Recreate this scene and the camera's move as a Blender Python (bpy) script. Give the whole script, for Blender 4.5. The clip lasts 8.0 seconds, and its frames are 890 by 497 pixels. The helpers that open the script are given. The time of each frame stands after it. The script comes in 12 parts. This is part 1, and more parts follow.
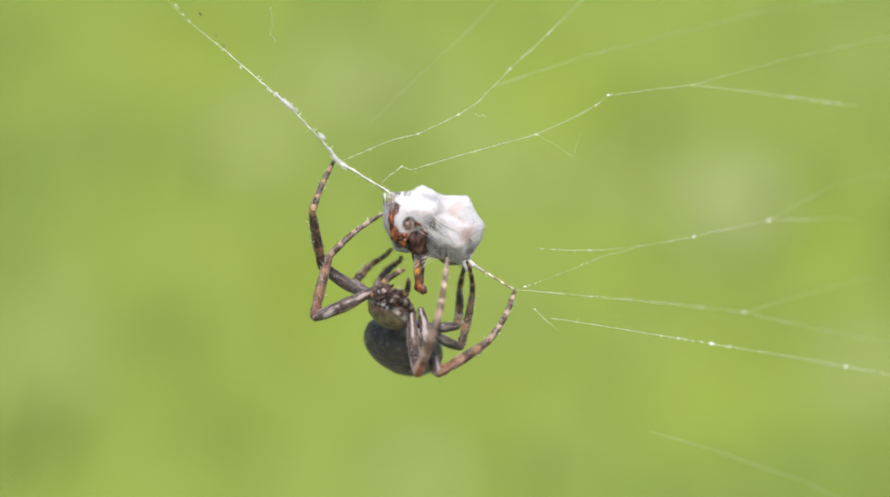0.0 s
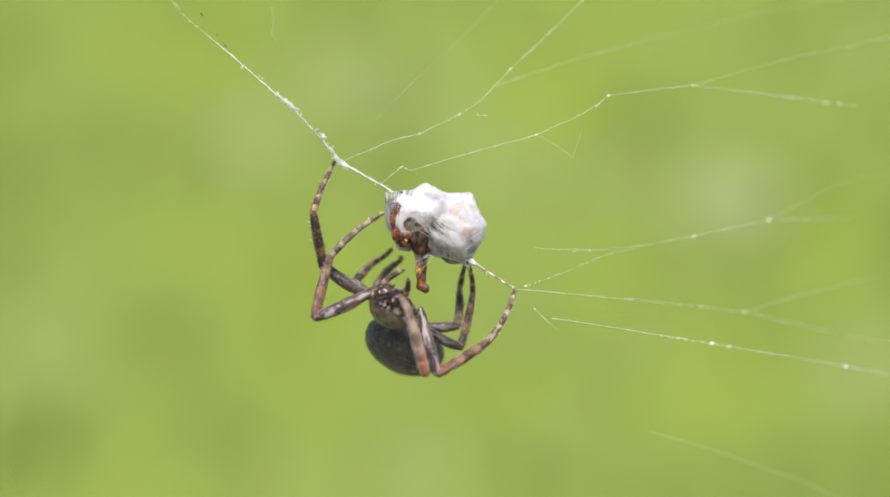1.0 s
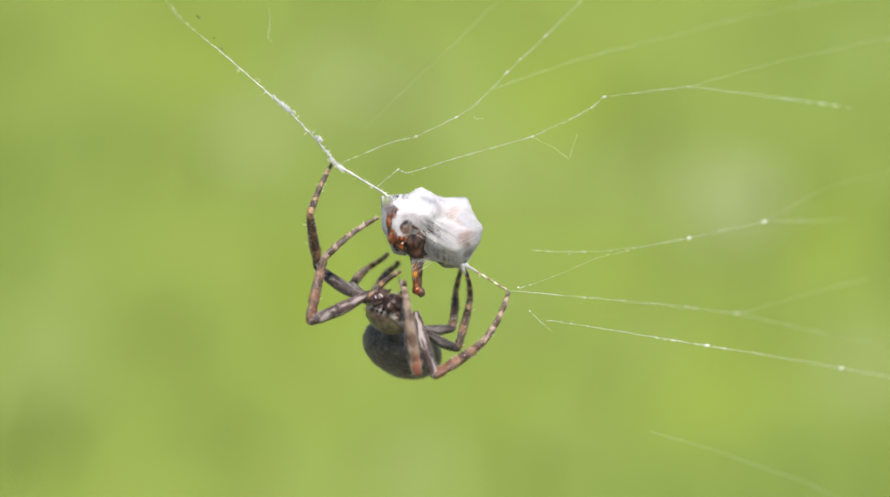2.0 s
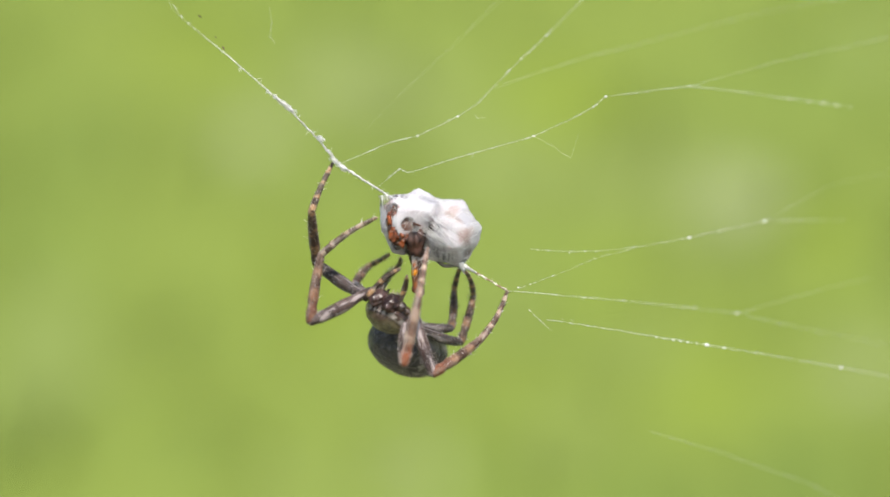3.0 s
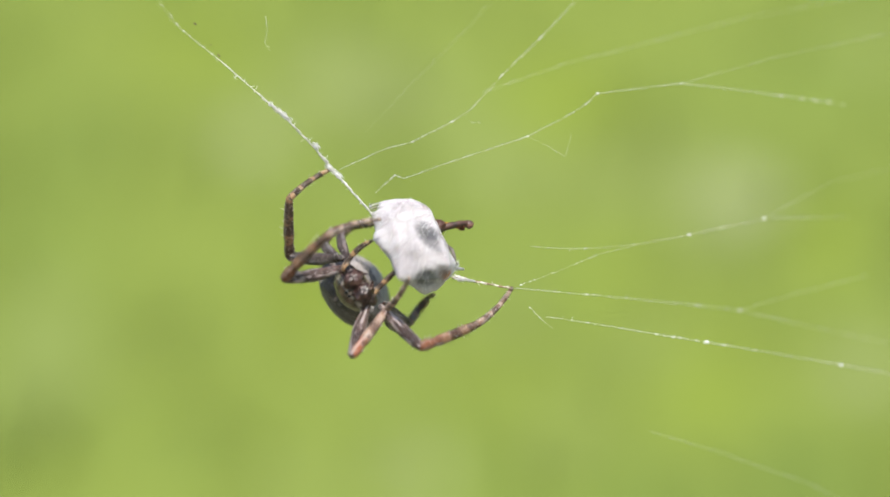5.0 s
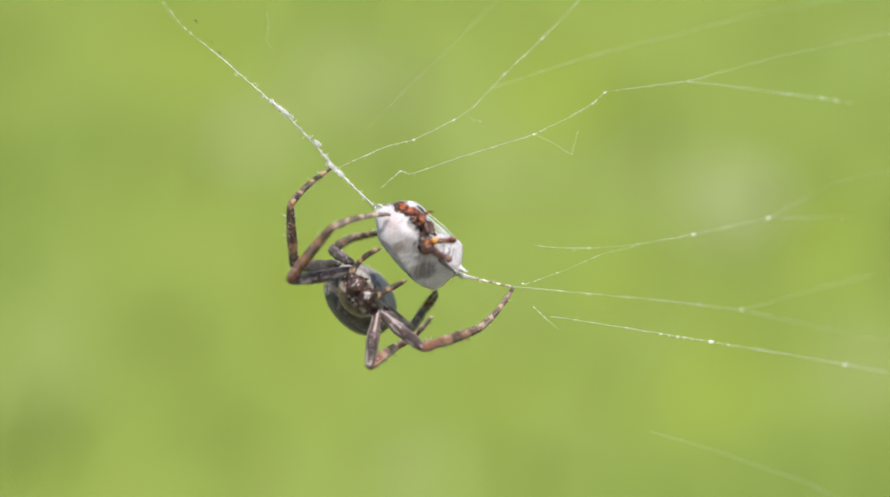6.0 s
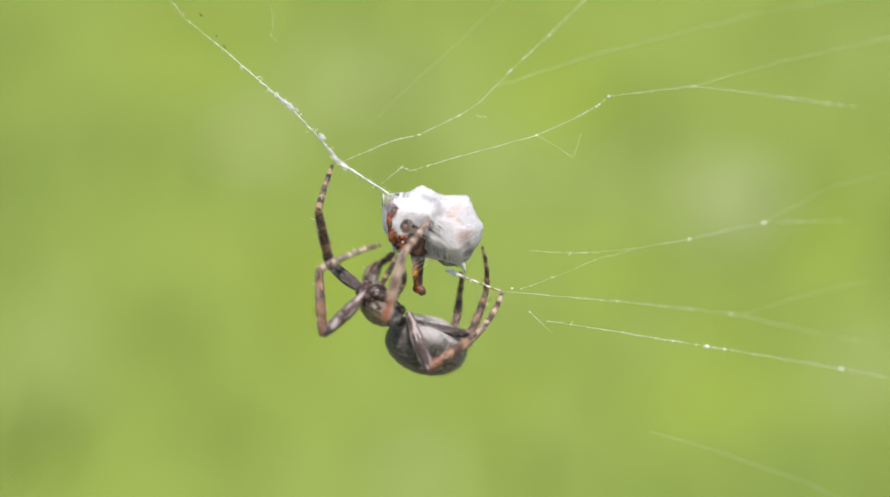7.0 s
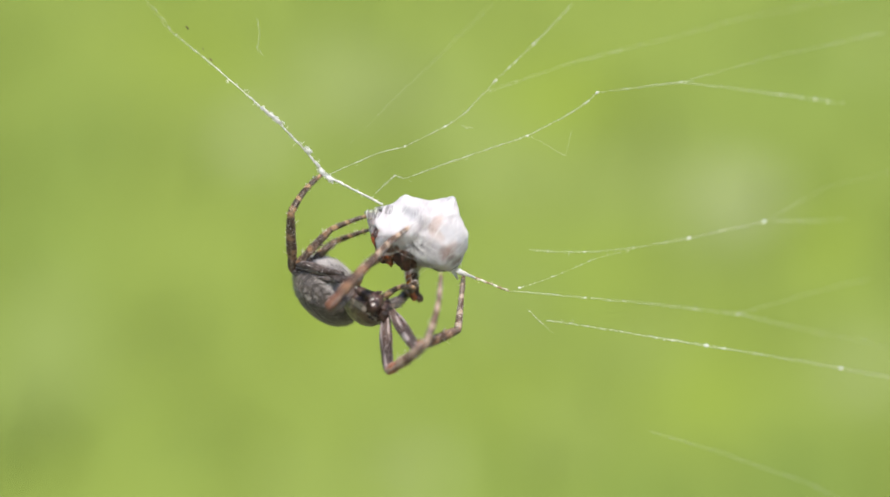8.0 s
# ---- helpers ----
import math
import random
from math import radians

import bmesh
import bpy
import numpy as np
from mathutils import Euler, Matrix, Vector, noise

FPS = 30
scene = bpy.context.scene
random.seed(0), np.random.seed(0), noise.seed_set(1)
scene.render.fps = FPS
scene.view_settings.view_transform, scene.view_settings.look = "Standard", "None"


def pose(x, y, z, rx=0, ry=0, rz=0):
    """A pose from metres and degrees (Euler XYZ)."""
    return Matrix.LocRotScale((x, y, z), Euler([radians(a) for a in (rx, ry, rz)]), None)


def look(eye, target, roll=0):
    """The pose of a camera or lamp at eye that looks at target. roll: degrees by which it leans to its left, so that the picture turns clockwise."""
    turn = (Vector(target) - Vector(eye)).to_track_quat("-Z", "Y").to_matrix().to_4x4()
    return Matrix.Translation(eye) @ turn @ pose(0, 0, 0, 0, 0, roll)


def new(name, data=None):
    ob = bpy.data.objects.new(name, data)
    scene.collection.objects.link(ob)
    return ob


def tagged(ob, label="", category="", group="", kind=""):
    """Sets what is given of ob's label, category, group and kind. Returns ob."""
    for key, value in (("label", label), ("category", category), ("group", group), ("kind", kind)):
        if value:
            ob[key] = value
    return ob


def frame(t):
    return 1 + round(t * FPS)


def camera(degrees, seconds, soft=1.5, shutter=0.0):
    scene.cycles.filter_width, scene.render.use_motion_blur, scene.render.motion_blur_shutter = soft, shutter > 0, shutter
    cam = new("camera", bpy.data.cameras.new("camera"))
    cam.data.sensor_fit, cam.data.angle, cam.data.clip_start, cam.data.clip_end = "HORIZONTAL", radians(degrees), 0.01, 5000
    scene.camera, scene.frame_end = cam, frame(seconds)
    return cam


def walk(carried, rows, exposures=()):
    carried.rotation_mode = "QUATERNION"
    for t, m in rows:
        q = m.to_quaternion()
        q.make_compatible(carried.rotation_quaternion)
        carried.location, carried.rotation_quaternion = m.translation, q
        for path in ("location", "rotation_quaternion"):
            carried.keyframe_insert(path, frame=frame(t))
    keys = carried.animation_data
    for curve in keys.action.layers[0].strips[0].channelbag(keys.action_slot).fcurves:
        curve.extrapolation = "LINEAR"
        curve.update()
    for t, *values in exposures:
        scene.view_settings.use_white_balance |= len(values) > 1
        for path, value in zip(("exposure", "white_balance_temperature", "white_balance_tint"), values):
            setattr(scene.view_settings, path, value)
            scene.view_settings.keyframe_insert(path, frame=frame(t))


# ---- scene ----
# ---- camera: a macro lens on a tripod, the web's plane in focus ----
LENS, DIST, EYE = 24.0, 0.23523, 0.6
PX = 0.1 / 1568
cam = camera(LENS, 8.0, soft=1.8, shutter=0.4)
cam.data.dof.use_dof = True
cam.data.dof.focus_distance = DIST
cam.data.dof.aperture_fstop = 7.0
walk(cam, [(0.0, look((0, -DIST, EYE), (0, 0, EYE))), (8.0, look((0, -DIST, EYE), (0, 0, EYE)))])

# ---- light: high sun over a meadow ----
SUN_FROM = Vector((0.12, -0.85, 1.0)).normalized()
world = bpy.data.worlds.new("sky")
scene.world = world
world.use_nodes = True
sky = world.node_tree.nodes.new("ShaderNodeTexSky")
sky.sky_type, sky.sun_disc = "NISHITA", False
sky.sun_elevation = math.asin(SUN_FROM.z)
sky.sun_rotation = math.atan2(SUN_FROM.x, SUN_FROM.y)
world.node_tree.links.new(sky.outputs[0], world.node_tree.nodes["Background"].inputs[0])
world.node_tree.nodes["Background"].inputs[1].default_value = 0.13
sun = new("sun", bpy.data.lights.new("sun", "SUN"))
sun.data.energy, sun.data.angle, sun.data.color = 3.7, radians(0.5), (1, 0.94, 0.85)
sun.matrix_world = look(SUN_FROM, (0, 0, 0))
scene.view_settings.exposure = 0.5


# ---- the form of the wrapped prey ----
# the parcel's own axes: along the line on which it hangs, across it, and to its front
TILT = radians(38)
AXIS, ACROSS, FRONT = Vector((math.cos(TILT), 0, -math.sin(TILT))), Vector((math.sin(TILT), 0, math.cos(TILT))), Vector((0, -1, 0))


def in_parcel(a, b, c):
    return (AXIS * a + ACROSS * b + FRONT * c) * PX


CORNERS = ((-84, 0, 55), (-17, 24, 62), (61, 46, 51), (88, 0, 4), (83, 0, -32), (52, 0, -66), (2, 0, -57), (-66, 0, -44), (-87, 0, 2),
           (-62, -40, 22), (-58, -40, -28), (2, -42, -38), (50, -46, 22), (62, -38, -28), (-29, -50, 28),
           (-43, -47, 34), (-64, -45, 8), (52, -47, -40),
           (-50, 42, 32), (-42, 43, -36), (8, 56, 36), (20, 62, -38), (8, 58, -6), (60, 40, 18), (62, 36, -34), (-74, 38, -8), (74, -44, -2), (60, 54, -40))
TENTS = (((-17, 28, 73), 19, 5.4), ((61, 46, 51), 10, 6), ((-84, 0, 55), 11, 7), ((52, 0, -66), 4, 6), ((88, 0, 4), 6, 7), ((22, 30, 66), -5, 5))


def taut_planes():
    """The faces of a skin drawn taut over the corners: normal and distance of each."""
    bm = bmesh.new()
    for c in CORNERS:
        bm.verts.new(c)
    bmesh.ops.convex_hull(bm, input=bm.verts)
    bm.normal_update()
    found = []
    for f in bm.faces:
        n, h = f.normal.copy(), f.normal.dot(f.verts[0].co)
        found.append((n, h) if h > 0 else (-n, -h))
    bm.free()
    return found


PLANES = taut_planes()


def parcel_reach(d):
    """How far the silk skin stands off the middle along the unit direction d."""
    total = 0.0
    for n, h in PLANES:
        c = n.dot(d)
        if c > 0.05:
            total += (c / h) ** 80
    reach = total ** (-1 / 80) * 1.02
    for p, h, sharp in TENTS:
        reach += h * math.exp(-sharp * (d - Vector(p).normalized()).length)
    # the notch between head and belly, where the legs come out
    a, b, c = d.dot(AXIS), d.dot(ACROSS), d.dot(FRONT)
    if c > 0.05:
        cleft = math.exp(-((a + 0.06) / (0.24 if a < -0.06 else 0.62)) ** 2) * min(1.0, (c - 0.05) * 2.4)
        reach *= 1 - 0.64 * cleft * (1 if b < 0 else math.exp(-(b / 1.6) ** 2))
    crease = 1 - abs(noise.noise(d * 2.6 + Vector((4, 0, 0)))) * 2
    return reach * (0.985 + 0.03 * max(0.0, crease) ** 3 + 0.03 * noise.noise(d * 3.1) + 0.016 * noise.noise(d * 8.0))


def on_parcel(x, z, y, out=0.0):
    """The skin's point nearest to a direction, in PX, a little proud of it."""
    d = Vector((x, y, z)).normalized()
    return d * (parcel_reach(d) + out) * PX


def seen_at(a, b, roll, sink=0.0):
    """The skin's point at a along and b across the parcel on the side that faces the front once it has rolled so far; sink: how deep below the skin."""
    r = radians(roll)
    out, up = FRONT * math.cos(r) - ACROSS * math.sin(r), ACROSS * math.cos(r) + FRONT * math.sin(r)
    base, lo, hi = AXIS * a + up * b, 0.0, 130.0
    for _ in range(24):
        mid = (lo + hi) / 2
        p = base + out * mid
        lo, hi = (mid, hi) if p.length < parcel_reach(p.normalized()) else (lo, mid)
    p = base + out * lo
    return p.normalized() * (p.length - sink)


# ---- materials ----
class Nodes:
    """A material's node tree with short calls."""

    def __init__(self, name, rough=0.6):
        self.m = bpy.data.materials.new(name)
        self.m.use_nodes = True
        self.t = self.m.node_tree
        self.b = self.t.nodes["Principled BSDF"]
        self.b.inputs["Roughness"].default_value = rough

    def node(self, kind, **sockets):
        n = self.t.nodes.new(kind)
        for key, v in sockets.items():
            self.put(n.inputs[key.replace("_", " ")], v)
        return n

    def put(self, socket, v):
        if isinstance(v, bpy.types.NodeSocket):
            self.t.links.new(v, socket)
        elif isinstance(v, tuple) and len(v) == 3 and socket.type == "RGBA":
            socket.default_value = (*v, 1)
        else:
            socket.default_value = v

    def place(self):
        return self.node("ShaderNodeTexCoord").outputs["Object"]

    def grain(self, scale, detail=3.0, where=None, rough=0.5, warp=0.0):
        n = self.node("ShaderNodeTexNoise", Vector=where or self.place(), Scale=scale, Detail=detail, Roughness=rough, Distortion=warp)
        return n.outputs["Fac"]

    def math(self, op, a, b=0.0, clamp=False):
        n = self.t.nodes.new("ShaderNodeMath")
        n.operation, n.use_clamp = op, clamp
        self.put(n.inputs[0], a)
        self.put(n.inputs[1], b)
        return n.outputs[0]

    def ramp(self, v, lo, hi, to=1.0):
        n = self.node("ShaderNodeMapRange", Value=v)
        n.interpolation_type = "SMOOTHSTEP"
        n.inputs["From Min"].default_value, n.inputs["From Max"].default_value, n.inputs["To Max"].default_value = lo, hi, to
        return n.outputs[0]

    def mix(self, k, a, b):
        n = self.t.nodes.new("ShaderNodeMix")
        n.data_type = "RGBA"
        self.put(n.inputs[0], k)
        self.put(n.inputs[6], a)
        self.put(n.inputs[7], b)
        return n.outputs[2]

    def near(self, point, r, soft=0.5, stretch=(1, 1, 1)):
        """1 inside r of the point, falling to 0 at its rim."""
        mp = self.node("ShaderNodeMapping", Vector=self.place())
        mp.inputs["Location"].default_value = [-p * s for p, s in zip(point, stretch)]
        mp.inputs["Scale"].default_value = stretch
        n = self.t.nodes.new("ShaderNodeVectorMath")
        n.operation = "LENGTH"
        self.t.links.new(mp.outputs[0], n.inputs[0])
        return self.ramp(n.outputs["Value"], r, r * (1 - soft))

    def oval(self, middle, radii, soft=0.5):
        """1 inside an oval lying along the parcel's own axes (along, across, front), falling to 0 at its rim."""
        mp = self.node("ShaderNodeMapping", Vector=self.place())
        mp.vector_type = "TEXTURE"
        mp.inputs["Location"].default_value = middle * PX
        mp.inputs["Rotation"].default_value = (0, TILT, 0)
        mp.inputs["Scale"].default_value = [radii[k] * PX for k in (0, 2, 1)]
        n = self.t.nodes.new("ShaderNodeVectorMath")
        n.operation = "LENGTH"
        self.t.links.new(mp.outputs[0], n.inputs[0])
        return self.ramp(n.outputs["Value"], 1.0, 1.0 - soft)

    def relief(self, height, strength, depth):
        n = self.node("ShaderNodeBump", Height=height, Strength=strength, Distance=depth)
        self.t.links.new(n.outputs[0], self.b.inputs["Normal"])

    def down(self, weight, tint=(0.92, 0.84, 0.80), rough=0.45):
        """Short pale down that catches the light at grazing angles."""
        self.b.inputs["Sheen Weight"].default_value = weight
        self.b.inputs["Sheen Roughness"].default_value = rough
        self.b.inputs["Sheen Tint"].default_value = (*tint, 1)

    def done(self, colour):
        self.put(self.b.inputs["Base Color"], colour)
        return self.m


def bank_height(x, y):
    k = max(0.0, min(1.0, (y - 1.1) / 3.6))
    rough = 0.025 * math.sin(3 * x + 2 * y) + 0.012 * math.sin(7 * x - 5 * y)
    return 2.9 * k + rough * max(0.0, min(1.0, (y - 0.8) * 2)) * (1 if y < 6 else 0.3)


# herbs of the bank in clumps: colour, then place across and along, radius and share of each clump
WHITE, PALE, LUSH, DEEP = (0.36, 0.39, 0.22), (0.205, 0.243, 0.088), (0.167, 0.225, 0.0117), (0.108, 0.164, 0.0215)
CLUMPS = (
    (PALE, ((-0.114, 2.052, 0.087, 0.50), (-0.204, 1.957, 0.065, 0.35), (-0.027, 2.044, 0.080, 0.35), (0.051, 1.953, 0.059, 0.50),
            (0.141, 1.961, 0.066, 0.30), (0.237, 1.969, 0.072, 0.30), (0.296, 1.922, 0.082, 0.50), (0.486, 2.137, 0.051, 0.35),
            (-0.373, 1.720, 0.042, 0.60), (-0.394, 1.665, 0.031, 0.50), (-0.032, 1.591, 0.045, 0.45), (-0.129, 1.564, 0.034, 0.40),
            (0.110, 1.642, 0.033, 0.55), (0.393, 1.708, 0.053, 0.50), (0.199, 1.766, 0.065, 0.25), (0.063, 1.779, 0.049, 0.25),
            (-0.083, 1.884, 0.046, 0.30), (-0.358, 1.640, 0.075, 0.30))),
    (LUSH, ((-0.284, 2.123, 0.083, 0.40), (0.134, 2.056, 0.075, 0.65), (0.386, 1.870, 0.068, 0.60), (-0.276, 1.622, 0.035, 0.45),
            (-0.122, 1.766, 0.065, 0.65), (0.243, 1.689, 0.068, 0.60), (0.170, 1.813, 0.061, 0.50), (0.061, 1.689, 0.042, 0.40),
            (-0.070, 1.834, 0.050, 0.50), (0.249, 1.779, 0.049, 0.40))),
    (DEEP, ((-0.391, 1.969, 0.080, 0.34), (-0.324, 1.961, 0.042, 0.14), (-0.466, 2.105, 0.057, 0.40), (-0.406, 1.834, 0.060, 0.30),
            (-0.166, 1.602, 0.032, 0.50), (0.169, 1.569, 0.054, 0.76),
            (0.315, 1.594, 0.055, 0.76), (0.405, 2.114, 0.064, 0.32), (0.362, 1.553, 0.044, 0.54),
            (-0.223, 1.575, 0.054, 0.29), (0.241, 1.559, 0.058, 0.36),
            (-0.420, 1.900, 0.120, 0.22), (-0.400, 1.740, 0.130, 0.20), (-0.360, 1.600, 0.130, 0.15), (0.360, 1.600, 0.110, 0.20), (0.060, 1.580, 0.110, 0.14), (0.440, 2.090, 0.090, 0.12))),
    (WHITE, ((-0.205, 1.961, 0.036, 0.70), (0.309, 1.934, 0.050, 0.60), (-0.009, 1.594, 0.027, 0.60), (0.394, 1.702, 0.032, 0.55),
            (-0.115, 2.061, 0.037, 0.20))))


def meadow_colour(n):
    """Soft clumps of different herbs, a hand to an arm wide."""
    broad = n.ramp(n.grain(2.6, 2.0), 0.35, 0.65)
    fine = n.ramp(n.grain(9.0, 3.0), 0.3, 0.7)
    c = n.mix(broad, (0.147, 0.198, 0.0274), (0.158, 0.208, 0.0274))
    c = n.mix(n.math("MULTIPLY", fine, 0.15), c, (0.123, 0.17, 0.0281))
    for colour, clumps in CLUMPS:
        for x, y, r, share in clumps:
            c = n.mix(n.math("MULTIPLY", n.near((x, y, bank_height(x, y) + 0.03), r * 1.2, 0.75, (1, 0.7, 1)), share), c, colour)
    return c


def bounce_strip(n, c):
    """Unseen level strip before the bank, toned dull to cut its green bounce."""
    y = n.node("ShaderNodeSeparateXYZ", Vector=n.place()).outputs["Y"]
    wob = n.math("ADD", y, n.math("MULTIPLY", n.math("SUBTRACT", n.grain(5.0, 3.0), 0.5), 0.3))
    dull_tone = n.mix(n.ramp(n.grain(14.0, 5.0), 0.35, 0.65), (0.15, 0.165, 0.085), (0.23, 0.23, 0.135))
    return n.mix(n.ramp(wob, 1.0, 1.25), dull_tone, c)


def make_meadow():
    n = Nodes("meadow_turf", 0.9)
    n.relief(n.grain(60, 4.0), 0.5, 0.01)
    return n.done(bounce_strip(n, meadow_colour(n)))


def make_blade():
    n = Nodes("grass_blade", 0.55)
    c = bounce_strip(n, meadow_colour(n))
    rnd = n.node("ShaderNodeNewGeometry").outputs["Random Per Island"]
    c = n.mix(n.math("MULTIPLY", rnd, 0.25), c, (0.117, 0.17, 0.0234))
    tr = n.node("ShaderNodeBsdfTranslucent", Color=c)
    both = n.node("ShaderNodeMixShader", Fac=0.5)
    n.t.links.new(n.b.outputs[0], both.inputs[1])
    n.t.links.new(tr.outputs[0], both.inputs[2])
    n.t.links.new(both.outputs[0], n.t.nodes["Material Output"].inputs[0])
    return n.done(c)


def make_silk():
    n = Nodes("silk_thread", 0.4)
    n.b.inputs["Specular IOR Level"].default_value = 0.7
    n.b.inputs["Subsurface Weight"].default_value = 0.6
    n.b.inputs["Subsurface Radius"].default_value = (0.0003, 0.0003, 0.0003)
    n.b.inputs["Subsurface Scale"].default_value = 1.0
    return n.done(n.mix(n.ramp(n.grain(900, 2.0), 0.35, 0.7), (0.62, 0.61, 0.58), (0.90, 0.89, 0.88)))


def make_brown_silk():
    n = Nodes("soiled_silk", 0.5)
    return n.done(n.mix(n.ramp(n.grain(1400, 2.0), 0.42, 0.6), (0.75, 0.72, 0.62), (0.22, 0.14, 0.07)))


# what shows through the silk: place along and across, roll at which it faces the front, radii, colour, how strongly
SHOWS = ((15, -28, 140, 30, 10, (0.05, 0.051, 0.056), 0.9), (22, 8, 185, 26, 9, (0.12, 0.12, 0.135), 0.75), (54, -31, 200, 25, 18, (0.11, 0.112, 0.12), 0.95),
         (62, -22, 205, 22, 16, (0.20, 0.205, 0.21), 0.7), (80, -24, 140, 14, 12, (0.40, 0.15, 0.06), 0.85), (90, -34, 140, 10, 8, (0.05, 0.03, 0.027), 0.9),
         (-31, 7, 288, 22, 9, (0.26, 0.26, 0.28), 0.75), (14, 8, 288, 9, 24, (0.42, 0.30, 0.26), 0.6), (57, -4, 288, 27, 22, (0.36, 0.36, 0.38), 0.6), (74, 39, 288, 10, 11, (0.22, 0.15, 0.13), 0.7),
         (66, 20, 0, 14, 11, (0.28, 0.18, 0.15), 0.45), (80, 6, 0, 11, 12, (0.20, 0.14, 0.12), 0.75), (60, 34, 0, 9, 16, (0.46, 0.36, 0.34), 0.6), (22, 22, 332, 22, 6, (0.36, 0.28, 0.24), 0.6),
         (56, 0, 332, 13, 15, (0.28, 0.17, 0.14), 0.6), (-56, 0, 96, 22, 12, (0.55, 0.46, 0.47), 0.6), (38, -34, 96, 24, 12, (0.20, 0.16, 0.16), 0.8), (-22, -24, 96, 11, 16, (0.20, 0.14, 0.11), 0.7), (8, -52, 96, 30, 13, (0.10, 0.10, 0.11), 0.8),
         (-84, 6, 52, 10, 12, (0.20, 0.12, 0.10), 0.6), (-30, -26, 52, 10, 9, (0.22, 0.21, 0.22), 0.7))
# where the silk is thin: place, roll, radii along, across and in depth, how thin
BARE = ((-72, -20, 0, 16, 17, 15, 0.9), (-61, -39, 0, 18, 17, 14, 1.05), (-44, -54, 0, 18, 17, 15, 1.05), (-26, -62, 0, 14, 14, 15, 1.0), (-33, -23, 0, 15, 15, 20, 1.0), (-15, -40, 0, 17, 17, 24, 1.1),
        (3, -56, 0, 18, 18, 26, 1.1), (5, 2, 0, 19, 13, 22, 0.5), (46, -24, 0, 28, 14, 26, 0.4), (66, -44, 0, 22, 12, 30, 0.45), (14, 12, 96, 14, 10, 14, 0.5),
        (-98, -4, 0, 24, 26, 30, 0.6), (-76, 18, 0, 17, 12, 16, 0.45), (88, -12, 0, 16, 14, 22, 0.5))


def make_body():
    """The insect under the silk: pale belly, dark chest, amber head."""
    n = Nodes("insect_body", 0.4)
    c = n.mix(n.ramp(n.grain(500, 3.0), 0.4, 0.65), (0.46, 0.42, 0.40), (0.28, 0.24, 0.22))
    for (a, b), radii, colour in (((-8, -42), (36, 32, 36), (0.04, 0.022, 0.018)), ((-50, -40), (32, 30, 36), (0.12, 0.045, 0.022)), ((8, -4), (22, 18, 26), (0.08, 0.08, 0.085))):
        c = n.mix(n.math("MULTIPLY", n.oval(seen_at(a, b, 0, 8), radii, 0.4), n.ramp(n.grain(650, 3.0), 0.26, 0.5)), c, colour)
    n.relief(n.grain(1500, 4.0), 0.6, 0.0003)
    return n.done(c)


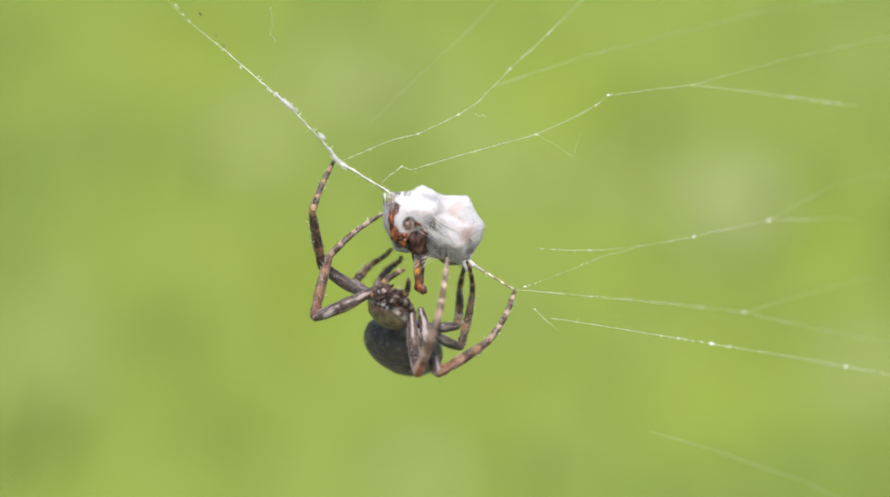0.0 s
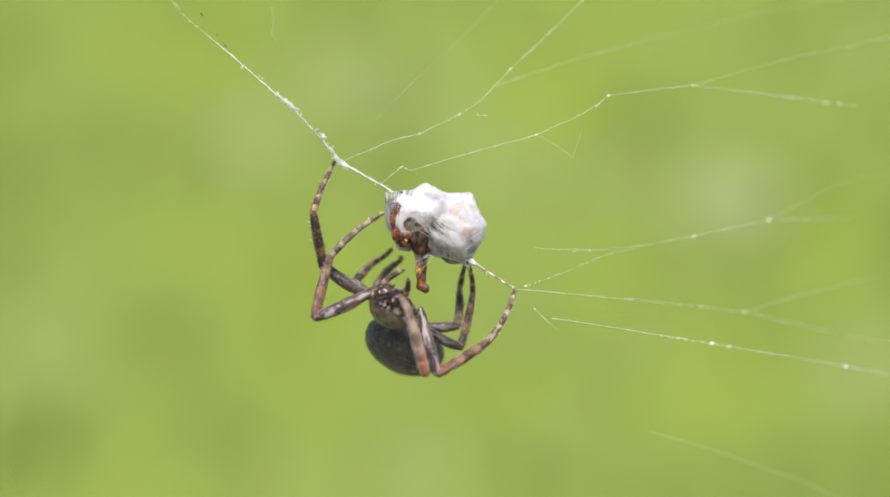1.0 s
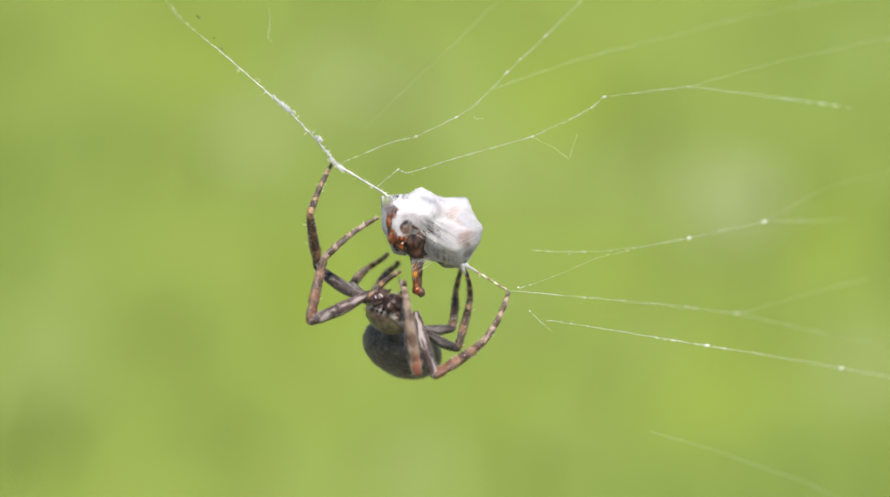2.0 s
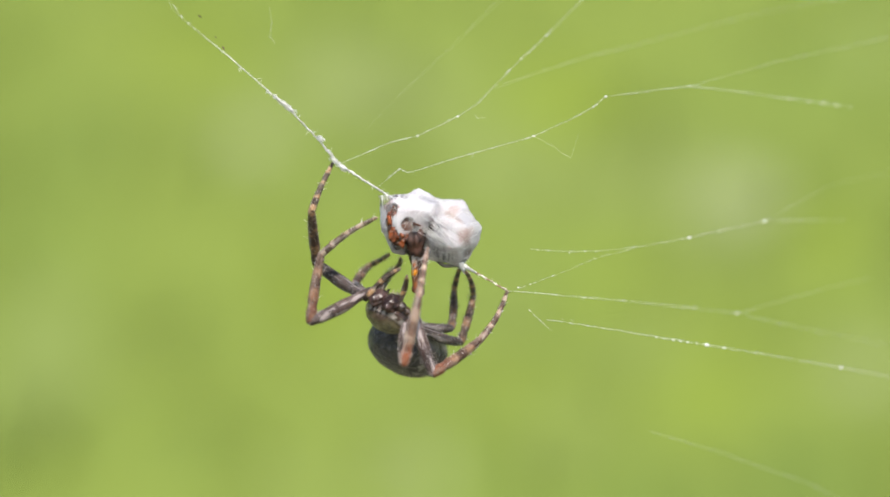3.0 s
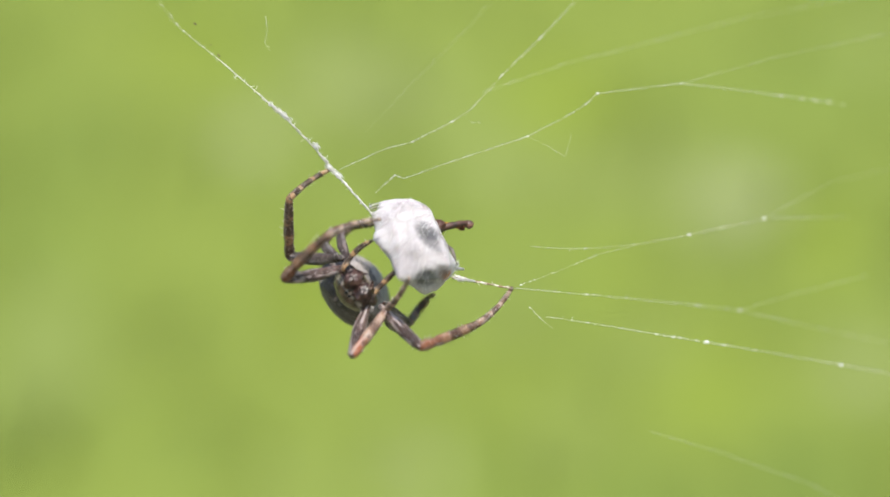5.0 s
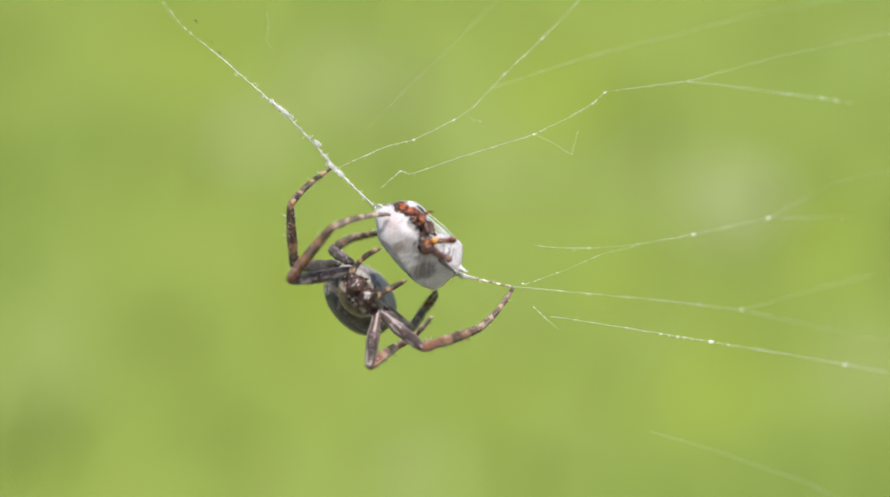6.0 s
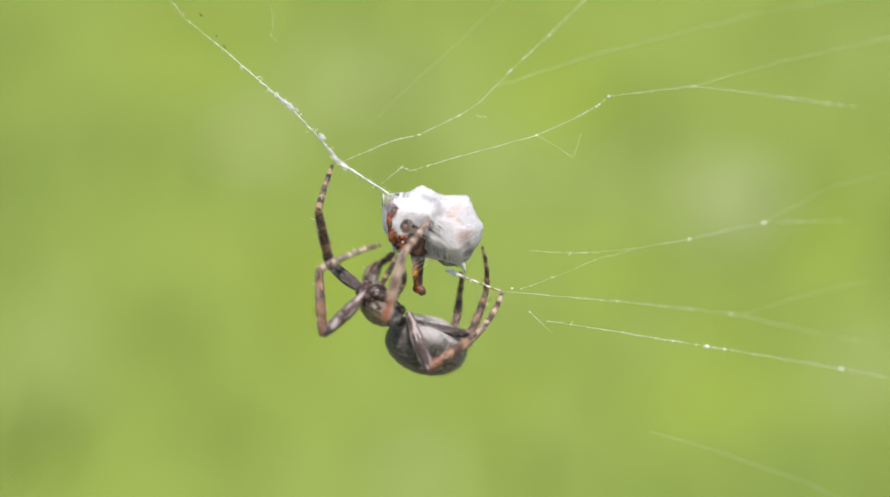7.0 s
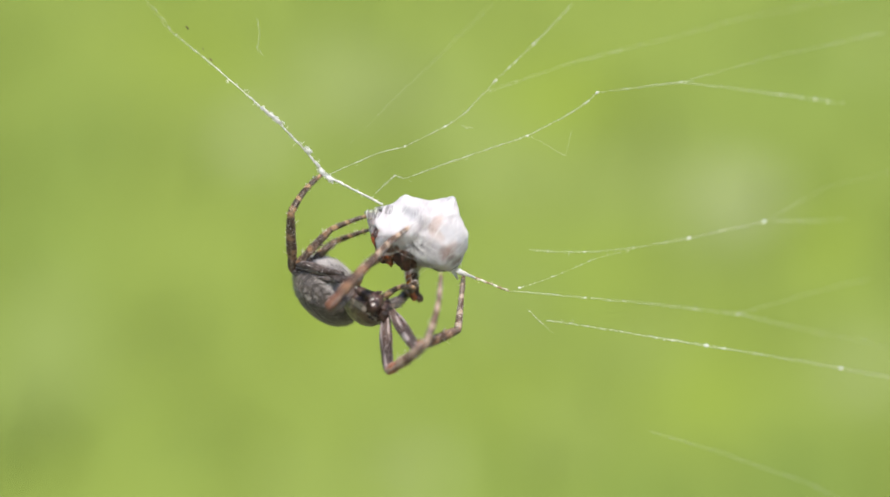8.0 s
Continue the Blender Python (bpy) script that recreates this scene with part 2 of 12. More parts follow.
def make_wrap():
    """A veil of silk sheets and strands, dense above, thin over the insect's face."""
    n = Nodes("silk_wrapping", 0.6)
    q = n.place()

    def strands(turn, fine, seed):
        mp = n.node("ShaderNodeMapping", Vector=q)
        mp.inputs["Location"].default_value = (seed, 0, 0)
        mp.inputs["Rotation"].default_value = turn
        mp.inputs["Scale"].default_value = (fine, fine * 0.1, fine * 0.1)
        return n.node("ShaderNodeTexNoise", Vector=mp.outputs[0], Scale=1.0, Detail=3.0, Roughness=0.6).outputs["Fac"]
    one, two, three = strands((0.3, radians(38), 0.2), 4200, 0), strands((0.1, radians(12), -0.5), 3600, 3), strands((-0.4, radians(75), 0.4), 3800, 7)
    weave = n.math("MAXIMUM", one, n.math("MAXIMUM", two, three))
    c = n.mix(n.ramp(n.grain(210, 3.0, warp=0.6), 0.46, 0.66), (0.57, 0.54, 0.558), (0.43, 0.398, 0.417))
    c = n.mix(n.math("MULTIPLY", n.ramp(n.grain(620, 3.0), 0.52, 0.68), 0.35), c, (0.50, 0.45, 0.46))
    c = n.mix(n.math("MULTIPLY", n.ramp(weave, 0.60, 0.45), 0.32), c, (0.42, 0.39, 0.40))
    ragged = n.math("MULTIPLY", n.math("SUBTRACT", n.grain(420, 3.0, warp=0.4), 0.5), 1.5)
    for a, b, roll, ra, rb, colour, share in SHOWS:
        middle, radii = seen_at(a, b, roll), (ra, rb, max(ra, rb))
        spot = n.math("ADD", n.oval(middle, [r * 1.6 for r in radii], 0.9), n.math("MULTIPLY", ragged, n.oval(middle, [r * 1.7 for r in radii], 0.6)))
        c = n.mix(n.math("MULTIPLY", n.ramp(spot, 0.05, 0.9), share), c, colour)
    cover = n.math("ADD", n.math("MULTIPLY", n.ramp(n.grain(260, 2.0), 0.28, 0.5), 0.3), 0.72)
    for a, b, roll, *radii, thin in BARE:
        middle = seen_at(a, b, roll)
        spot = n.math("ADD", n.oval(middle, [r * 1.3 for r in radii], 0.8), n.math("MULTIPLY", n.math("MULTIPLY", ragged, 0.8), n.oval(middle, [r * 1.4 for r in radii], 0.5)))
        cover = n.math("SUBTRACT", cover, n.math("MULTIPLY", n.ramp(spot, 0.0, 0.75), thin), True)
    veil = n.math("ADD", n.math("MULTIPLY", n.ramp(weave, 0.56, 0.68), 0.75), n.math("SUBTRACT", n.math("MULTIPLY", cover, 1.7), 0.5), True)
    n.relief(n.math("ADD", weave, n.math("MULTIPLY", n.grain(700, 4.0), 1.2)), 0.5, 0.00026)
    n.b.inputs["Specular IOR Level"].default_value = 0.3
    n.b.inputs["Subsurface Weight"].default_value = 1.0
    n.b.inputs["Subsurface Radius"].default_value = (0.0018, 0.0016, 0.00165)
    n.b.inputs["Subsurface Scale"].default_value = 1.0
    n.put(n.b.inputs["Alpha"], n.math("MULTIPLY", n.math("ADD", veil, 0.05, True), 0.99))
    return n.done(c)


def make_shell(name, a, b, rough=0.3, scale=900):
    """Insect cuticle in two tones."""
    n = Nodes(name, rough)
    n.relief(n.grain(scale * 2.5, 3.0), 0.3, 0.0001)
    return n.done(n.mix(n.ramp(n.grain(scale, 3.0), 0.4, 0.62), a, b))


def make_amber():
    """Head shell: orange plates, dark seams, brown stains."""
    n = Nodes("amber_shell", 0.28)
    plates = n.node("ShaderNodeTexVoronoi", Vector=n.place(), Scale=780.0)
    plates.feature = "DISTANCE_TO_EDGE"
    seam = n.ramp(plates.outputs["Distance"], 0.16, 0.02)
    c = n.mix(n.ramp(n.grain(560, 4.0, rough=0.65), 0.40, 0.60), (0.34, 0.085, 0.024), (0.10, 0.032, 0.017))
    c = n.mix(n.math("MULTIPLY", seam, 0.8), c, (0.030, 0.014, 0.010))
    c = n.mix(n.math("MULTIPLY", n.ramp(n.grain(1800, 3.0), 0.58, 0.70), 0.4), c, (0.50, 0.34, 0.24))
    n.relief(n.math("SUBTRACT", n.grain(1500, 4.0), seam), 0.9, 0.0004)
    return n.done(c)


def make_leg(name, ground, ring, light, turns, start, rough=0.48, knee=None, streaks=0.2, downy=0.1):
    """Leg cuticle along one local axis: dark ground, rings, pale down in streaks."""
    n = Nodes(name, rough)
    q = n.place()
    x = n.node("ShaderNodeSeparateXYZ", Vector=q).outputs["X"]
    wob = n.math("ADD", x, n.math("MULTIPLY", n.math("SUBTRACT", n.grain(650, 3.0), 0.5), 0.0019))
    wave = n.math("SINE", n.math("MULTIPLY", n.math("ADD", wob, start), turns))
    c = n.mix(n.math("MULTIPLY", n.ramp(wave, 0.0, 0.75), n.ramp(n.grain(500, 3.0), 0.26, 0.54)), ground, ring)
    dark = tuple(v * 0.45 for v in ground)
    c = n.mix(n.math("MULTIPLY", n.ramp(wave, -0.45, -0.9), 0.65), c, dark)
    if knee:
        c = n.mix(n.math("MULTIPLY", n.ramp(wob, 0.0036, 0.0012), 0.85), c, knee)
    c = n.mix(n.math("MULTIPLY", n.ramp(n.grain(1300, 4.0, rough=0.65), 0.50, 0.64), 0.75), c, dark)
    speck = n.ramp(n.grain(3400, 3.0, rough=0.75), 0.54, 0.68)
    c = n.mix(n.math("MULTIPLY", speck, 0.5), c, light)
    along = n.node("ShaderNodeMapping", Vector=q)
    along.inputs["Scale"].default_value = (330, 2500, 2500)
    streak = n.node("ShaderNodeTexNoise", Vector=along.outputs[0], Scale=1.0, Detail=3.0).outputs["Fac"]
    c = n.mix(n.math("MULTIPLY", n.ramp(streak, 0.50, 0.62), streaks), c, light)
    n.relief(n.grain(2000, 4.0, rough=0.7), 0.8, 0.00025)
    n.b.inputs["Specular IOR Level"].default_value = 0.22
    n.b.inputs["Subsurface Weight"].default_value = 0.12
    n.b.inputs["Subsurface Radius"].default_value = (0.0006, 0.0002, 0.0001)
    n.down(downy)
    return n.done(c)


def make_abdomen():
    n = Nodes("abdomen_skin", 0.55)
    q = n.place()
    c = n.mix(n.ramp(n.grain(420, 4.0, rough=0.65), 0.38, 0.64), (0.034, 0.026, 0.022), (0.082, 0.064, 0.055))
    cells = n.node("ShaderNodeTexVoronoi", Vector=q, Scale=1700.0).outputs["Distance"]
    c = n.mix(n.math("MULTIPLY", n.ramp(cells, 0.40, 0.12), 0.5), c, (0.15, 0.130, 0.122))
    dots = n.node("ShaderNodeTexVoronoi", Vector=q, Scale=760.0).outputs["Distance"]
    c = n.mix(n.math("MULTIPLY", n.ramp(dots, 0.30, 0.16), 0.65), c, (0.27, 0.24, 0.222))
    c = n.mix(n.math("MULTIPLY", n.ramp(n.grain(300, 3.0), 0.50, 0.60), 0.75), c, (0.026, 0.021, 0.020))
    parts = n.node("ShaderNodeSeparateXYZ", Vector=q)
    # a leaf mark with a scalloped dark rim along the back, crossed by dark folds, and a pale belly
    side = n.math("ABSOLUTE", parts.outputs["X"])
    lobes = n.math("SINE", n.math("MULTIPLY", parts.outputs["Y"], 4600.0))
    wavy = n.math("ADD", side, n.math("MULTIPLY", lobes, 0.00032))
    back = n.ramp(parts.outputs["Z"], 0.0002, 0.0012)
    rim = n.math("MULTIPLY", n.math("MULTIPLY", n.ramp(wavy, 0.0018, 0.0022), n.ramp(wavy, 0.0031, 0.0026)), back)
    c = n.mix(n.math("MULTIPLY", rim, 0.7), c, (0.024, 0.021, 0.021))
    pale = n.math("MULTIPLY", n.math("MULTIPLY", n.ramp(wavy, 0.0030, 0.0033), n.ramp(wavy, 0.0039, 0.0035)), back)
    c = n.mix(n.math("MULTIPLY", pale, n.ramp(n.grain(900, 2.0), 0.42, 0.58)), c, (0.34, 0.31, 0.29))
    folds = n.math("MULTIPLY", n.ramp(n.math("SINE", n.math("MULTIPLY", n.math("ADD", parts.outputs["Y"], n.math("MULTIPLY", side, 0.5)), 9200.0)), 0.35, 0.9), n.ramp(side, 0.0012, 0.0030))
    c = n.mix(n.math("MULTIPLY", n.ramp(n.grain(240, 3.0), 0.50, 0.60), 0.35), c, (0.15, 0.128, 0.116))
    c = n.mix(n.math("MULTIPLY", folds, 0.4), c, (0.026, 0.022, 0.022))
    c = n.mix(n.math("MULTIPLY", n.ramp(parts.outputs["Z"], -0.0005, -0.0019), 0.75), c, (0.44, 0.41, 0.40))
    c = n.mix(n.math("MULTIPLY", n.ramp(n.grain(360, 4.0, rough=0.65), 0.52, 0.62), 0.7), c, (0.05, 0.042, 0.04))
    n.relief(n.math("ADD", n.grain(1800, 4.0), n.math("SUBTRACT", cells, n.math("MULTIPLY", folds, 0.6))), 0.7, 0.0002)
    n.down(0.18)
    return n.done(c)


def make_carapace():
    n = Nodes("carapace_skin", 0.36)
    q = n.place()
    parts = n.node("ShaderNodeSeparateXYZ", Vector=q)
    c = n.mix(n.ramp(n.grain(900, 4.0), 0.38, 0.64), (0.024, 0.013, 0.010), (0.075, 0.042, 0.030))
    back = n.math("MULTIPLY", n.ramp(parts.outputs["Z"], 0.0005, 0.0013), n.ramp(parts.outputs["Y"], 0.0020, 0.0008))
    tan = n.mix(n.ramp(n.grain(1300, 3.0), 0.4, 0.62), (0.19, 0.155, 0.085), (0.085, 0.063, 0.036))
    c = n.mix(n.math("MULTIPLY", back, 0.9), c, tan)
    band = n.math("MULTIPLY", n.ramp(parts.outputs["Z"], 0.0002, 0.00045), n.ramp(parts.outputs["Z"], 0.0010, 0.0007))
    c = n.mix(n.math("MULTIPLY", n.math("MULTIPLY", band, n.ramp(parts.outputs["Y"], -0.0012, 0.0004)), n.ramp(n.grain(1300, 3.0), 0.36, 0.50)), c, (0.34, 0.30, 0.27))
    down = n.math("MULTIPLY", n.ramp(n.grain(2400, 3.0), 0.54, 0.70), 0.12)
    c = n.mix(down, c, (0.5, 0.45, 0.42))
    n.relief(n.grain(2200, 4.0), 0.6, 0.0002)
    n.down(0.05)
    return n.done(c)


MEADOW, BLADE, SILK, BROWN_SILK, WRAP, BODY = make_meadow(), make_blade(), make_silk(), make_brown_silk(), make_wrap(), make_body()
ABDOMEN, CARAPACE = make_abdomen(), make_carapace()
FANG = make_shell("jaw_shell", (0.018, 0.009, 0.007), (0.070, 0.036, 0.030), 0.28, 1300)
EYE_BLACK = make_shell("eye_lens", (0.006, 0.005, 0.005), (0.012, 0.01, 0.01), 0.06)
AMBER = make_amber()
AMBER_LEG = make_shell("amber_leg_shell", (0.42, 0.125, 0.018), (0.13, 0.045, 0.018), 0.28, 600)
YELLOW = make_shell("yellow_shell", (0.72, 0.31, 0.025), (0.45, 0.16, 0.02), 0.25)
UMBER = make_shell("umber_shell", (0.026, 0.014, 0.011), (0.085, 0.036, 0.024), 0.5)
RUST = make_shell("rust_shell", (0.20, 0.10, 0.075), (0.09, 0.045, 0.035), 0.45)
GREY_SHELL = make_shell("grey_shell", (0.07, 0.058, 0.05), (0.2, 0.17, 0.15), 0.35)
# leg skins in sunlit and shaded versions, the light put into their tones
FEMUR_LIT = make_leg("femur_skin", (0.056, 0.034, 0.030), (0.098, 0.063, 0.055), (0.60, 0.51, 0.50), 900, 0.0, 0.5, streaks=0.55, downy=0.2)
FEMUR_SHADED = make_leg("shaded_femur_skin", (0.038, 0.027, 0.024), (0.066, 0.048, 0.043), (0.42, 0.37, 0.36), 900, 0.0, 0.5, streaks=0.34, downy=0.16)
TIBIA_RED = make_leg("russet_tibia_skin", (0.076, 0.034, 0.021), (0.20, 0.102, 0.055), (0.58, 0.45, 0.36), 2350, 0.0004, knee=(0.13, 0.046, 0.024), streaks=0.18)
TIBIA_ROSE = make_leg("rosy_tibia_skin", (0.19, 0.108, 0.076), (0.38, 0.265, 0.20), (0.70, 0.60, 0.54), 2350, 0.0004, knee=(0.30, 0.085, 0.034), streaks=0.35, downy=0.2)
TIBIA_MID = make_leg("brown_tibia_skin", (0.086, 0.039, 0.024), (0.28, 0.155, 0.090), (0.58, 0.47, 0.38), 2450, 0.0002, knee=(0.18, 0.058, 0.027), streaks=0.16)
TIBIA_SHADED = make_leg("banded_tibia_skin", (0.060, 0.033, 0.023), (0.24, 0.132, 0.066), (0.50, 0.40, 0.30), 2500, 0.0008, streaks=0.12)
FOOT_LIT = make_leg("lit_foot_skin", (0.135, 0.078, 0.053), (0.44, 0.32, 0.24), (0.70, 0.62, 0.56), 3500, 0.0)
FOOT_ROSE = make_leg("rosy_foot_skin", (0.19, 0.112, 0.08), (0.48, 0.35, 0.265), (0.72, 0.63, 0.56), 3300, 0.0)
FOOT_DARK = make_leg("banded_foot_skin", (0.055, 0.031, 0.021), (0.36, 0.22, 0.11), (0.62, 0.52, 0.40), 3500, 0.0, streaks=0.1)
BROWN_HAIR = make_shell("brown_hair", (0.34, 0.27, 0.23), (0.12, 0.085, 0.065), 0.5)
HAIR = make_shell("pale_hair", (0.62, 0.57, 0.55), (0.34, 0.29, 0.26), 0.5)


# ---- mesh helpers ----
def part(name, bm, material, parent=None, label="", smooth=True):
    me = bpy.data.meshes.new(name)
    bm.to_mesh(me)
    bm.free()
    for m in material if isinstance(material, (list, tuple)) else (material,):
        me.materials.append(m)
    me.polygons.foreach_set("use_smooth", [smooth] * len(me.polygons))
    ob = new(name, me)
    ob.parent = parent
    return tagged(ob, label)


def tube(bm, pts, radii, sides=10, slot=0):
    """A closed tube through the points."""
    pts = [Vector(p) for p in pts]
    rings = []
    side = None
    for i, p in enumerate(pts):
        d = (pts[min(i + 1, len(pts) - 1)] - pts[max(i - 1, 0)]).normalized()
        if side is None:
            side = d.orthogonal().normalized()
        side = (side - d * side.dot(d)).normalized()
        up = d.cross(side)
        rings.append([bm.verts.new(p + (side * math.cos(a) + up * math.sin(a)) * radii[i])
                      for a in (2 * math.pi * k / sides for k in range(sides))])
    faces = []
    for a, b in zip(rings, rings[1:]):
        for k in range(sides):
            faces.append(bm.faces.new((a[k], a[(k + 1) % sides], b[(k + 1) % sides], b[k])))
    faces.append(bm.faces.new(rings[0][::-1]))
    faces.append(bm.faces.new(rings[-1]))
    for f in faces:
        f.material_index = slot


def spike(bm, base, tip, r, slot=0):
    """A bristle: a thin three-sided cone."""
    d = tip - base
    s = d.orthogonal().normalized() * r
    u = d.normalized().cross(s)
    ring = [bm.verts.new(base + s * math.cos(a) + u * math.sin(a)) for a in (0, 2.094, 4.189)]
    top = bm.verts.new(tip)
    for k in range(3):
        bm.faces.new((ring[k], ring[(k + 1) % 3], top)).material_index = slot


def lump(bm, centre, size, shape=None, subdivisions=4, slot=0, turn=None):
    """A rounded body; shape(d) scales its radius along each unit direction."""
    made = bmesh.ops.create_icosphere(bm, subdivisions=subdivisions, radius=1.0)["verts"]
    for v in made:
        d = v.co.normalized()
        k = shape(d) if shape else 1.0
        q = Vector((d.x * size[0], d.y * size[1], d.z * size[2])) * k
        if turn:
            q = turn @ q
        v.co = Vector(centre) + q
    for f in {f for v in made for f in v.link_faces}:
        f.material_index = slot


# ---- ground ----
def build_ground():
    xs = [-900, -200, -50, -15, -6, -3, *[i * 0.125 for i in range(-16, 17)], 3, 6, 15, 50, 200, 900]
    ys = [-900, -200, -50, -10, -3, -1, 0, 0.5, 0.9, *[1.1 + 0.1 * i for i in range(38)], 6, 10, 30, 100, 900]
    bm = bmesh.new()
    vs = [[bm.verts.new((x, y, bank_height(x, y))) for x in xs] for y in ys]
    for j in range(len(ys) - 1):
        for i in range(len(xs) - 1):
            bm.faces.new((vs[j][i], vs[j][i + 1], vs[j + 1][i + 1], vs[j + 1][i]))
    ob = part("ground", bm, MEADOW)
    tagged(ob, "sunlit green meadow rising to a grassy bank", "ground", "", "structure")


def build_grass():
    """Bent blades of grass, thick on the bank, thin around."""
    rng = random.Random(4)
    verts, faces = [], []
    for i in range(15000):
        x, y = rng.uniform(-3.5, 3.5), rng.uniform(-1.5, 4.6)
        if x * x + (y + 0.1) ** 2 < 0.25:
            continue
        z = bank_height(x, y) - 0.01
        h, w, a = rng.uniform(0.03, 0.09), rng.uniform(0.003, 0.007), rng.uniform(0, 6.28)
        lean = rng.uniform(0.5, 1.2) * h
        cx, sx, b = math.cos(a), math.sin(a), len(verts)
        for k, f in ((0, 1.0), (0.55, 0.8), (0.85, 0.45)):
            off = lean * k * k
            px, py, pz = x + cx * off, y + sx * off, z + h * k
            verts += [(px - sx * w * f, py + cx * w * f, pz), (px + sx * w * f, py - cx * w * f, pz)]
        verts.append((x + cx * lean, y + sx * lean, z + h * 0.97))
        faces += [(b, b + 1, b + 3, b + 2), (b + 2, b + 3, b + 5, b + 4), (b + 4, b + 5, b + 6)]
    me = bpy.data.meshes.new("grass")
    me.from_pydata(verts, [], faces)
    me.materials.append(BLADE)
    tagged(new("grass", me), "dense bright green meadow grass on the bank", "grass", "", "stuff")


# ---- web ----
def at(px, py, d=0.0):
    """World place of a point of the web: right and down in units of PX from the middle axis, d behind the web's plane."""
    s = PX * (DIST + d * PX) / DIST
    return Vector(((px - 784) * s, d * PX, EYE - (py - 438) * s))


thread = {}
LEAN = 1.8


def build_thread(key, pts, r, label, beads=(), fuzz=0, material=None, seed=1, strands=1, thin=None, glints=0):
    """One silk thread from its first point on: fine kinks, droplets of glue, white lumps standing for glints, and loose
    ends. thin: its thickness at shares of its length, in terms of r.
    """
    rng = random.Random(seed)
    material = material or SILK
    near = pts[0][2]
    thin = thin or ((0, 1), (1, 1))

    def web(p):
        """The web leans away from the lens towards its far side."""
        return at(p[0], p[1], near + (p[2] - near) * LEAN)
    pts = [web(p) for p in pts]
    o = pts[0]
    bm = bmesh.new()
    total = sum((b - a).length for a, b in zip(pts, pts[1:]))
    for s in range(strands):
        line, radii, run = [], [], 0.0
        sway = [rng.uniform(-1, 1) for _ in range(6)]
        for a, b in zip(pts, pts[1:]):
            n = max(2, int((b - a).length / (9 * PX)))
            for k in range(n):
                f = (run + (b - a).length * k / n) / total
                j = 0.55 * PX
                p = a.lerp(b, k / n) - o + Vector((rng.uniform(-j, j), rng.uniform(-j, j), rng.uniform(-j, j)))
                if strands > 1:
                    off = 1.6 * PX * math.sin(9 * f + sway[0] * 3) * sway[1] + max(0.0, f - 0.45) * 15 * PX * (s - 1)
                    p += Vector((off, off * sway[3], -off * 0.7))
                line.append(p)
                radii.append(r * float(np.interp(f, *zip(*thin))) * rng.uniform(0.6, 1.4))
            run += (b - a).length
        line.append(pts[-1] - o)
        radii.append(r * thin[-1][1] * 0.8)
        tube(bm, line, radii, 5)
    # small white lumps put in for the glints of the twisted strand
    for k in range(glints):
        i = rng.randrange(1, len(line))
        g = line[i - 1].lerp(line[i], rng.random())
        lump(bm, g, [v * PX * rng.uniform(0.6, 1.5) for v in (1.5, 0.62, 0.62)], None, 1)
    for k in range(fuzz):
        i = rng.randrange(1, max(2, int(len(line) * 0.62)))
        p = line[i]
        q = p + Vector((rng.uniform(-1, 1), rng.uniform(-0.6, 0.6), rng.uniform(-1, 1))) * 9 * PX
        m = p.lerp(q, 0.5) + Vector((rng.uniform(-1, 1), 0, rng.uniform(-1, 1))) * 3 * PX
        tube(bm, [p, m, q], [r * 0.55, r * 0.45, r * 0.25], 3)
    ob = part("silk_thread", bm, material)
    tagged(ob, label, "silk thread", "threads of the web")
    ob.location = o
    for p, size in beads:
        bead = bmesh.new()
        lump(bead, web(p) - o, (size * PX * 1.1, size * PX * 0.75, size * PX * 0.75), lambda d: 1 + 0.25 * noise.noise(d * 2.0), 2)
        part("droplet", bead, SILK, ob)
    thread[key] = ob
    return ob


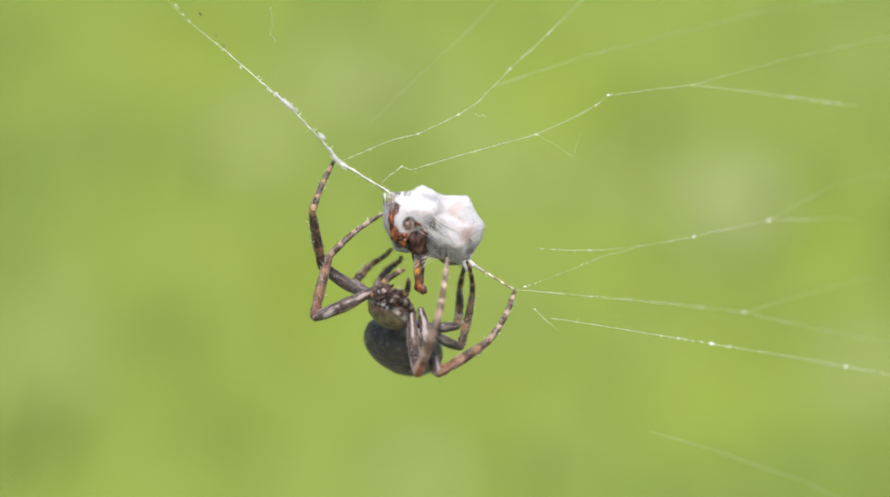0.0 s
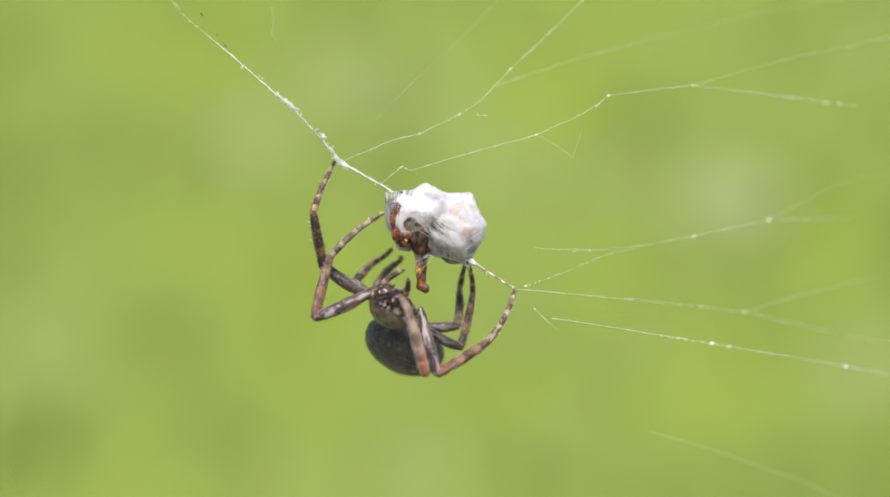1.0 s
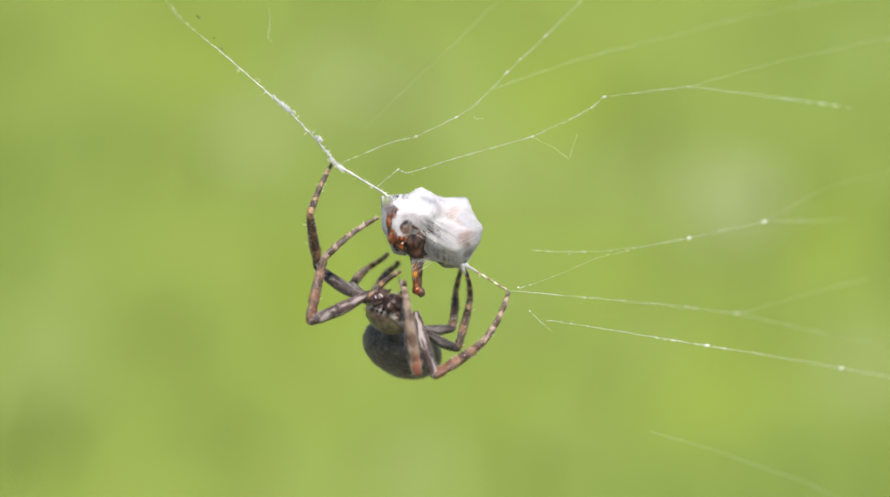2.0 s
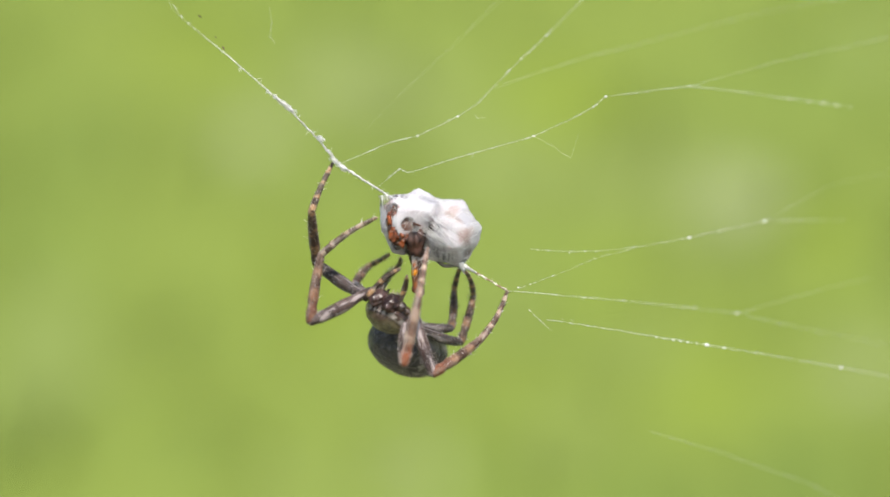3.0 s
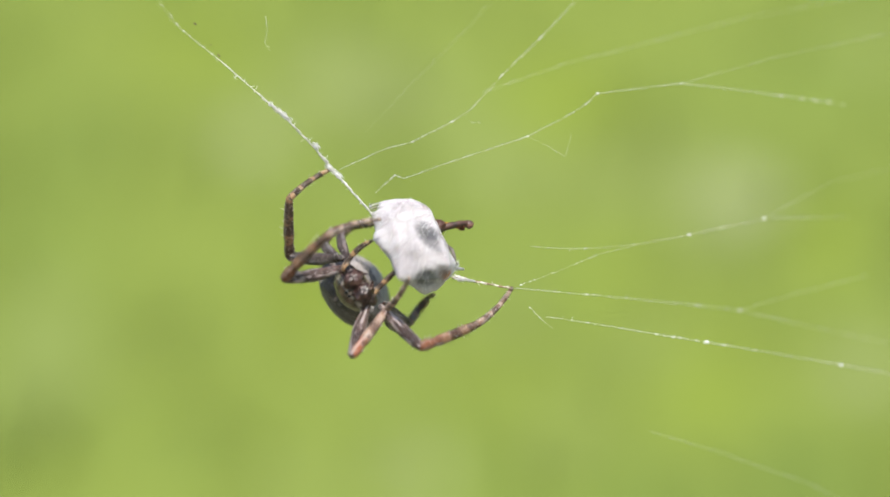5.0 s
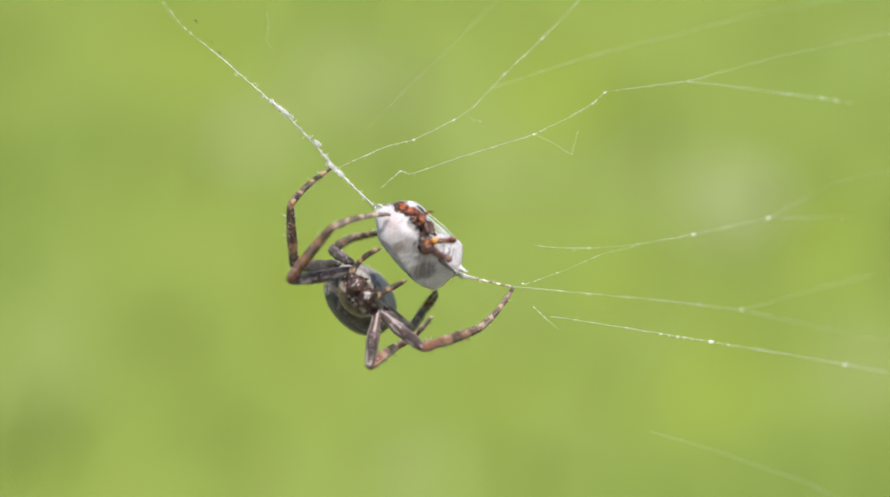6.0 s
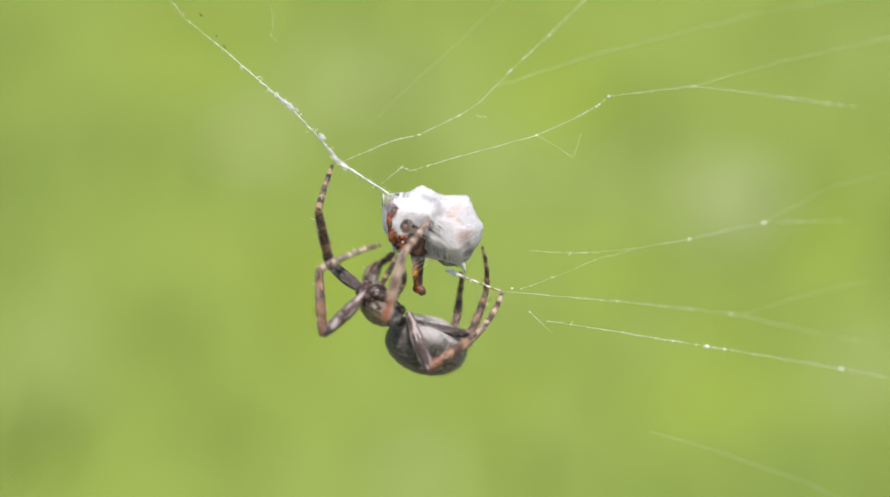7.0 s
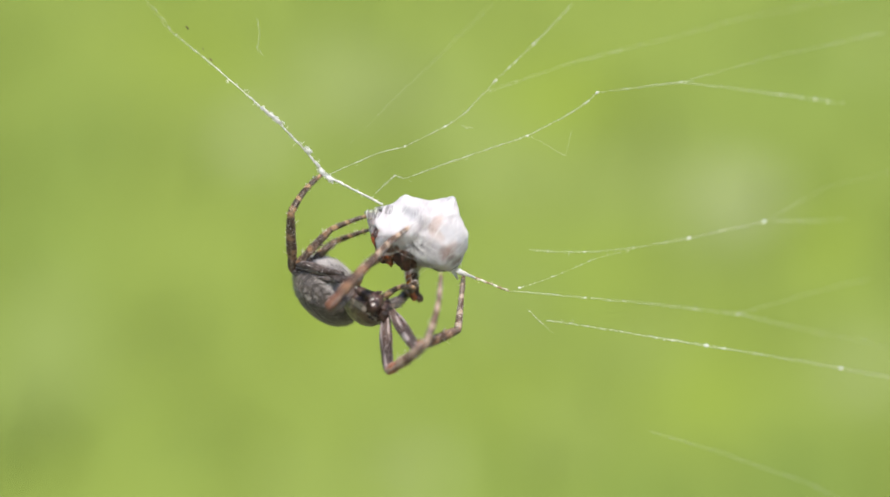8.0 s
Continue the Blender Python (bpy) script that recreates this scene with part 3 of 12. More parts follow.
def build_web():
    T1, T2 = 0.28 * PX, 0.23 * PX
    main = build_thread("main_left", [(598, 286, 0), (560, 240, 2), (512, 190, 5), (485, 166, 8), (400, 92, 22), (320, 28, 44), (275, -30, 70)],
                        1.0 * PX, "thick bundle of white silk holding the spider", fuzz=44, seed=2, strands=3, thin=((0, 1.6), (0.12, 1.05), (0.3, 1.0), (0.38, 0.5), (0.6, 0.28), (0.7, 0.1), (1, 0.03)), glints=60)
    # knots and loops of loose silk on the bundle
    rng = random.Random(31)
    for (x, y), (a, b), s in (((592, 281), (13, 5), 3), ((604, 291), (11, 4.5), 4), ((513, 189), (11, 4.5), 5), ((492, 172), (12, 4), 6), ((566, 241), (6, 4.5), 7), ((503, 180), (10, 4.5), 8), ((580, 264), (7, 3), 9)):
        bm = bmesh.new()
        turn, middle = Matrix.Rotation(radians(42), 3, "Y"), at(x, y, 0) - main.location
        lump(bm, middle, (a * 0.62 * PX, b * 0.5 * PX, b * 0.5 * PX), lambda d, s=s: 1 + 0.7 * noise.noise(d * 2.6 + Vector((s, 0, 0))), 3, turn=turn)
        for k in range(30):
            w, u, size = rng.uniform(0, 6.28), rng.uniform(-1, 1) * a, rng.uniform(0.5, 1.0) * b
            side = Vector((0, math.cos(w), math.sin(w)))
            loop = [Vector((u + size * 0.8 * math.cos(q), 0, 0)) + side * (size * 0.55 + size * 0.75 * math.sin(q)) for q in (k2 * rng.uniform(0.7, 1.0) for k2 in range(6))]
            tube(bm, [middle + turn @ (p * PX) for p in loop], [rng.uniform(0.3, 0.55) * PX] * 6, 3)
        part("silk_tuft", bm, SILK, main, "fluffy knot of white silk")
    build_thread("upper", [(598, 286, 0), (630, 272, 2), (690, 247, 8), (737, 236, 14), (808, 202, 26), (845, 178, 34), (898, 122, 48), (965, 60, 68), (1035, -10, 90)],
                 T2, "kinked white silk thread running up from the knot", [((737, 236, 14), 2.4), ((808, 202, 26), 2.2), ((898, 122, 48), 2.4), ((965, 60, 68), 2)], 6, glints=70, seed=3)
    build_thread("middle", [(672, 322, 4), (708, 293, 6), (722, 300, 6), (830, 268, 12), (945, 237, 20), (1010, 208, 25), (1050, 186, 28), (1072, 168, 30)],
                 T2, "kinked white silk thread above the wrapped prey", [((708, 293, 6), 1.8), ((945, 237, 20), 2.4), ((1050, 186, 28), 2.2), ((1072, 168, 30), 3)], 6, glints=80, seed=4)
    build_thread("middle_far", [(1072, 168, 51), (1150, 158, 70), (1220, 150, 75), (1330, 163, 105), (1420, 175, 130), (1505, 187, 150)],
                 T1, "blurred white silk thread far out in the web", [((1395, 172, 120), 2.6), ((1455, 180, 140), 2.8), ((1478, 183, 145), 2.4), ((1430, 177, 134), 2), ((1220, 150, 75), 2)], thin=((0, 1), (0.8, 1), (1, 0.4)), glints=30, seed=5)
    build_thread("fan_low", [(907, 511, 0), (930, 512, 5), (1050, 523, 40), (1160, 533, 75), (1310, 550, 115), (1450, 582, 155), (1590, 610, 190)],
                 T2 * 1.15, "long white silk thread running out from the holding knot", [((925, 505, 3), 2), ((955, 514, 12), 1.2), ((1040, 522, 40), 1.6), ((1110, 528, 58), 2), ((1235, 541, 95), 2.2), ((985, 517, 22), 1.2), ((1310, 550, 115), 3)], 3, thin=((0, 1), (0.6, 0.9), (0.85, 0.4), (1, 0.15)), glints=60, seed=6)
    build_thread("fan_bottom", [(972, 561, 0), (1045, 572, 12), (1120, 584, 28), (1254, 606, 50), (1400, 630, 80), (1490, 646, 95), (1590, 664, 120)],
                 T1 * 1.15, "lowest white silk thread with glinting droplets", [((1045, 572, 12), 1.8), ((1015, 567, 7), 1.3), ((1105, 581, 25), 1.5), ((1135, 587, 30), 1.3), ((1180, 595, 37), 1.6), ((1220, 601, 44), 1.6), ((1340, 620, 68), 2), ((1165, 592, 34), 1.8), ((1195, 597, 40), 2.4), ((1208, 599, 42), 1.8), ((1236, 603, 47), 1.8), ((1254, 606, 50), 4), ((1285, 611, 56), 2.4), ((1490, 646, 95), 3.8)], 2, glints=70, seed=7)
    build_thread("fan_side", [(942, 437, 25), (1000, 441, 35), (1055, 441, 45), (1140, 432, 60), (1223, 417, 80), (1355, 388, 120), (1505, 385, 190)],
                 T2 * 0.85, "faint silk thread beside the wrapped prey", [((1223, 417, 80), 3.6), ((1355, 388, 120), 3.6), ((1040, 441, 42), 1.8), ((975, 440, 30), 1.5), ((1012, 444, 37), 1.3), ((1125, 434, 58), 1.8)], 3, thin=((0, 1), (0.55, 1), (0.75, 0.6), (1, 0.12)), glints=55, seed=8)
    build_thread("fan_side_low", [(926, 505, 5), (990, 482, 20), (1060, 452, 40), (1120, 437, 70)], T2 * 0.5, "thin silk thread joining two threads of the web", glints=22, seed=9)
    build_thread("spur", [(940, 543, 0), (962, 565, 0), (984, 583, -5)], T2 * 0.55, "short loose end of silk thread", glints=8, seed=10)
    build_thread("haze_top", [(870, 152, 130), (1020, 102, 160), (1180, 62, 190), (1320, 26, 220), (1580, -20, 270)], 0.2 * PX, "blurred silk thread high behind the web", seed=11)
    build_thread("haze_upper_left", [(640, 230, 60), (720, 150, 90), (800, 78, 130), (890, -10, 170)], 0.18 * PX, "blurred thin silk thread rising behind the knot", thin=((0, 0.05), (0.35, 0.5), (1, 1)), seed=12)
    build_thread("wisp", [(945, 237, 20), (980, 256, 22), (1010, 277, 24), (1024, 232, 30)], 0.12 * PX, "thin slack wisp of silk thread", seed=22)
    build_thread("scrap", [(838, 199, 32), (844, 206, 32), (850, 203, 32), (857, 206, 32)], T2, "loose scrap of silk beside a thread", seed=23)
    for x, y, d in ((395, 81, 30), (381, 62, 30), (353, 25, 60)):
        bm = bmesh.new()
        lump(bm, at(x, y, d) - main.location, ((2 if x == 381 else 4.2) * PX, 1.1 * PX, 1.2 * PX), lambda d: 1 + 0.4 * noise.noise(d * 2.0), 2, turn=Matrix.Rotation(radians(50), 3, "Y"))
        part("debris", bm, UMBER, main, "dark speck of debris")
    build_thread("fragment", [(477, -5, 80), (480, 25, 80), (476, 45, 80), (486, 58, 80)], T2 * 1.0, "loose scrap of silk thread", seed=13)
    build_thread("haze_right", [(1220, 150, 94), (1380, 105, 130), (1580, 62, 190)], 0.2 * PX, "blurred silk thread far behind the web", seed=14)
    build_thread("haze_low", [(1145, 760, 130), (1260, 795, 160), (1420, 850, 200), (1500, 890, 230)], 0.22 * PX, "blurred low silk thread behind the web", seed=15)
    build_thread("haze_mid", [(1310, 550, 205), (1420, 518, 230), (1540, 488, 260)], 0.2 * PX, "blurred silk thread branching behind the web", seed=16)
    build_thread("haze_side", [(1355, 388, 196), (1470, 325, 230), (1580, 300, 280)], 0.16 * PX, "blurred silk thread at the web's far side", seed=17)
    # the two short links that carry the parcel: built along x from the knot
    for key, length, mat, label, s in (("link_left", 112, SILK, "white silk thread from the knot to the parcel", 20),
                                       ("link_right", 106, BROWN_SILK, "soiled silk thread from the parcel to the holding knot", 21)):
        rng = random.Random(s)
        bm = bmesh.new()
        for k in range(2):
            pts = [Vector((length * PX * i / 14, rng.uniform(-1, 1) * PX, rng.uniform(-1, 1) * PX)) for i in range(15)]
            tube(bm, pts, [rng.uniform(1.0, 2.0) * PX * (1.3 if 9 < i < 13 or key == "link_left" and i < 5 else 1.0) for i in range(15)], 5)
        for k in range(14):
            p = pts[rng.randrange(1, 13)]
            tube(bm, [p, p + Vector((rng.uniform(-6, 6), rng.uniform(-4, 4), rng.uniform(-7, 7))) * PX], [0.7 * PX, 0.3 * PX], 3)
        ob = part("silk_thread", bm, mat)
        if key == "link_right":
            bm = bmesh.new()
            for k in range(26):
                w, far = rng.uniform(0, 6.28), rng.uniform(1.5, 6)
                side = Vector((0, math.cos(w), math.sin(w)))
                a, b = Vector((rng.uniform(50, 74), 0, 0)) + side * 0.8, Vector((rng.uniform(94, 104), 0, 0)) + side * far
                tube(bm, [a * PX, (a.lerp(b, 0.55) - side * far * 0.25) * PX, b * PX], [0.6 * PX, 0.95 * PX, 0.7 * PX], 4)
            part("frayed_end", bm, SILK, ob, "frayed white strands where the thread meets the parcel")
        thread[key] = tagged(ob, label, "silk thread", "threads of the web")


# ---- the wrapped prey ----
def build_prey():
    prey = new("wrapped_prey")
    tagged(prey, "captured insect wrapped in white silk, amber head showing", "prey")
    bm = bmesh.new()
    made = bmesh.ops.create_icosphere(bm, subdivisions=5, radius=1.0)["verts"]
    for v in made:
        d = v.co.normalized()
        v.co = d * parcel_reach(d) * PX
    part("silk_wrapping", bm, WRAP, prey, "crumpled sheets of white silk")
    bm = bmesh.new()
    thin = seen_at(58, -40, 0).normalized()
    lump(bm, (0, 0, 0), (1, 1, 1), lambda d: min(parcel_reach(d), 76 if d.dot(AXIS) > -0.7 else 66) * (0.88 - 0.4 * math.exp(-9 * (1 - d.dot(thin)))) * PX * (1 + 0.06 * noise.noise(d * 4.0)), 5)
    part("insect_body", bm, BODY, prey, "pale insect body with dark chest under the silk")
    # loose strands wound round it
    rng = random.Random(7)
    bm = bmesh.new()
    for i in range(150):
        n = (AXIS + Vector((rng.gauss(0, 0.5), rng.gauss(0, 0.5), rng.gauss(0, 0.5)))).normalized()
        a = n.orthogonal().normalized()
        b = n.cross(a)
        start, span, slide = rng.uniform(0, 6.28), rng.uniform(0.6, 2.4), rng.uniform(-0.75, 0.75)
        pts = []
        for k in range(14):
            w = start + span * k / 13
            d = (a * math.cos(w) + b * math.sin(w) + n * slide).normalized()
            pts.append(d * (parcel_reach(d) + 0.3 + 0.7 * math.sin(math.pi * k / 13)) * PX)
        tube(bm, pts, [rng.uniform(0.18, 0.34) * PX] * 14, 3)
    # strands strained across the cleft, and from the bare legs to the parcel
    for i in range(40):
        u = rng.uniform(-34, 46)
        p = on_parcel(-4 + u * 0.5 + rng.gauss(0, 6), 10 + u * 0.5, -34)
        q = on_parcel(44 + u * 0.2 + rng.gauss(0, 8), -30 + u * 0.5, -40)
        m = p.lerp(q, 0.5) + Vector((0, -rng.uniform(0, 5), 0)) * PX
        tube(bm, [p, m, q], [rng.uniform(0.25, 0.6) * PX] * 3, 3)
    for i in range(34):
        f = rng.random()
        if i % 2:
            p, q = Vector((20, 4, -44)).lerp(Vector((66, 2, -64)), f) + Vector((0, 0, -18 * math.sin(math.pi * f))), on_parcel(10 + 62 * f, -46, rng.uniform(-8, 12)) / PX
        else:
            p, q = Vector((-34, -22, -50)).lerp(Vector((-28, -30, -104)), f * 0.8), on_parcel(-40 + 60 * rng.random(), -52, -8) / PX
        tube(bm, [p * PX, (p.lerp(q, 0.5) + Vector((rng.uniform(-3, 3), 0, rng.uniform(-3, 3)))) * PX, q * PX], [rng.uniform(0.2, 0.38) * PX] * 3, 3)
    # the sheet drawn out into a cord where the parcel hangs on its thread
    for k in range(26):
        w = rng.uniform(0, 6.28)
        side = ACROSS * math.cos(w) + FRONT * math.sin(w)
        far = rng.uniform(92, 99)
        pts = [AXIS * a + (FRONT * 0.25 - ACROSS * 0.7) * (a - 60) + side * r for a, r in ((60, 19), (72, 11), (82, 5.5), (89, 3), (far, 1.2))]
        tube(bm, [p * PX for p in pts], [rng.uniform(0.5, 1.0) * PX] * 5, 4)
    tagged(part("silk_winding", bm, SILK, prey, "fine strands of silk wound round the parcel"), kind="stuff")
    # the insect's bare parts
    def knob(bm, where, radii, seed, rough=0.22, turn=0.0):
        a, b, roll, sink = where
        lump(bm, seen_at(a, b, roll, sink) * PX, [r * PX for r in radii],
             lambda d: 1 + rough * noise.noise(d * 2.0 + Vector((seed, 0, 0))) + 0.4 * rough * noise.noise(d * 6.0 + Vector((0, seed, 0))), 4, turn=Matrix.Rotation(radians(turn), 3, "Y"))
    bm = bmesh.new()
    for where, radii, seed, rough, turn in (((-60, -37, 0, 14), (18, 13, 31), 1, 0.4, 4), ((-43, -52, 0, 12), (14, 12, 22), 2, 0.45, -8), ((-66, -23, 0, 14), (13, 11, 20), 3, 0.5, 10)):
        knob(bm, where, radii, seed, rough, turn)
    head = part("head", bm, AMBER, prey, "amber insect head with dark seams")
    bm = bmesh.new()
    tube(bm, [in_parcel(*p) for p in ((-30, -16, 30), (-25, -15, 42), (-19, -13, 52), (-12, -12, 57))], [v * PX for v in (4, 3.2, 2.2, 0.8)], 8)
    part("mandible", bm, AMBER, head, "pointed orange mouthpart")
    bm = bmesh.new()
    for where, radii, seed, turn in (((-16, -38, 0, 14), (16, 14, 34), 7, 4), ((6, -54, 0, 12), (17, 15, 26), 8, 4), ((6, 0, 0, 13), (15, 11, 13), 10, 0), ((16, -64, 0, 8), (12, 12, 16), 15, 0)):
        knob(bm, where, radii, seed, 0.3, turn)
    part("thorax", bm, UMBER, prey, "dark brown insect thorax")
    legs = ((((14, -62, 10), (20, -70, 13), (27, -79, 14), (37, -91, 12), (47, -101, 11)), (4.6, 5.4, 5.8, 5, 4.6), AMBER_LEG, AMBER, 2),
            (((18, -52, 4), (26, -66, 3), (36, -80, 3), (47, -94, 5), (56, -99, 8)), (6, 6.8, 6.4, 5.6, 5), UMBER, RUST, 0),
            (((30, -30, 0), (42, -36, -3), (60, -37, -4), (70, -30, -4), (80, -20, -4)), (4.2, 4.2, 3.6, 3.2, 2.6), GREY_SHELL, GREY_SHELL, 0))
    for places, radii, mat, end, spot in legs:
        bm = bmesh.new()
        pts = [in_parcel(*p) for p in places]
        fine, thick = [], []
        for k in range(len(pts) - 1):
            for f in range(4):
                fine.append(pts[k].lerp(pts[k + 1], f / 4))
                thick.append((radii[k] + (radii[k + 1] - radii[k]) * f / 4) * PX * (0.84 if f == 0 and k else 1.0))
        tube(bm, fine + [pts[-1]], thick + [radii[-1] * PX], 10)
        leg_part = part("insect_leg", bm, mat, prey, "bare segmented insect leg")
        bm = bmesh.new()
        lump(bm, pts[-1], (radii[-1] * 1.5 * PX, radii[-1] * 1.3 * PX, radii[-1] * 1.6 * PX), lambda d: 1 + 0.3 * noise.noise(d * 3.0), 3)
        part("foot", bm, end, leg_part)
        if spot:
            swinging = leg_part
            bm = bmesh.new()
            tube(bm, [fine[k] for k in range(6, 11)], [thick[k] + v * PX for k, v in zip(range(6, 11), (-1.0, 0.4, 0.6, 0.4, -1.0))], 10)
            part("spot", bm, YELLOW, leg_part, "yellow band on the leg")
    bm = bmesh.new()
    knob(bm, (68, 20, 0, 9), (10, 7, 13), 12, 0.3, 20)
    part("joint", bm, RUST, prey, "brown joint showing through the silk")
    return prey, swinging


# ---- the spider: +y is ahead, +z its back ----
LENGTHS = {"A": (100, 118, 106), "B": (106, 122, 122), "C": (72, 84, 94), "D": (70, 78, 84),
           "F": (104, 116, 122), "G": (104, 120, 108), "H": (80, 84, 84), "I": (90, 94, 100)}
leg, tibia, metatarsus, palp = {}, {}, {}, {}


def limb(length, profile, bow, hairs, seed, long_hair=9, before=0.0):
    """A leg segment along +x: (place, radius) profile in PX, a slight bow, bristles."""
    rng = random.Random(seed)
    bm = bmesh.new()
    n = 22
    pts, radii = [], []
    for i in range(n + 1):
        f = i / n
        x = -before + (length + before) * f
        k = 0
        while k < len(profile) - 2 and f > profile[k + 1][0]:
            k += 1
        (f0, r0), (f1, r1) = profile[k], profile[k + 1]
        u = min(1.0, max(0.0, (f - f0) / (f1 - f0)))
        r = r0 + (r1 - r0) * u * u * (3 - 2 * u)
        pts.append(Vector((x, 0, bow * math.sin(math.pi * max(0.0, x / length)))) * PX)
        radii.append(r * PX * (1 + 0.05 * noise.noise(Vector((x * 0.09, seed, 0)))))
    first, last = pts[0], pts[-1]
    pts = [first - Vector((radii[0] * 0.7, 0, 0)), first - Vector((radii[0] * 0.4, 0, 0))] + pts
    radii = [radii[0] * 0.3, radii[0] * 0.75] + radii
    pts += [last + Vector((radii[-1] * 0.45, 0, 0)), last + Vector((radii[-1] * 0.8, 0, 0))]
    radii += [radii[-1] * 0.75, radii[-1] * 0.25]
    tube(bm, pts, radii, 14)
    for k in range(hairs):
        i = rng.randrange(3, len(pts) - 3)
        a = rng.uniform(0, 6.283)
        out = Vector((0, math.cos(a), math.sin(a)))
        base = pts[i] + out * radii[i] * 0.95 + Vector((rng.uniform(-2, 2) * PX, 0, 0))
        long = k % 6 == 0
        size = (rng.uniform(0.6, 1.0) if long else rng.uniform(0.25, 0.5)) * long_hair * PX
        spike(bm, base, base + out * size * (0.8 if long else 0.6) + Vector((size * 0.7, 0, 0)), (rng.uniform(0.45, 0.75) if long else 0.32) * PX, 2 if k % 12 == 0 or k % 3 == 1 else 1)
    return bm


def build_leg(key, spider, seed):
    a, b, c = LENGTHS[key]
    k = 0.92 if key in "ABFG" else 0.74
    # near legs take the sunlit tones, the far ones the darker shaded tones
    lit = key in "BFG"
    femur_skin, tibia_skin, foot_skin = (FEMUR_LIT if lit else FEMUR_SHADED), (TIBIA_MID if key == "G" else TIBIA_ROSE if key == "F" else TIBIA_RED if lit else TIBIA_SHADED), (FOOT_ROSE if key == "F" else FOOT_LIT if lit else FOOT_DARK)
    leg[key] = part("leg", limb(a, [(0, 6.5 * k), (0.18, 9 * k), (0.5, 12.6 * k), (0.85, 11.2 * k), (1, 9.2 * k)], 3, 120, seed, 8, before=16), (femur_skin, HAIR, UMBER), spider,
                    "grey downy leg in a sunlit tone" if lit else "grey leg in a shaded tone")
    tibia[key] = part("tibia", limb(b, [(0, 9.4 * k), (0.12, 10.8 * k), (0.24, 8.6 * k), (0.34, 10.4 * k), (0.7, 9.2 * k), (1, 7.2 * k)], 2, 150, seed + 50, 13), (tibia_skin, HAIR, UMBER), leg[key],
                      "rosy shin with a red knee" if key == "F" else "russet ringed shin" if lit else "shin with tan rings in a shaded tone")
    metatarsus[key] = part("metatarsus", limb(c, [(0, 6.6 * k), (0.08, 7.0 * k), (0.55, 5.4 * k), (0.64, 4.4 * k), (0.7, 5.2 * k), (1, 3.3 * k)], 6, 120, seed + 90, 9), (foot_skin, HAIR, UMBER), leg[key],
                           "banded foot in a pale sunlit tone" if lit else "banded foot in a shaded tone")


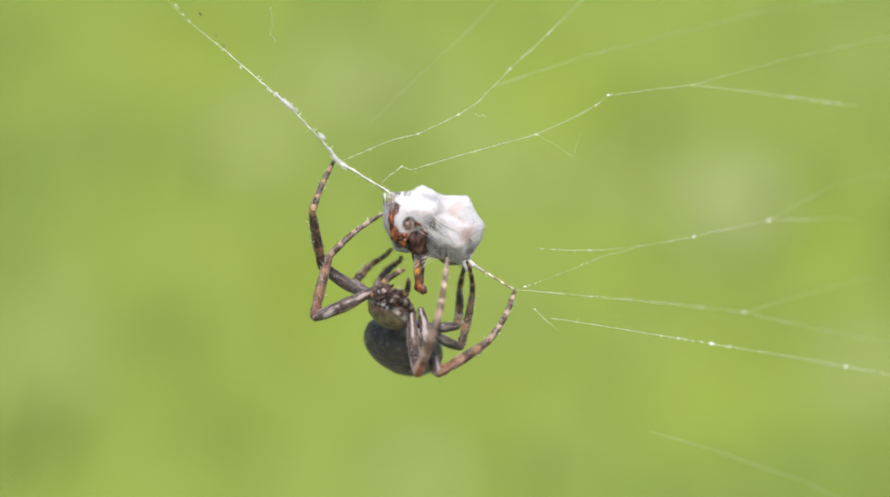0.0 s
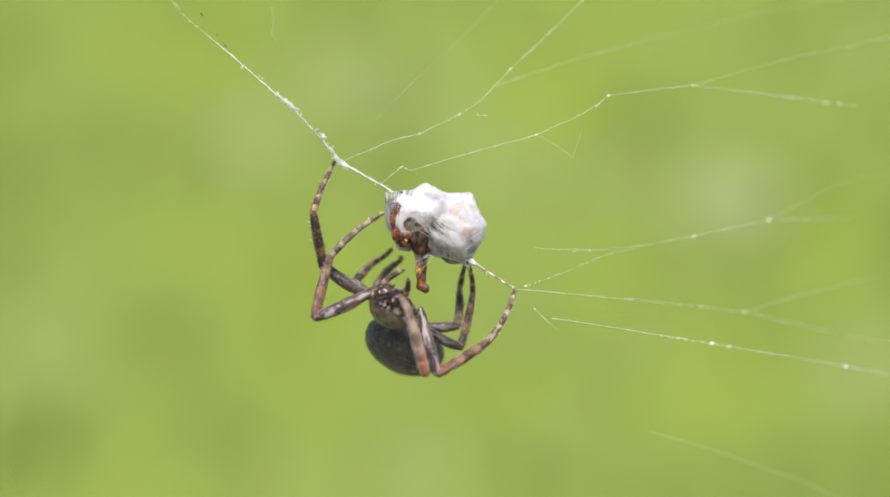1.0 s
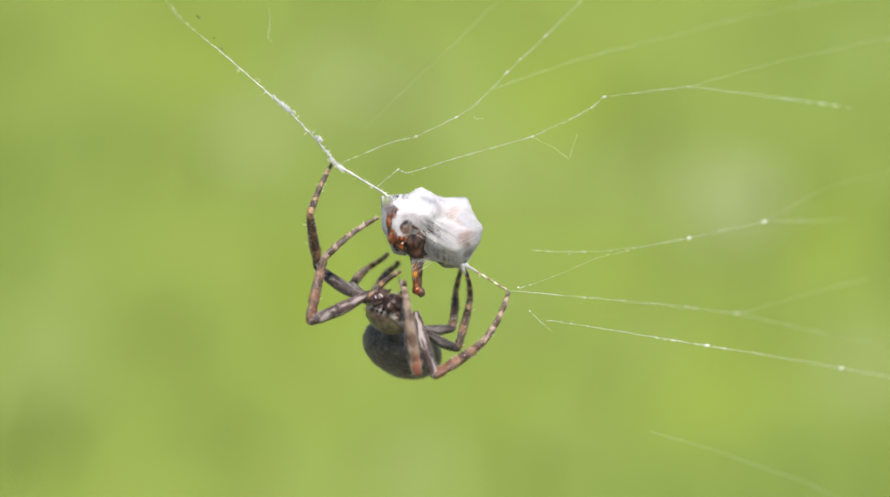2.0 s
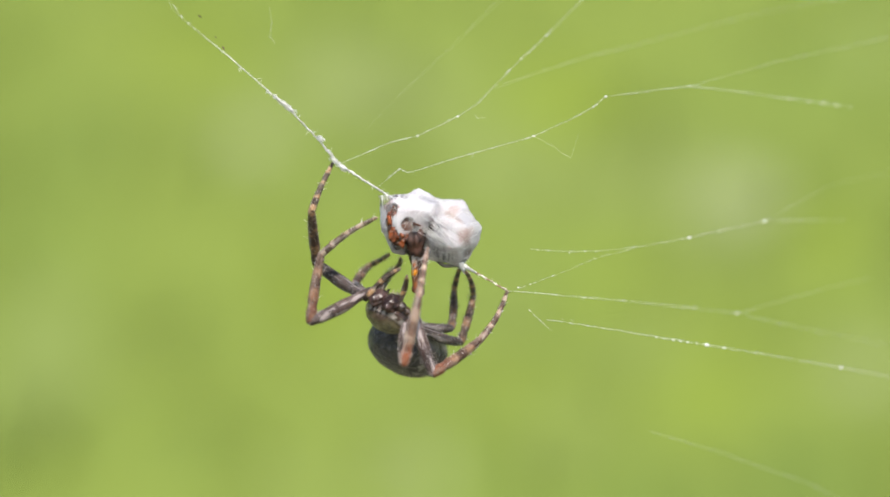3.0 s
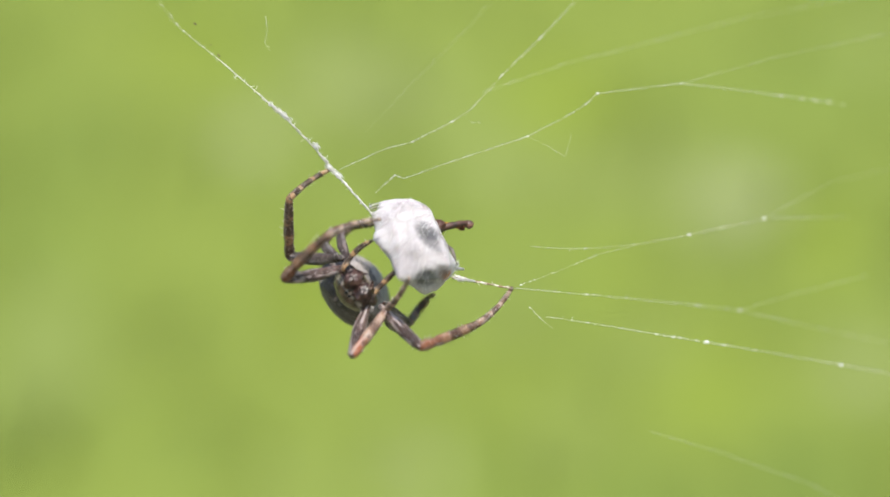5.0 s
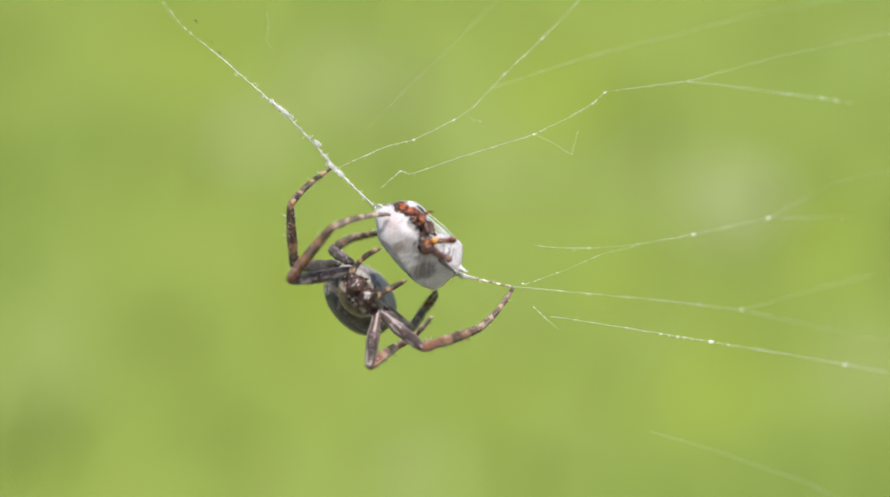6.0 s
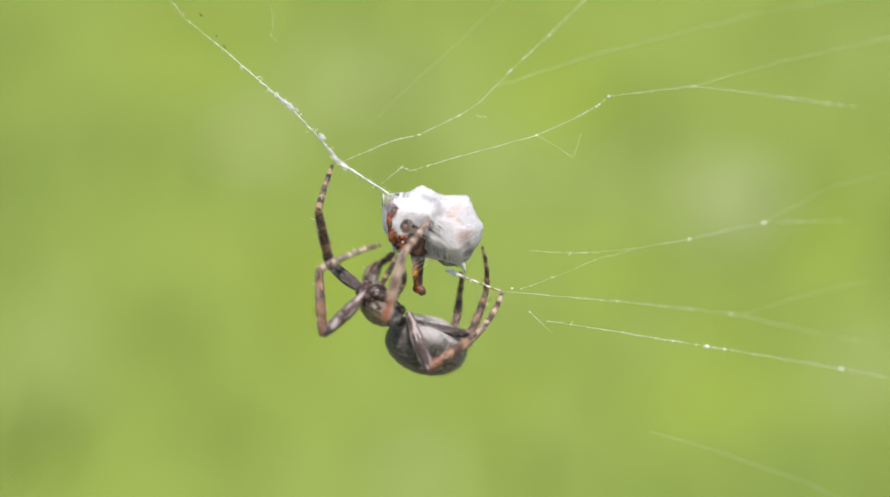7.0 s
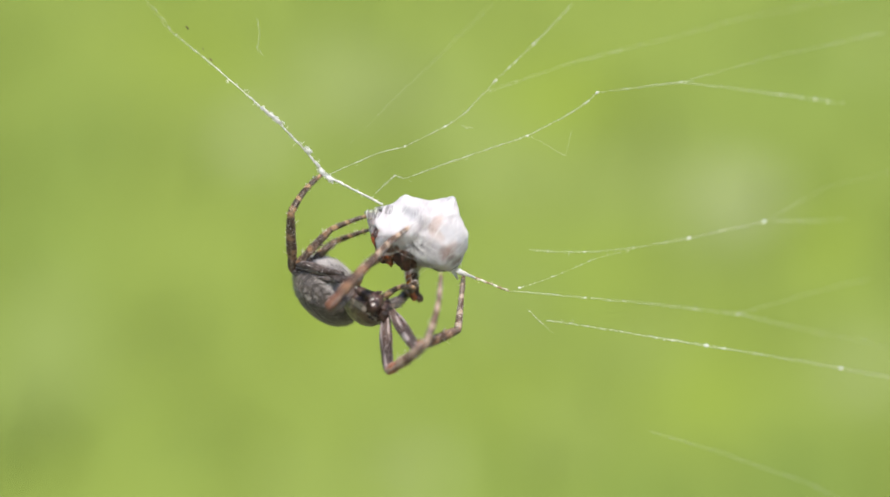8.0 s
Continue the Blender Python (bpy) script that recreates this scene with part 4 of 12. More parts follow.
def build_spider():
    spider = new("spider")
    tagged(spider, "grey-brown orb spider with ringed legs wrapping its prey", "spider")

    # carapace: a low pear, narrow head ahead, with a pale rim
    def pear(d):
        return (1 - 0.2 * max(0.0, d.y) ** 2) * (1 + 0.045 * noise.noise(d * 4.0)) * (1 + 0.07 * math.exp(-60 * (d.z - 0.05) ** 2))
    bm = bmesh.new()
    lump(bm, (0, 0, 2 * PX), (41 * PX, 42 * PX, 30 * PX), pear, 5)
    for s in (-1, 1):
        for y in (-22, -6, 10, 24):
            lump(bm, Vector((s * (31 - abs(y) * 0.25), y, -13)) * PX, (15 * PX, 9 * PX, 10 * PX), lambda d: 1 + 0.08 * noise.noise(d * 4.0), 3)
    rng = random.Random(21)
    for k in range(160):
        d = Vector((rng.gauss(0, 1), rng.gauss(0, 1), rng.gauss(0, 1))).normalized()
        p = Vector((d.x * 39, d.y * 42, d.z * 29 + 2)) * PX * pear(d)
        spike(bm, p * 0.99, p + (d + Vector((0, 0.5, 0))) * rng.uniform(2, 6) * PX, 0.4 * PX, 1)
    for k in range(120):
        w = rng.uniform(-2.0, 2.0)
        d = Vector((math.sin(w), math.cos(w), rng.gauss(0.28, 0.06))).normalized()
        p = Vector((d.x * 39, d.y * 42, d.z * 29 + 2)) * PX * pear(d)
        spike(bm, p * 0.98, p + (d + Vector((rng.uniform(-0.6, 0.6), rng.uniform(-0.3, 0.3), rng.uniform(-0.2, 0.7)))) * rng.uniform(3, 7) * PX, 0.42 * PX, 1)
    part("cephalothorax", bm, (CARAPACE, BROWN_HAIR), spider, "dark brown head and chest with pale down")
    for s in (-1, 1):
        bm = bmesh.new()
        lump(bm, Vector((s * 14, 30, -13)) * PX, (15.5 * PX, 14 * PX, 25 * PX), lambda d: (1 - 0.3 * max(0.0, -d.z)) * (1 + 0.2 * noise.noise(d * 2.2 + Vector((s, 0, 0))) + 0.14 * noise.noise(d * 5.0)), 4, turn=Matrix.Rotation(radians(-28), 3, "X"))
        for k in range(60):
            d = Vector((rng.gauss(0, 1), abs(rng.gauss(0, 1)), rng.gauss(0, 1))).normalized()
            p = Vector((s * 14 + d.x * 15, 30 + d.y * 14, -13 + d.z * 18)) * PX
            spike(bm, p, p + (d + Vector((0, 0.2, -0.5))) * rng.uniform(3, 7) * PX, 0.5 * PX, 1)
        jaw = part("chelicera", bm, (FANG, BROWN_HAIR), spider, "shiny dark brown jaw")
        bm = bmesh.new()
        tube(bm, [Vector((s * (13 - k * 1.4), 22 + k * 1.2, -28 - k * 1.8)) * PX for k in range(5)], [v * PX for v in (3.2, 2.8, 2.2, 1.5, 0.6)], 8)
        part("fang", bm, FANG, jaw)
        for x, z, r in ((5, 16, 3.0), (6, 8, 3.0), (19, 11, 2.4), (21, 7, 2.2)):
            bm = bmesh.new()
            d = Vector((s * x / 39, 0.93, z / 29)).normalized()
            lump(bm, Vector((d.x * 38, d.y * 41, d.z * 29 + 2)) * PX * pear(d), (r * PX, r * PX, r * PX), None, 3)
            part("eye", bm, EYE_BLACK, spider, "tiny black glossy eye")

    # abdomen: broad shouldered oval, dimpled and downy
    def sack(d):
        shoulder = 1 + 0.07 * math.exp(-9 * (d.y - 0.45) ** 2) * abs(d.x)
        return shoulder * (1 - 0.11 * max(0.0, -d.y) ** 2) * (1 + 0.025 * noise.noise(d * 3.0) + 0.012 * noise.noise(d * 9.0))
    bm = bmesh.new()
    mid = Vector((0, -124, 2)) * PX
    size = (71, 77, 51)
    lump(bm, (0, 0, 0), [v * PX for v in size], sack, 5)
    for k in range(5200):
        d = Vector((rng.gauss(0, 1), rng.gauss(0, 1), rng.gauss(0, 1))).normalized()
        p = Vector((d.x * size[0], d.y * size[1], d.z * size[2])) * PX * sack(d)
        spike(bm, p * 0.99, p + (d * 0.75 + Vector((rng.uniform(-0.3, 0.3), -0.6, rng.uniform(-0.3, 0.3)))) * rng.uniform(2, 5.5) * PX, rng.uniform(0.2, 0.34) * PX, 1 if d.z < -0.3 or k % 4 == 0 else 2)
    belly = part("abdomen", bm, (ABDOMEN, HAIR, BROWN_HAIR), spider, "dark grey mottled downy abdomen")
    belly.matrix_basis = Matrix.Translation(mid) @ pose(0, 0, 0, 22)
    bm = bmesh.new()
    tube(bm, [Vector((0, -56 - 7 * k, -2 - 4 * k)) * PX for k in range(4)], [v * PX for v in (9, 8, 6, 4)], 10)
    for s in (-1, 1):
        tube(bm, [Vector((s * 5, -66 - 7 * k, -12 - 3 * k)) * PX for k in range(4)], [v * PX for v in (5, 4.5, 3.5, 2)], 8)
    part("spinneret", bm, CARAPACE, belly, "short brown spinnerets")
    tube_bm = bmesh.new()
    tube(tube_bm, [Vector((0, -22 - 11 * k, -2)) * PX for k in range(5)], [v * PX for v in (16, 11, 9, 12, 18)], 12)
    part("waist", tube_bm, CARAPACE, spider)
    for i, key in enumerate("ABCDFGHI"):
        build_leg(key, spider, i + 1)
    for key, length in (("p", 72), ("q", 66)):
        palp[key] = part("pedipalp", limb(length, [(0, 4.5), (0.15, 6.2), (0.35, 4.6), (0.6, 5.2), (0.85, 4.4), (1, 2.4)], 9, 44, 70 + length, 7, before=6),
                         (FOOT_DARK, HAIR, UMBER), spider, "short ringed feeler beside the jaws")
    return spider


build_ground()
build_grass()
build_web()
prey, swinging_leg = build_prey()
spider = build_spider()


# ---- what moves ----


def motions():
    walk(spider, [(0, pose(-.00609, -.0014, .59322, 145, 20.7, -27)), (0.5, pose(-.00602, -.0014, .59322, 144.9, 21.2, -26.9)),
        (0.7, pose(-.00602, -.0014, .59322, 144.9, 21.4, -27)), (1, pose(-.00596, -.0014, .59322, 145, 21, -27.3)),
        (1.5, pose(-.00659, -.0014, .59258, 144.8, 21.4, -26.5)), (1.8, pose(-.00651, -.0014, .59263, 145.5, 21.1, -26.8)),
        (2.15, pose(-.00628, -.0014, .59274, 147.2, 20.2, -27.9)), (2.5, pose(-.00604, -.0014, .59286, 148.9, 19.2, -29)),
        (2.8, pose(-.00596, -.0014, .5929, 149.5, 18.9, -29.4)), (3, pose(-.00634, -.0014, .59271, 148.4, 18.8, -30.6)),
        (3.5, pose(-.00628, -.0014, .59258, 151.2, 19.1, -29.6)), (3.8, pose(-.0062, -.0014, .59266, 151.6, 18.3, -32.5)),
        (4, pose(-.00596, -.0014, .5929, 152.8, 15.5, -41.4)), (4.1, pose(-.00564, -.0014, .59258, 158.2, 14.1, -39.4)),
        (4.2, pose(-.00533, -.0014, .59163, 161, 11.3, -37.2)), (4.3, pose(-.00545, -.0014, .59227, 160.4, 17.6, -20.8)),
        (4.4, pose(-.00501, -.0014, .59227, 157.8, 17.3, -11.8)), (4.5, pose(-.00533, -.0014, .59271, 162.3, 22.9, 4)),
        (4.6, pose(-.00735, -.0014, .5948, -175.7, 41, 16.7)), (4.7, pose(-.00849, -.0014, .59512, -169.7, 47.8, 21.6)),
        (4.8, pose(-.0104, -.0014, .59544, -163.7, 55.2, 20.5)), (4.85, pose(-.01065, -.0014, .59591, -164.6, 58.2, 17.1)),
        (4.9, pose(-.0109, -.0014, .59639, -165.7, 61, 13.5)), (4.95, pose(-.01049, -.0014, .59591, -174.5, 57.2, 5.8)),
        (5, pose(-.01008, -.0014, .59544, 178.5, 52.5, 0.2)), (5.05, pose(-.00929, -.0014, .59654, 153.8, 49.3, -24.1)),
        (5.1, pose(-.00849, -.0014, .59765, 132.7, 40.4, -45.1)), (5.2, pose(-.00945, -.0014, .59448, 148.5, 40, -31.5)),
        (5.4, pose(-.0095, -.0014, .59454, 154.8, 42.6, -25.1)), (5.6, pose(-.00956, -.0014, .5946, 161.4, 44.9, -18.5)),
        (5.8, pose(-.00962, -.0014, .59466, 168.3, 46.9, -11.5)), (6, pose(-.00968, -.0014, .59472, 175.6, 48.4, -4.1)),
        (6.15, pose(-.00972, -.0014, .59476, -178.7, 49.2, 1.7)), (6.3, pose(-.00976, -.0014, .5948, -172.9, 49.8, 7.8)),
        (6.35, pose(-.01071, -.0014, .59433, -170.9, 50.8, 8.7)), (6.4, pose(-.01166, -.0014, .59385, -168.9, 51.6, 9.7)),
        (6.5, pose(-.01166, -.0014, .59544, -174.7, 58.6, 4.5)), (6.6, pose(-.01166, -.0014, .59639, 163.4, 61.6, -15.7)),
        (6.7, pose(-.00976, -.0014, .59607, 151.2, 34, -48.7)), (6.75, pose(-.00897, -.0014, .59544, 146.6, 27.6, -48.1)),
        (6.8, pose(-.00818, -.0014, .5948, 141.3, 22.8, -48.5)), (6.9, pose(-.00881, -.0014, .59385, 146.4, 14.2, -60.3)),
        (7, pose(-.00723, -.0014, .59353, 145.4, 9.8, -60.9)), (7.1, pose(-.00659, -.0014, .59227, 148.2, 9, -54.1)),
        (7.2, pose(-.00596, -.0014, .59163, 145.5, 8.7, -52.3)), (7.3, pose(-.00659, -.0014, .59036, 155.7, 13.3, -23.7)),
        (7.4, pose(-.00533, -.0014, .591, 160.8, 12.9, -8.3)), (7.5, pose(-.009, -.0014, .58941, 161.9, 26, 0)),
        (7.55, pose(-.00843, -.0014, .59052, 165.3, 26.3, -5)), (7.6, pose(-.00786, -.0014, .59163, 168.7, 26.5, -9.8)),
        (7.65, pose(-.00945, -.0014, .59052, 165.4, 29.5, -6.2)), (7.7, pose(-.01103, -.0014, .58941, 161.8, 32.1, -2.7)),
        (7.75, pose(-.0096, -.0014, .59068, 164.6, 29.3, -1.1)), (7.8, pose(-.00818, -.0014, .59195, 167.1, 26.1, 0.4)),
        (7.9, pose(-.00881, -.0014, .591, -169.6, 27.5, 15.6)), (7.95, pose(-.00881, -.0014, .59227, -166.6, 30.6, 30)),
        (8, pose(-.00881, -.0014, .59353, -163.7, 31.1, 45.6))])
    walk(leg["A"], [(0, pose(-.00344, .00074, -.0001, -69.6, 8.2, 179.2)), (0.5, pose(-.0035, .00073, -.00005, -69.5, 7.9, 179.6)),
        (0.7, pose(-.0035, .00073, -.00004, -69.5, 7.7, 179.6)), (1, pose(-.00349, .00075, -.00005, -69.5, 8.4, -180)),
        (1.5, pose(-.00355, .00071, -.00001, -69, 8.5, -176.9)), (1.8, pose(-.00359, .00078, -.00007, -69.2, 8.6, -178.3)),
        (2.15, pose(-.00367, .00096, -.00024, -69.8, 8.9, 177.9)), (2.5, pose(-.00374, .00114, -.00042, -70.5, 9.4, 173.6)),
        (2.8, pose(-.00377, .00121, -.00049, -70.8, 9.6, 172)), (3, pose(-.00375, .00128, -.00044, -71.1, 8.4, 169.8)),
        (3.5, pose(-.00376, .00124, -.00064, -70.9, 9.1, 171.1)), (3.8, pose(-.00369, .00142, -.00069, -70.5, 10.3, 173.7)),
        (4, pose(-.00342, .00193, -.00088, -69.7, 12.5, 177.5)), (4.1, pose(-.00325, .0016, -.00093, -67.1, 16.3, -172)),
        (4.2, pose(-.0034, .0018, -.00206, -67.6, 15.6, -174)), (4.3, pose(-.0038, .00072, -.00126, -65.7, 14.4, -166.4)),
        (4.4, pose(-.00382, .00022, -.00111, -65.6, 17.3, -166)), (4.5, pose(-.0044, -.00088, -.00106, -61.6, 9.8, -149.2)),
        (4.6, pose(-.00419, -.00202, .0013, -62.7, -14.4, -123.4)), (4.7, pose(-.00442, -.00228, .00202, -66.1, -19.8, -111.8)),
        (4.8, pose(-.00396, -.00174, .00183, -64.6, -34.9, -115.1)), (4.85, pose(-.00418, -.00154, .0018, -66.7, -34.9, -111.4)),
        (4.9, pose(-.0044, -.00133, .00179, -68.6, -34.9, -108.1)), (4.95, pose(-.00435, -.00112, .00071, -61.9, -37.3, -119.4)),
        (5, pose(-.00414, -.00089, -.00035, -53.7, -38.9, -132.7)), (5.05, pose(-.00377, .00014, -.00019, -48, -32.9, -142.3)),
        (5.1, pose(-.00317, .00097, .00012, -42, -28.6, -154.1)), (5.2, pose(-.00304, .00054, -.00103, -41.7, -28.8, -154.6)),
        (5.4, pose(-.00346, .00031, -.00086, -45.3, -29.2, -147.2)), (5.6, pose(-.00388, .00004, -.00066, -48.9, -30, -140)),
        (5.8, pose(-.00427, -.00029, -.00043, -52.6, -31.2, -132.7)), (6, pose(-.00463, -.00067, -.00017, -56.5, -32.6, -125.3)),
        (6.15, pose(-.00487, -.00099, .00006, -59.6, -33.7, -119.6)), (6.3, pose(-.00509, -.00133, .00031, -63, -34.9, -113.7)),
        (6.35, pose(-.00489, -.00137, -.00004, -59.6, -37.2, -119.4)), (6.4, pose(-.00472, -.00142, -.00041, -55.5, -39.4, -125.9)),
        (6.5, pose(-.00401, -.00104, .0006, -61.2, -44.6, -117.6)), (6.6, pose(-.00322, -.00048, -.00017, -58.2, -42.6, -121.9)),
        (6.7, pose(-.00286, .00112, -.00023, -31.8, -25.7, -166.7)), (6.75, pose(-.00276, .00129, -.00041, -30.3, -15.7, -171)),
        (6.8, pose(-.00266, .00147, -.00046, -29.2, -8.5, -176.2)), (6.9, pose(-.00211, .00184, -.00102, -27.1, -6.4, 167.2)),
        (7, pose(-.00202, .00192, -.00057, -27.1, 7, 157.8)), (7.1, pose(-.00226, .00175, -.00035, -25.7, 14.4, 165.2)),
        (7.2, pose(-.00234, .00189, -.00057, -27.6, 18.7, 158.8)), (7.3, pose(-.00307, .00069, -.001, -28.1, 15.7, 157.1)),
        (7.4, pose(-.00432, .0001, -.0013, -17.4, 24, -172.3)), (7.5, pose(-.00524, -.00055, -.00117, -8.3, 21.6, -149)),
        (7.55, pose(-.00411, -.00039, -.0009, -10.4, 15.7, -155.5)), (7.6, pose(-.00296, -.00037, -.0007, -12.1, 10.9, -162.9)),
        (7.65, pose(-.00385, -.0003, -.00119, -11.2, 6.3, -156.8)), (7.7, pose(-.00477, -.00024, -.00163, -10.7, 3.1, -151.1)),
        (7.75, pose(-.00485, -.00051, -.00125, -10.4, 4, -145.6)), (7.8, pose(-.00498, -.00074, -.0009, -10, 4.5, -140.6)),
        (7.9, pose(-.00428, -.00206, -.00169, -10.2, -10, -135.8)), (7.95, pose(-.00366, -.00267, -.00128, -13.2, -14.8, -122.2)),
        (8, pose(-.00282, -.00314, -.00115, -17.1, -16.1, -107.5))])
    walk(tibia["A"], [(0, pose(.00638, 0, 0, 0, 76.2, 0)), (0.5, pose(.00638, 0, 0, -1.2, 76.2, -1)), (0.7, pose(.00638, 0, 0, -1.3, 76.2, -1)),
        (1, pose(.00638, 0, 0, -0.3, 76.7, -0.9)), (1.5, pose(.00638, 0, 0, 9.3, 76, 7.9)), (1.8, pose(.00638, 0, 0, 9.1, 76.6, 8.1)),
        (2.15, pose(.00638, 0, 0, 9.3, 77.7, 9.4)), (2.5, pose(.00638, 0, 0, 10.1, 78.2, 11.3)), (2.8, pose(.00638, 0, 0, 10.4, 78.2, 12.1)),
        (3, pose(.00638, 0, 0, 17.1, 76.5, 20.9)), (3.5, pose(.00638, 0, 0, 25.9, 75.6, 28.9)), (3.8, pose(.00638, 0, 0, 37.9, 77.5, 38.9)),
        (4, pose(.00638, 0, 0, 73.6, 78, 71.6)), (4.1, pose(.00638, 0, 0, 71.3, 68.8, 59.8)), (4.2, pose(.00638, 0, 0, 67.5, 62.6, 57.5)),
        (4.3, pose(.00638, 0, 0, 51, 65.1, 34.9)), (4.4, pose(.00638, 0, 0, 47.7, 65.1, 28.6)), (4.5, pose(.00638, 0, 0, 68.2, 74.5, 46)),
        (4.6, pose(.00638, 0, 0, 148.8, 77, 130.9)), (4.7, pose(.00638, 0, 0, 143.8, 76.5, 123.5)), (4.8, pose(.00638, 0, 0, 150.1, 76.6, 144.2)),
        (4.85, pose(.00638, 0, 0, -174.7, 70.5, 179.3)), (4.9, pose(.00638, 0, 0, -163.1, 62.3, -169)), (4.95, pose(.00638, 0, 0, -163, 67, -163.7)),
        (5, pose(.00638, 0, 0, -161, 72.2, -155.6)), (5.05, pose(.00638, 0, 0, -128.9, 55.3, -123.5)), (5.1, pose(.00638, 0, 0, -118.7, 35.2, -114.1)),
        (5.2, pose(.00638, 0, 0, -102.3, 71.9, -94.5)), (5.4, pose(.00638, 0, 0, -115.4, 75, -111.2)), (5.6, pose(.00638, 0, 0, -133.9, 76.5, -132.9)),
        (5.8, pose(.00638, 0, 0, -153.3, 76, -155.1)), (6, pose(.00638, 0, 0, -168.3, 73.7, -172.7)), (6.15, pose(.00638, 0, 0, -175.8, 71.4, 177.9)),
        (6.3, pose(.00638, 0, 0, 179, 68.7, 170.9)), (6.35, pose(.00638, 0, 0, 168.9, 72.2, 164.7)), (6.4, pose(.00638, 0, 0, 153.6, 75.3, 153.7)),
        (6.5, pose(.00638, 0, 0, 162.2, 79.7, 163)), (6.6, pose(.00638, 0, 0, -138.9, 61.2, -136.5)), (6.7, pose(.00638, 0, 0, -126.3, 61.9, -122.9)),
        (6.75, pose(.00638, 0, 0, -112, 55.6, -113.5)), (6.8, pose(.00638, 0, 0, -101.8, 48.2, -106.4)), (6.9, pose(.00638, 0, 0, -98.3, 67.2, -94.6)),
        (7, pose(.00638, 0, 0, -80.2, 55.2, -80.6)), (7.1, pose(.00638, 0, 0, -68.7, 53.5, -78.6)), (7.2, pose(.00638, 0, 0, -59.4, 48.2, -68.3)),
        (7.3, pose(.00638, 0, 0, -33.6, 45.9, -29.4)), (7.4, pose(.00638, 0, 0, -36.9, 47.2, -61.2)), (7.5, pose(.00638, 0, 0, -40.7, 43, -80.3)),
        (7.55, pose(.00638, 0, 0, -42, 46.4, -70.5)), (7.6, pose(.00638, 0, 0, -40, 49.5, -57.2)), (7.65, pose(.00638, 0, 0, -47.7, 51.2, -67.8)),
        (7.7, pose(.00638, 0, 0, -53.8, 52.2, -77.4)), (7.75, pose(.00638, 0, 0, -59.3, 51.2, -89.9)), (7.8, pose(.00638, 0, 0, -64.2, 50.5, -100.9)),
        (7.9, pose(.00638, 0, 0, -67.6, 62.1, -97.1)), (7.95, pose(.00638, 0, 0, -64, 56.8, -100.7)), (8, pose(.00638, 0, 0, -57.9, 53.5, -103.3))])
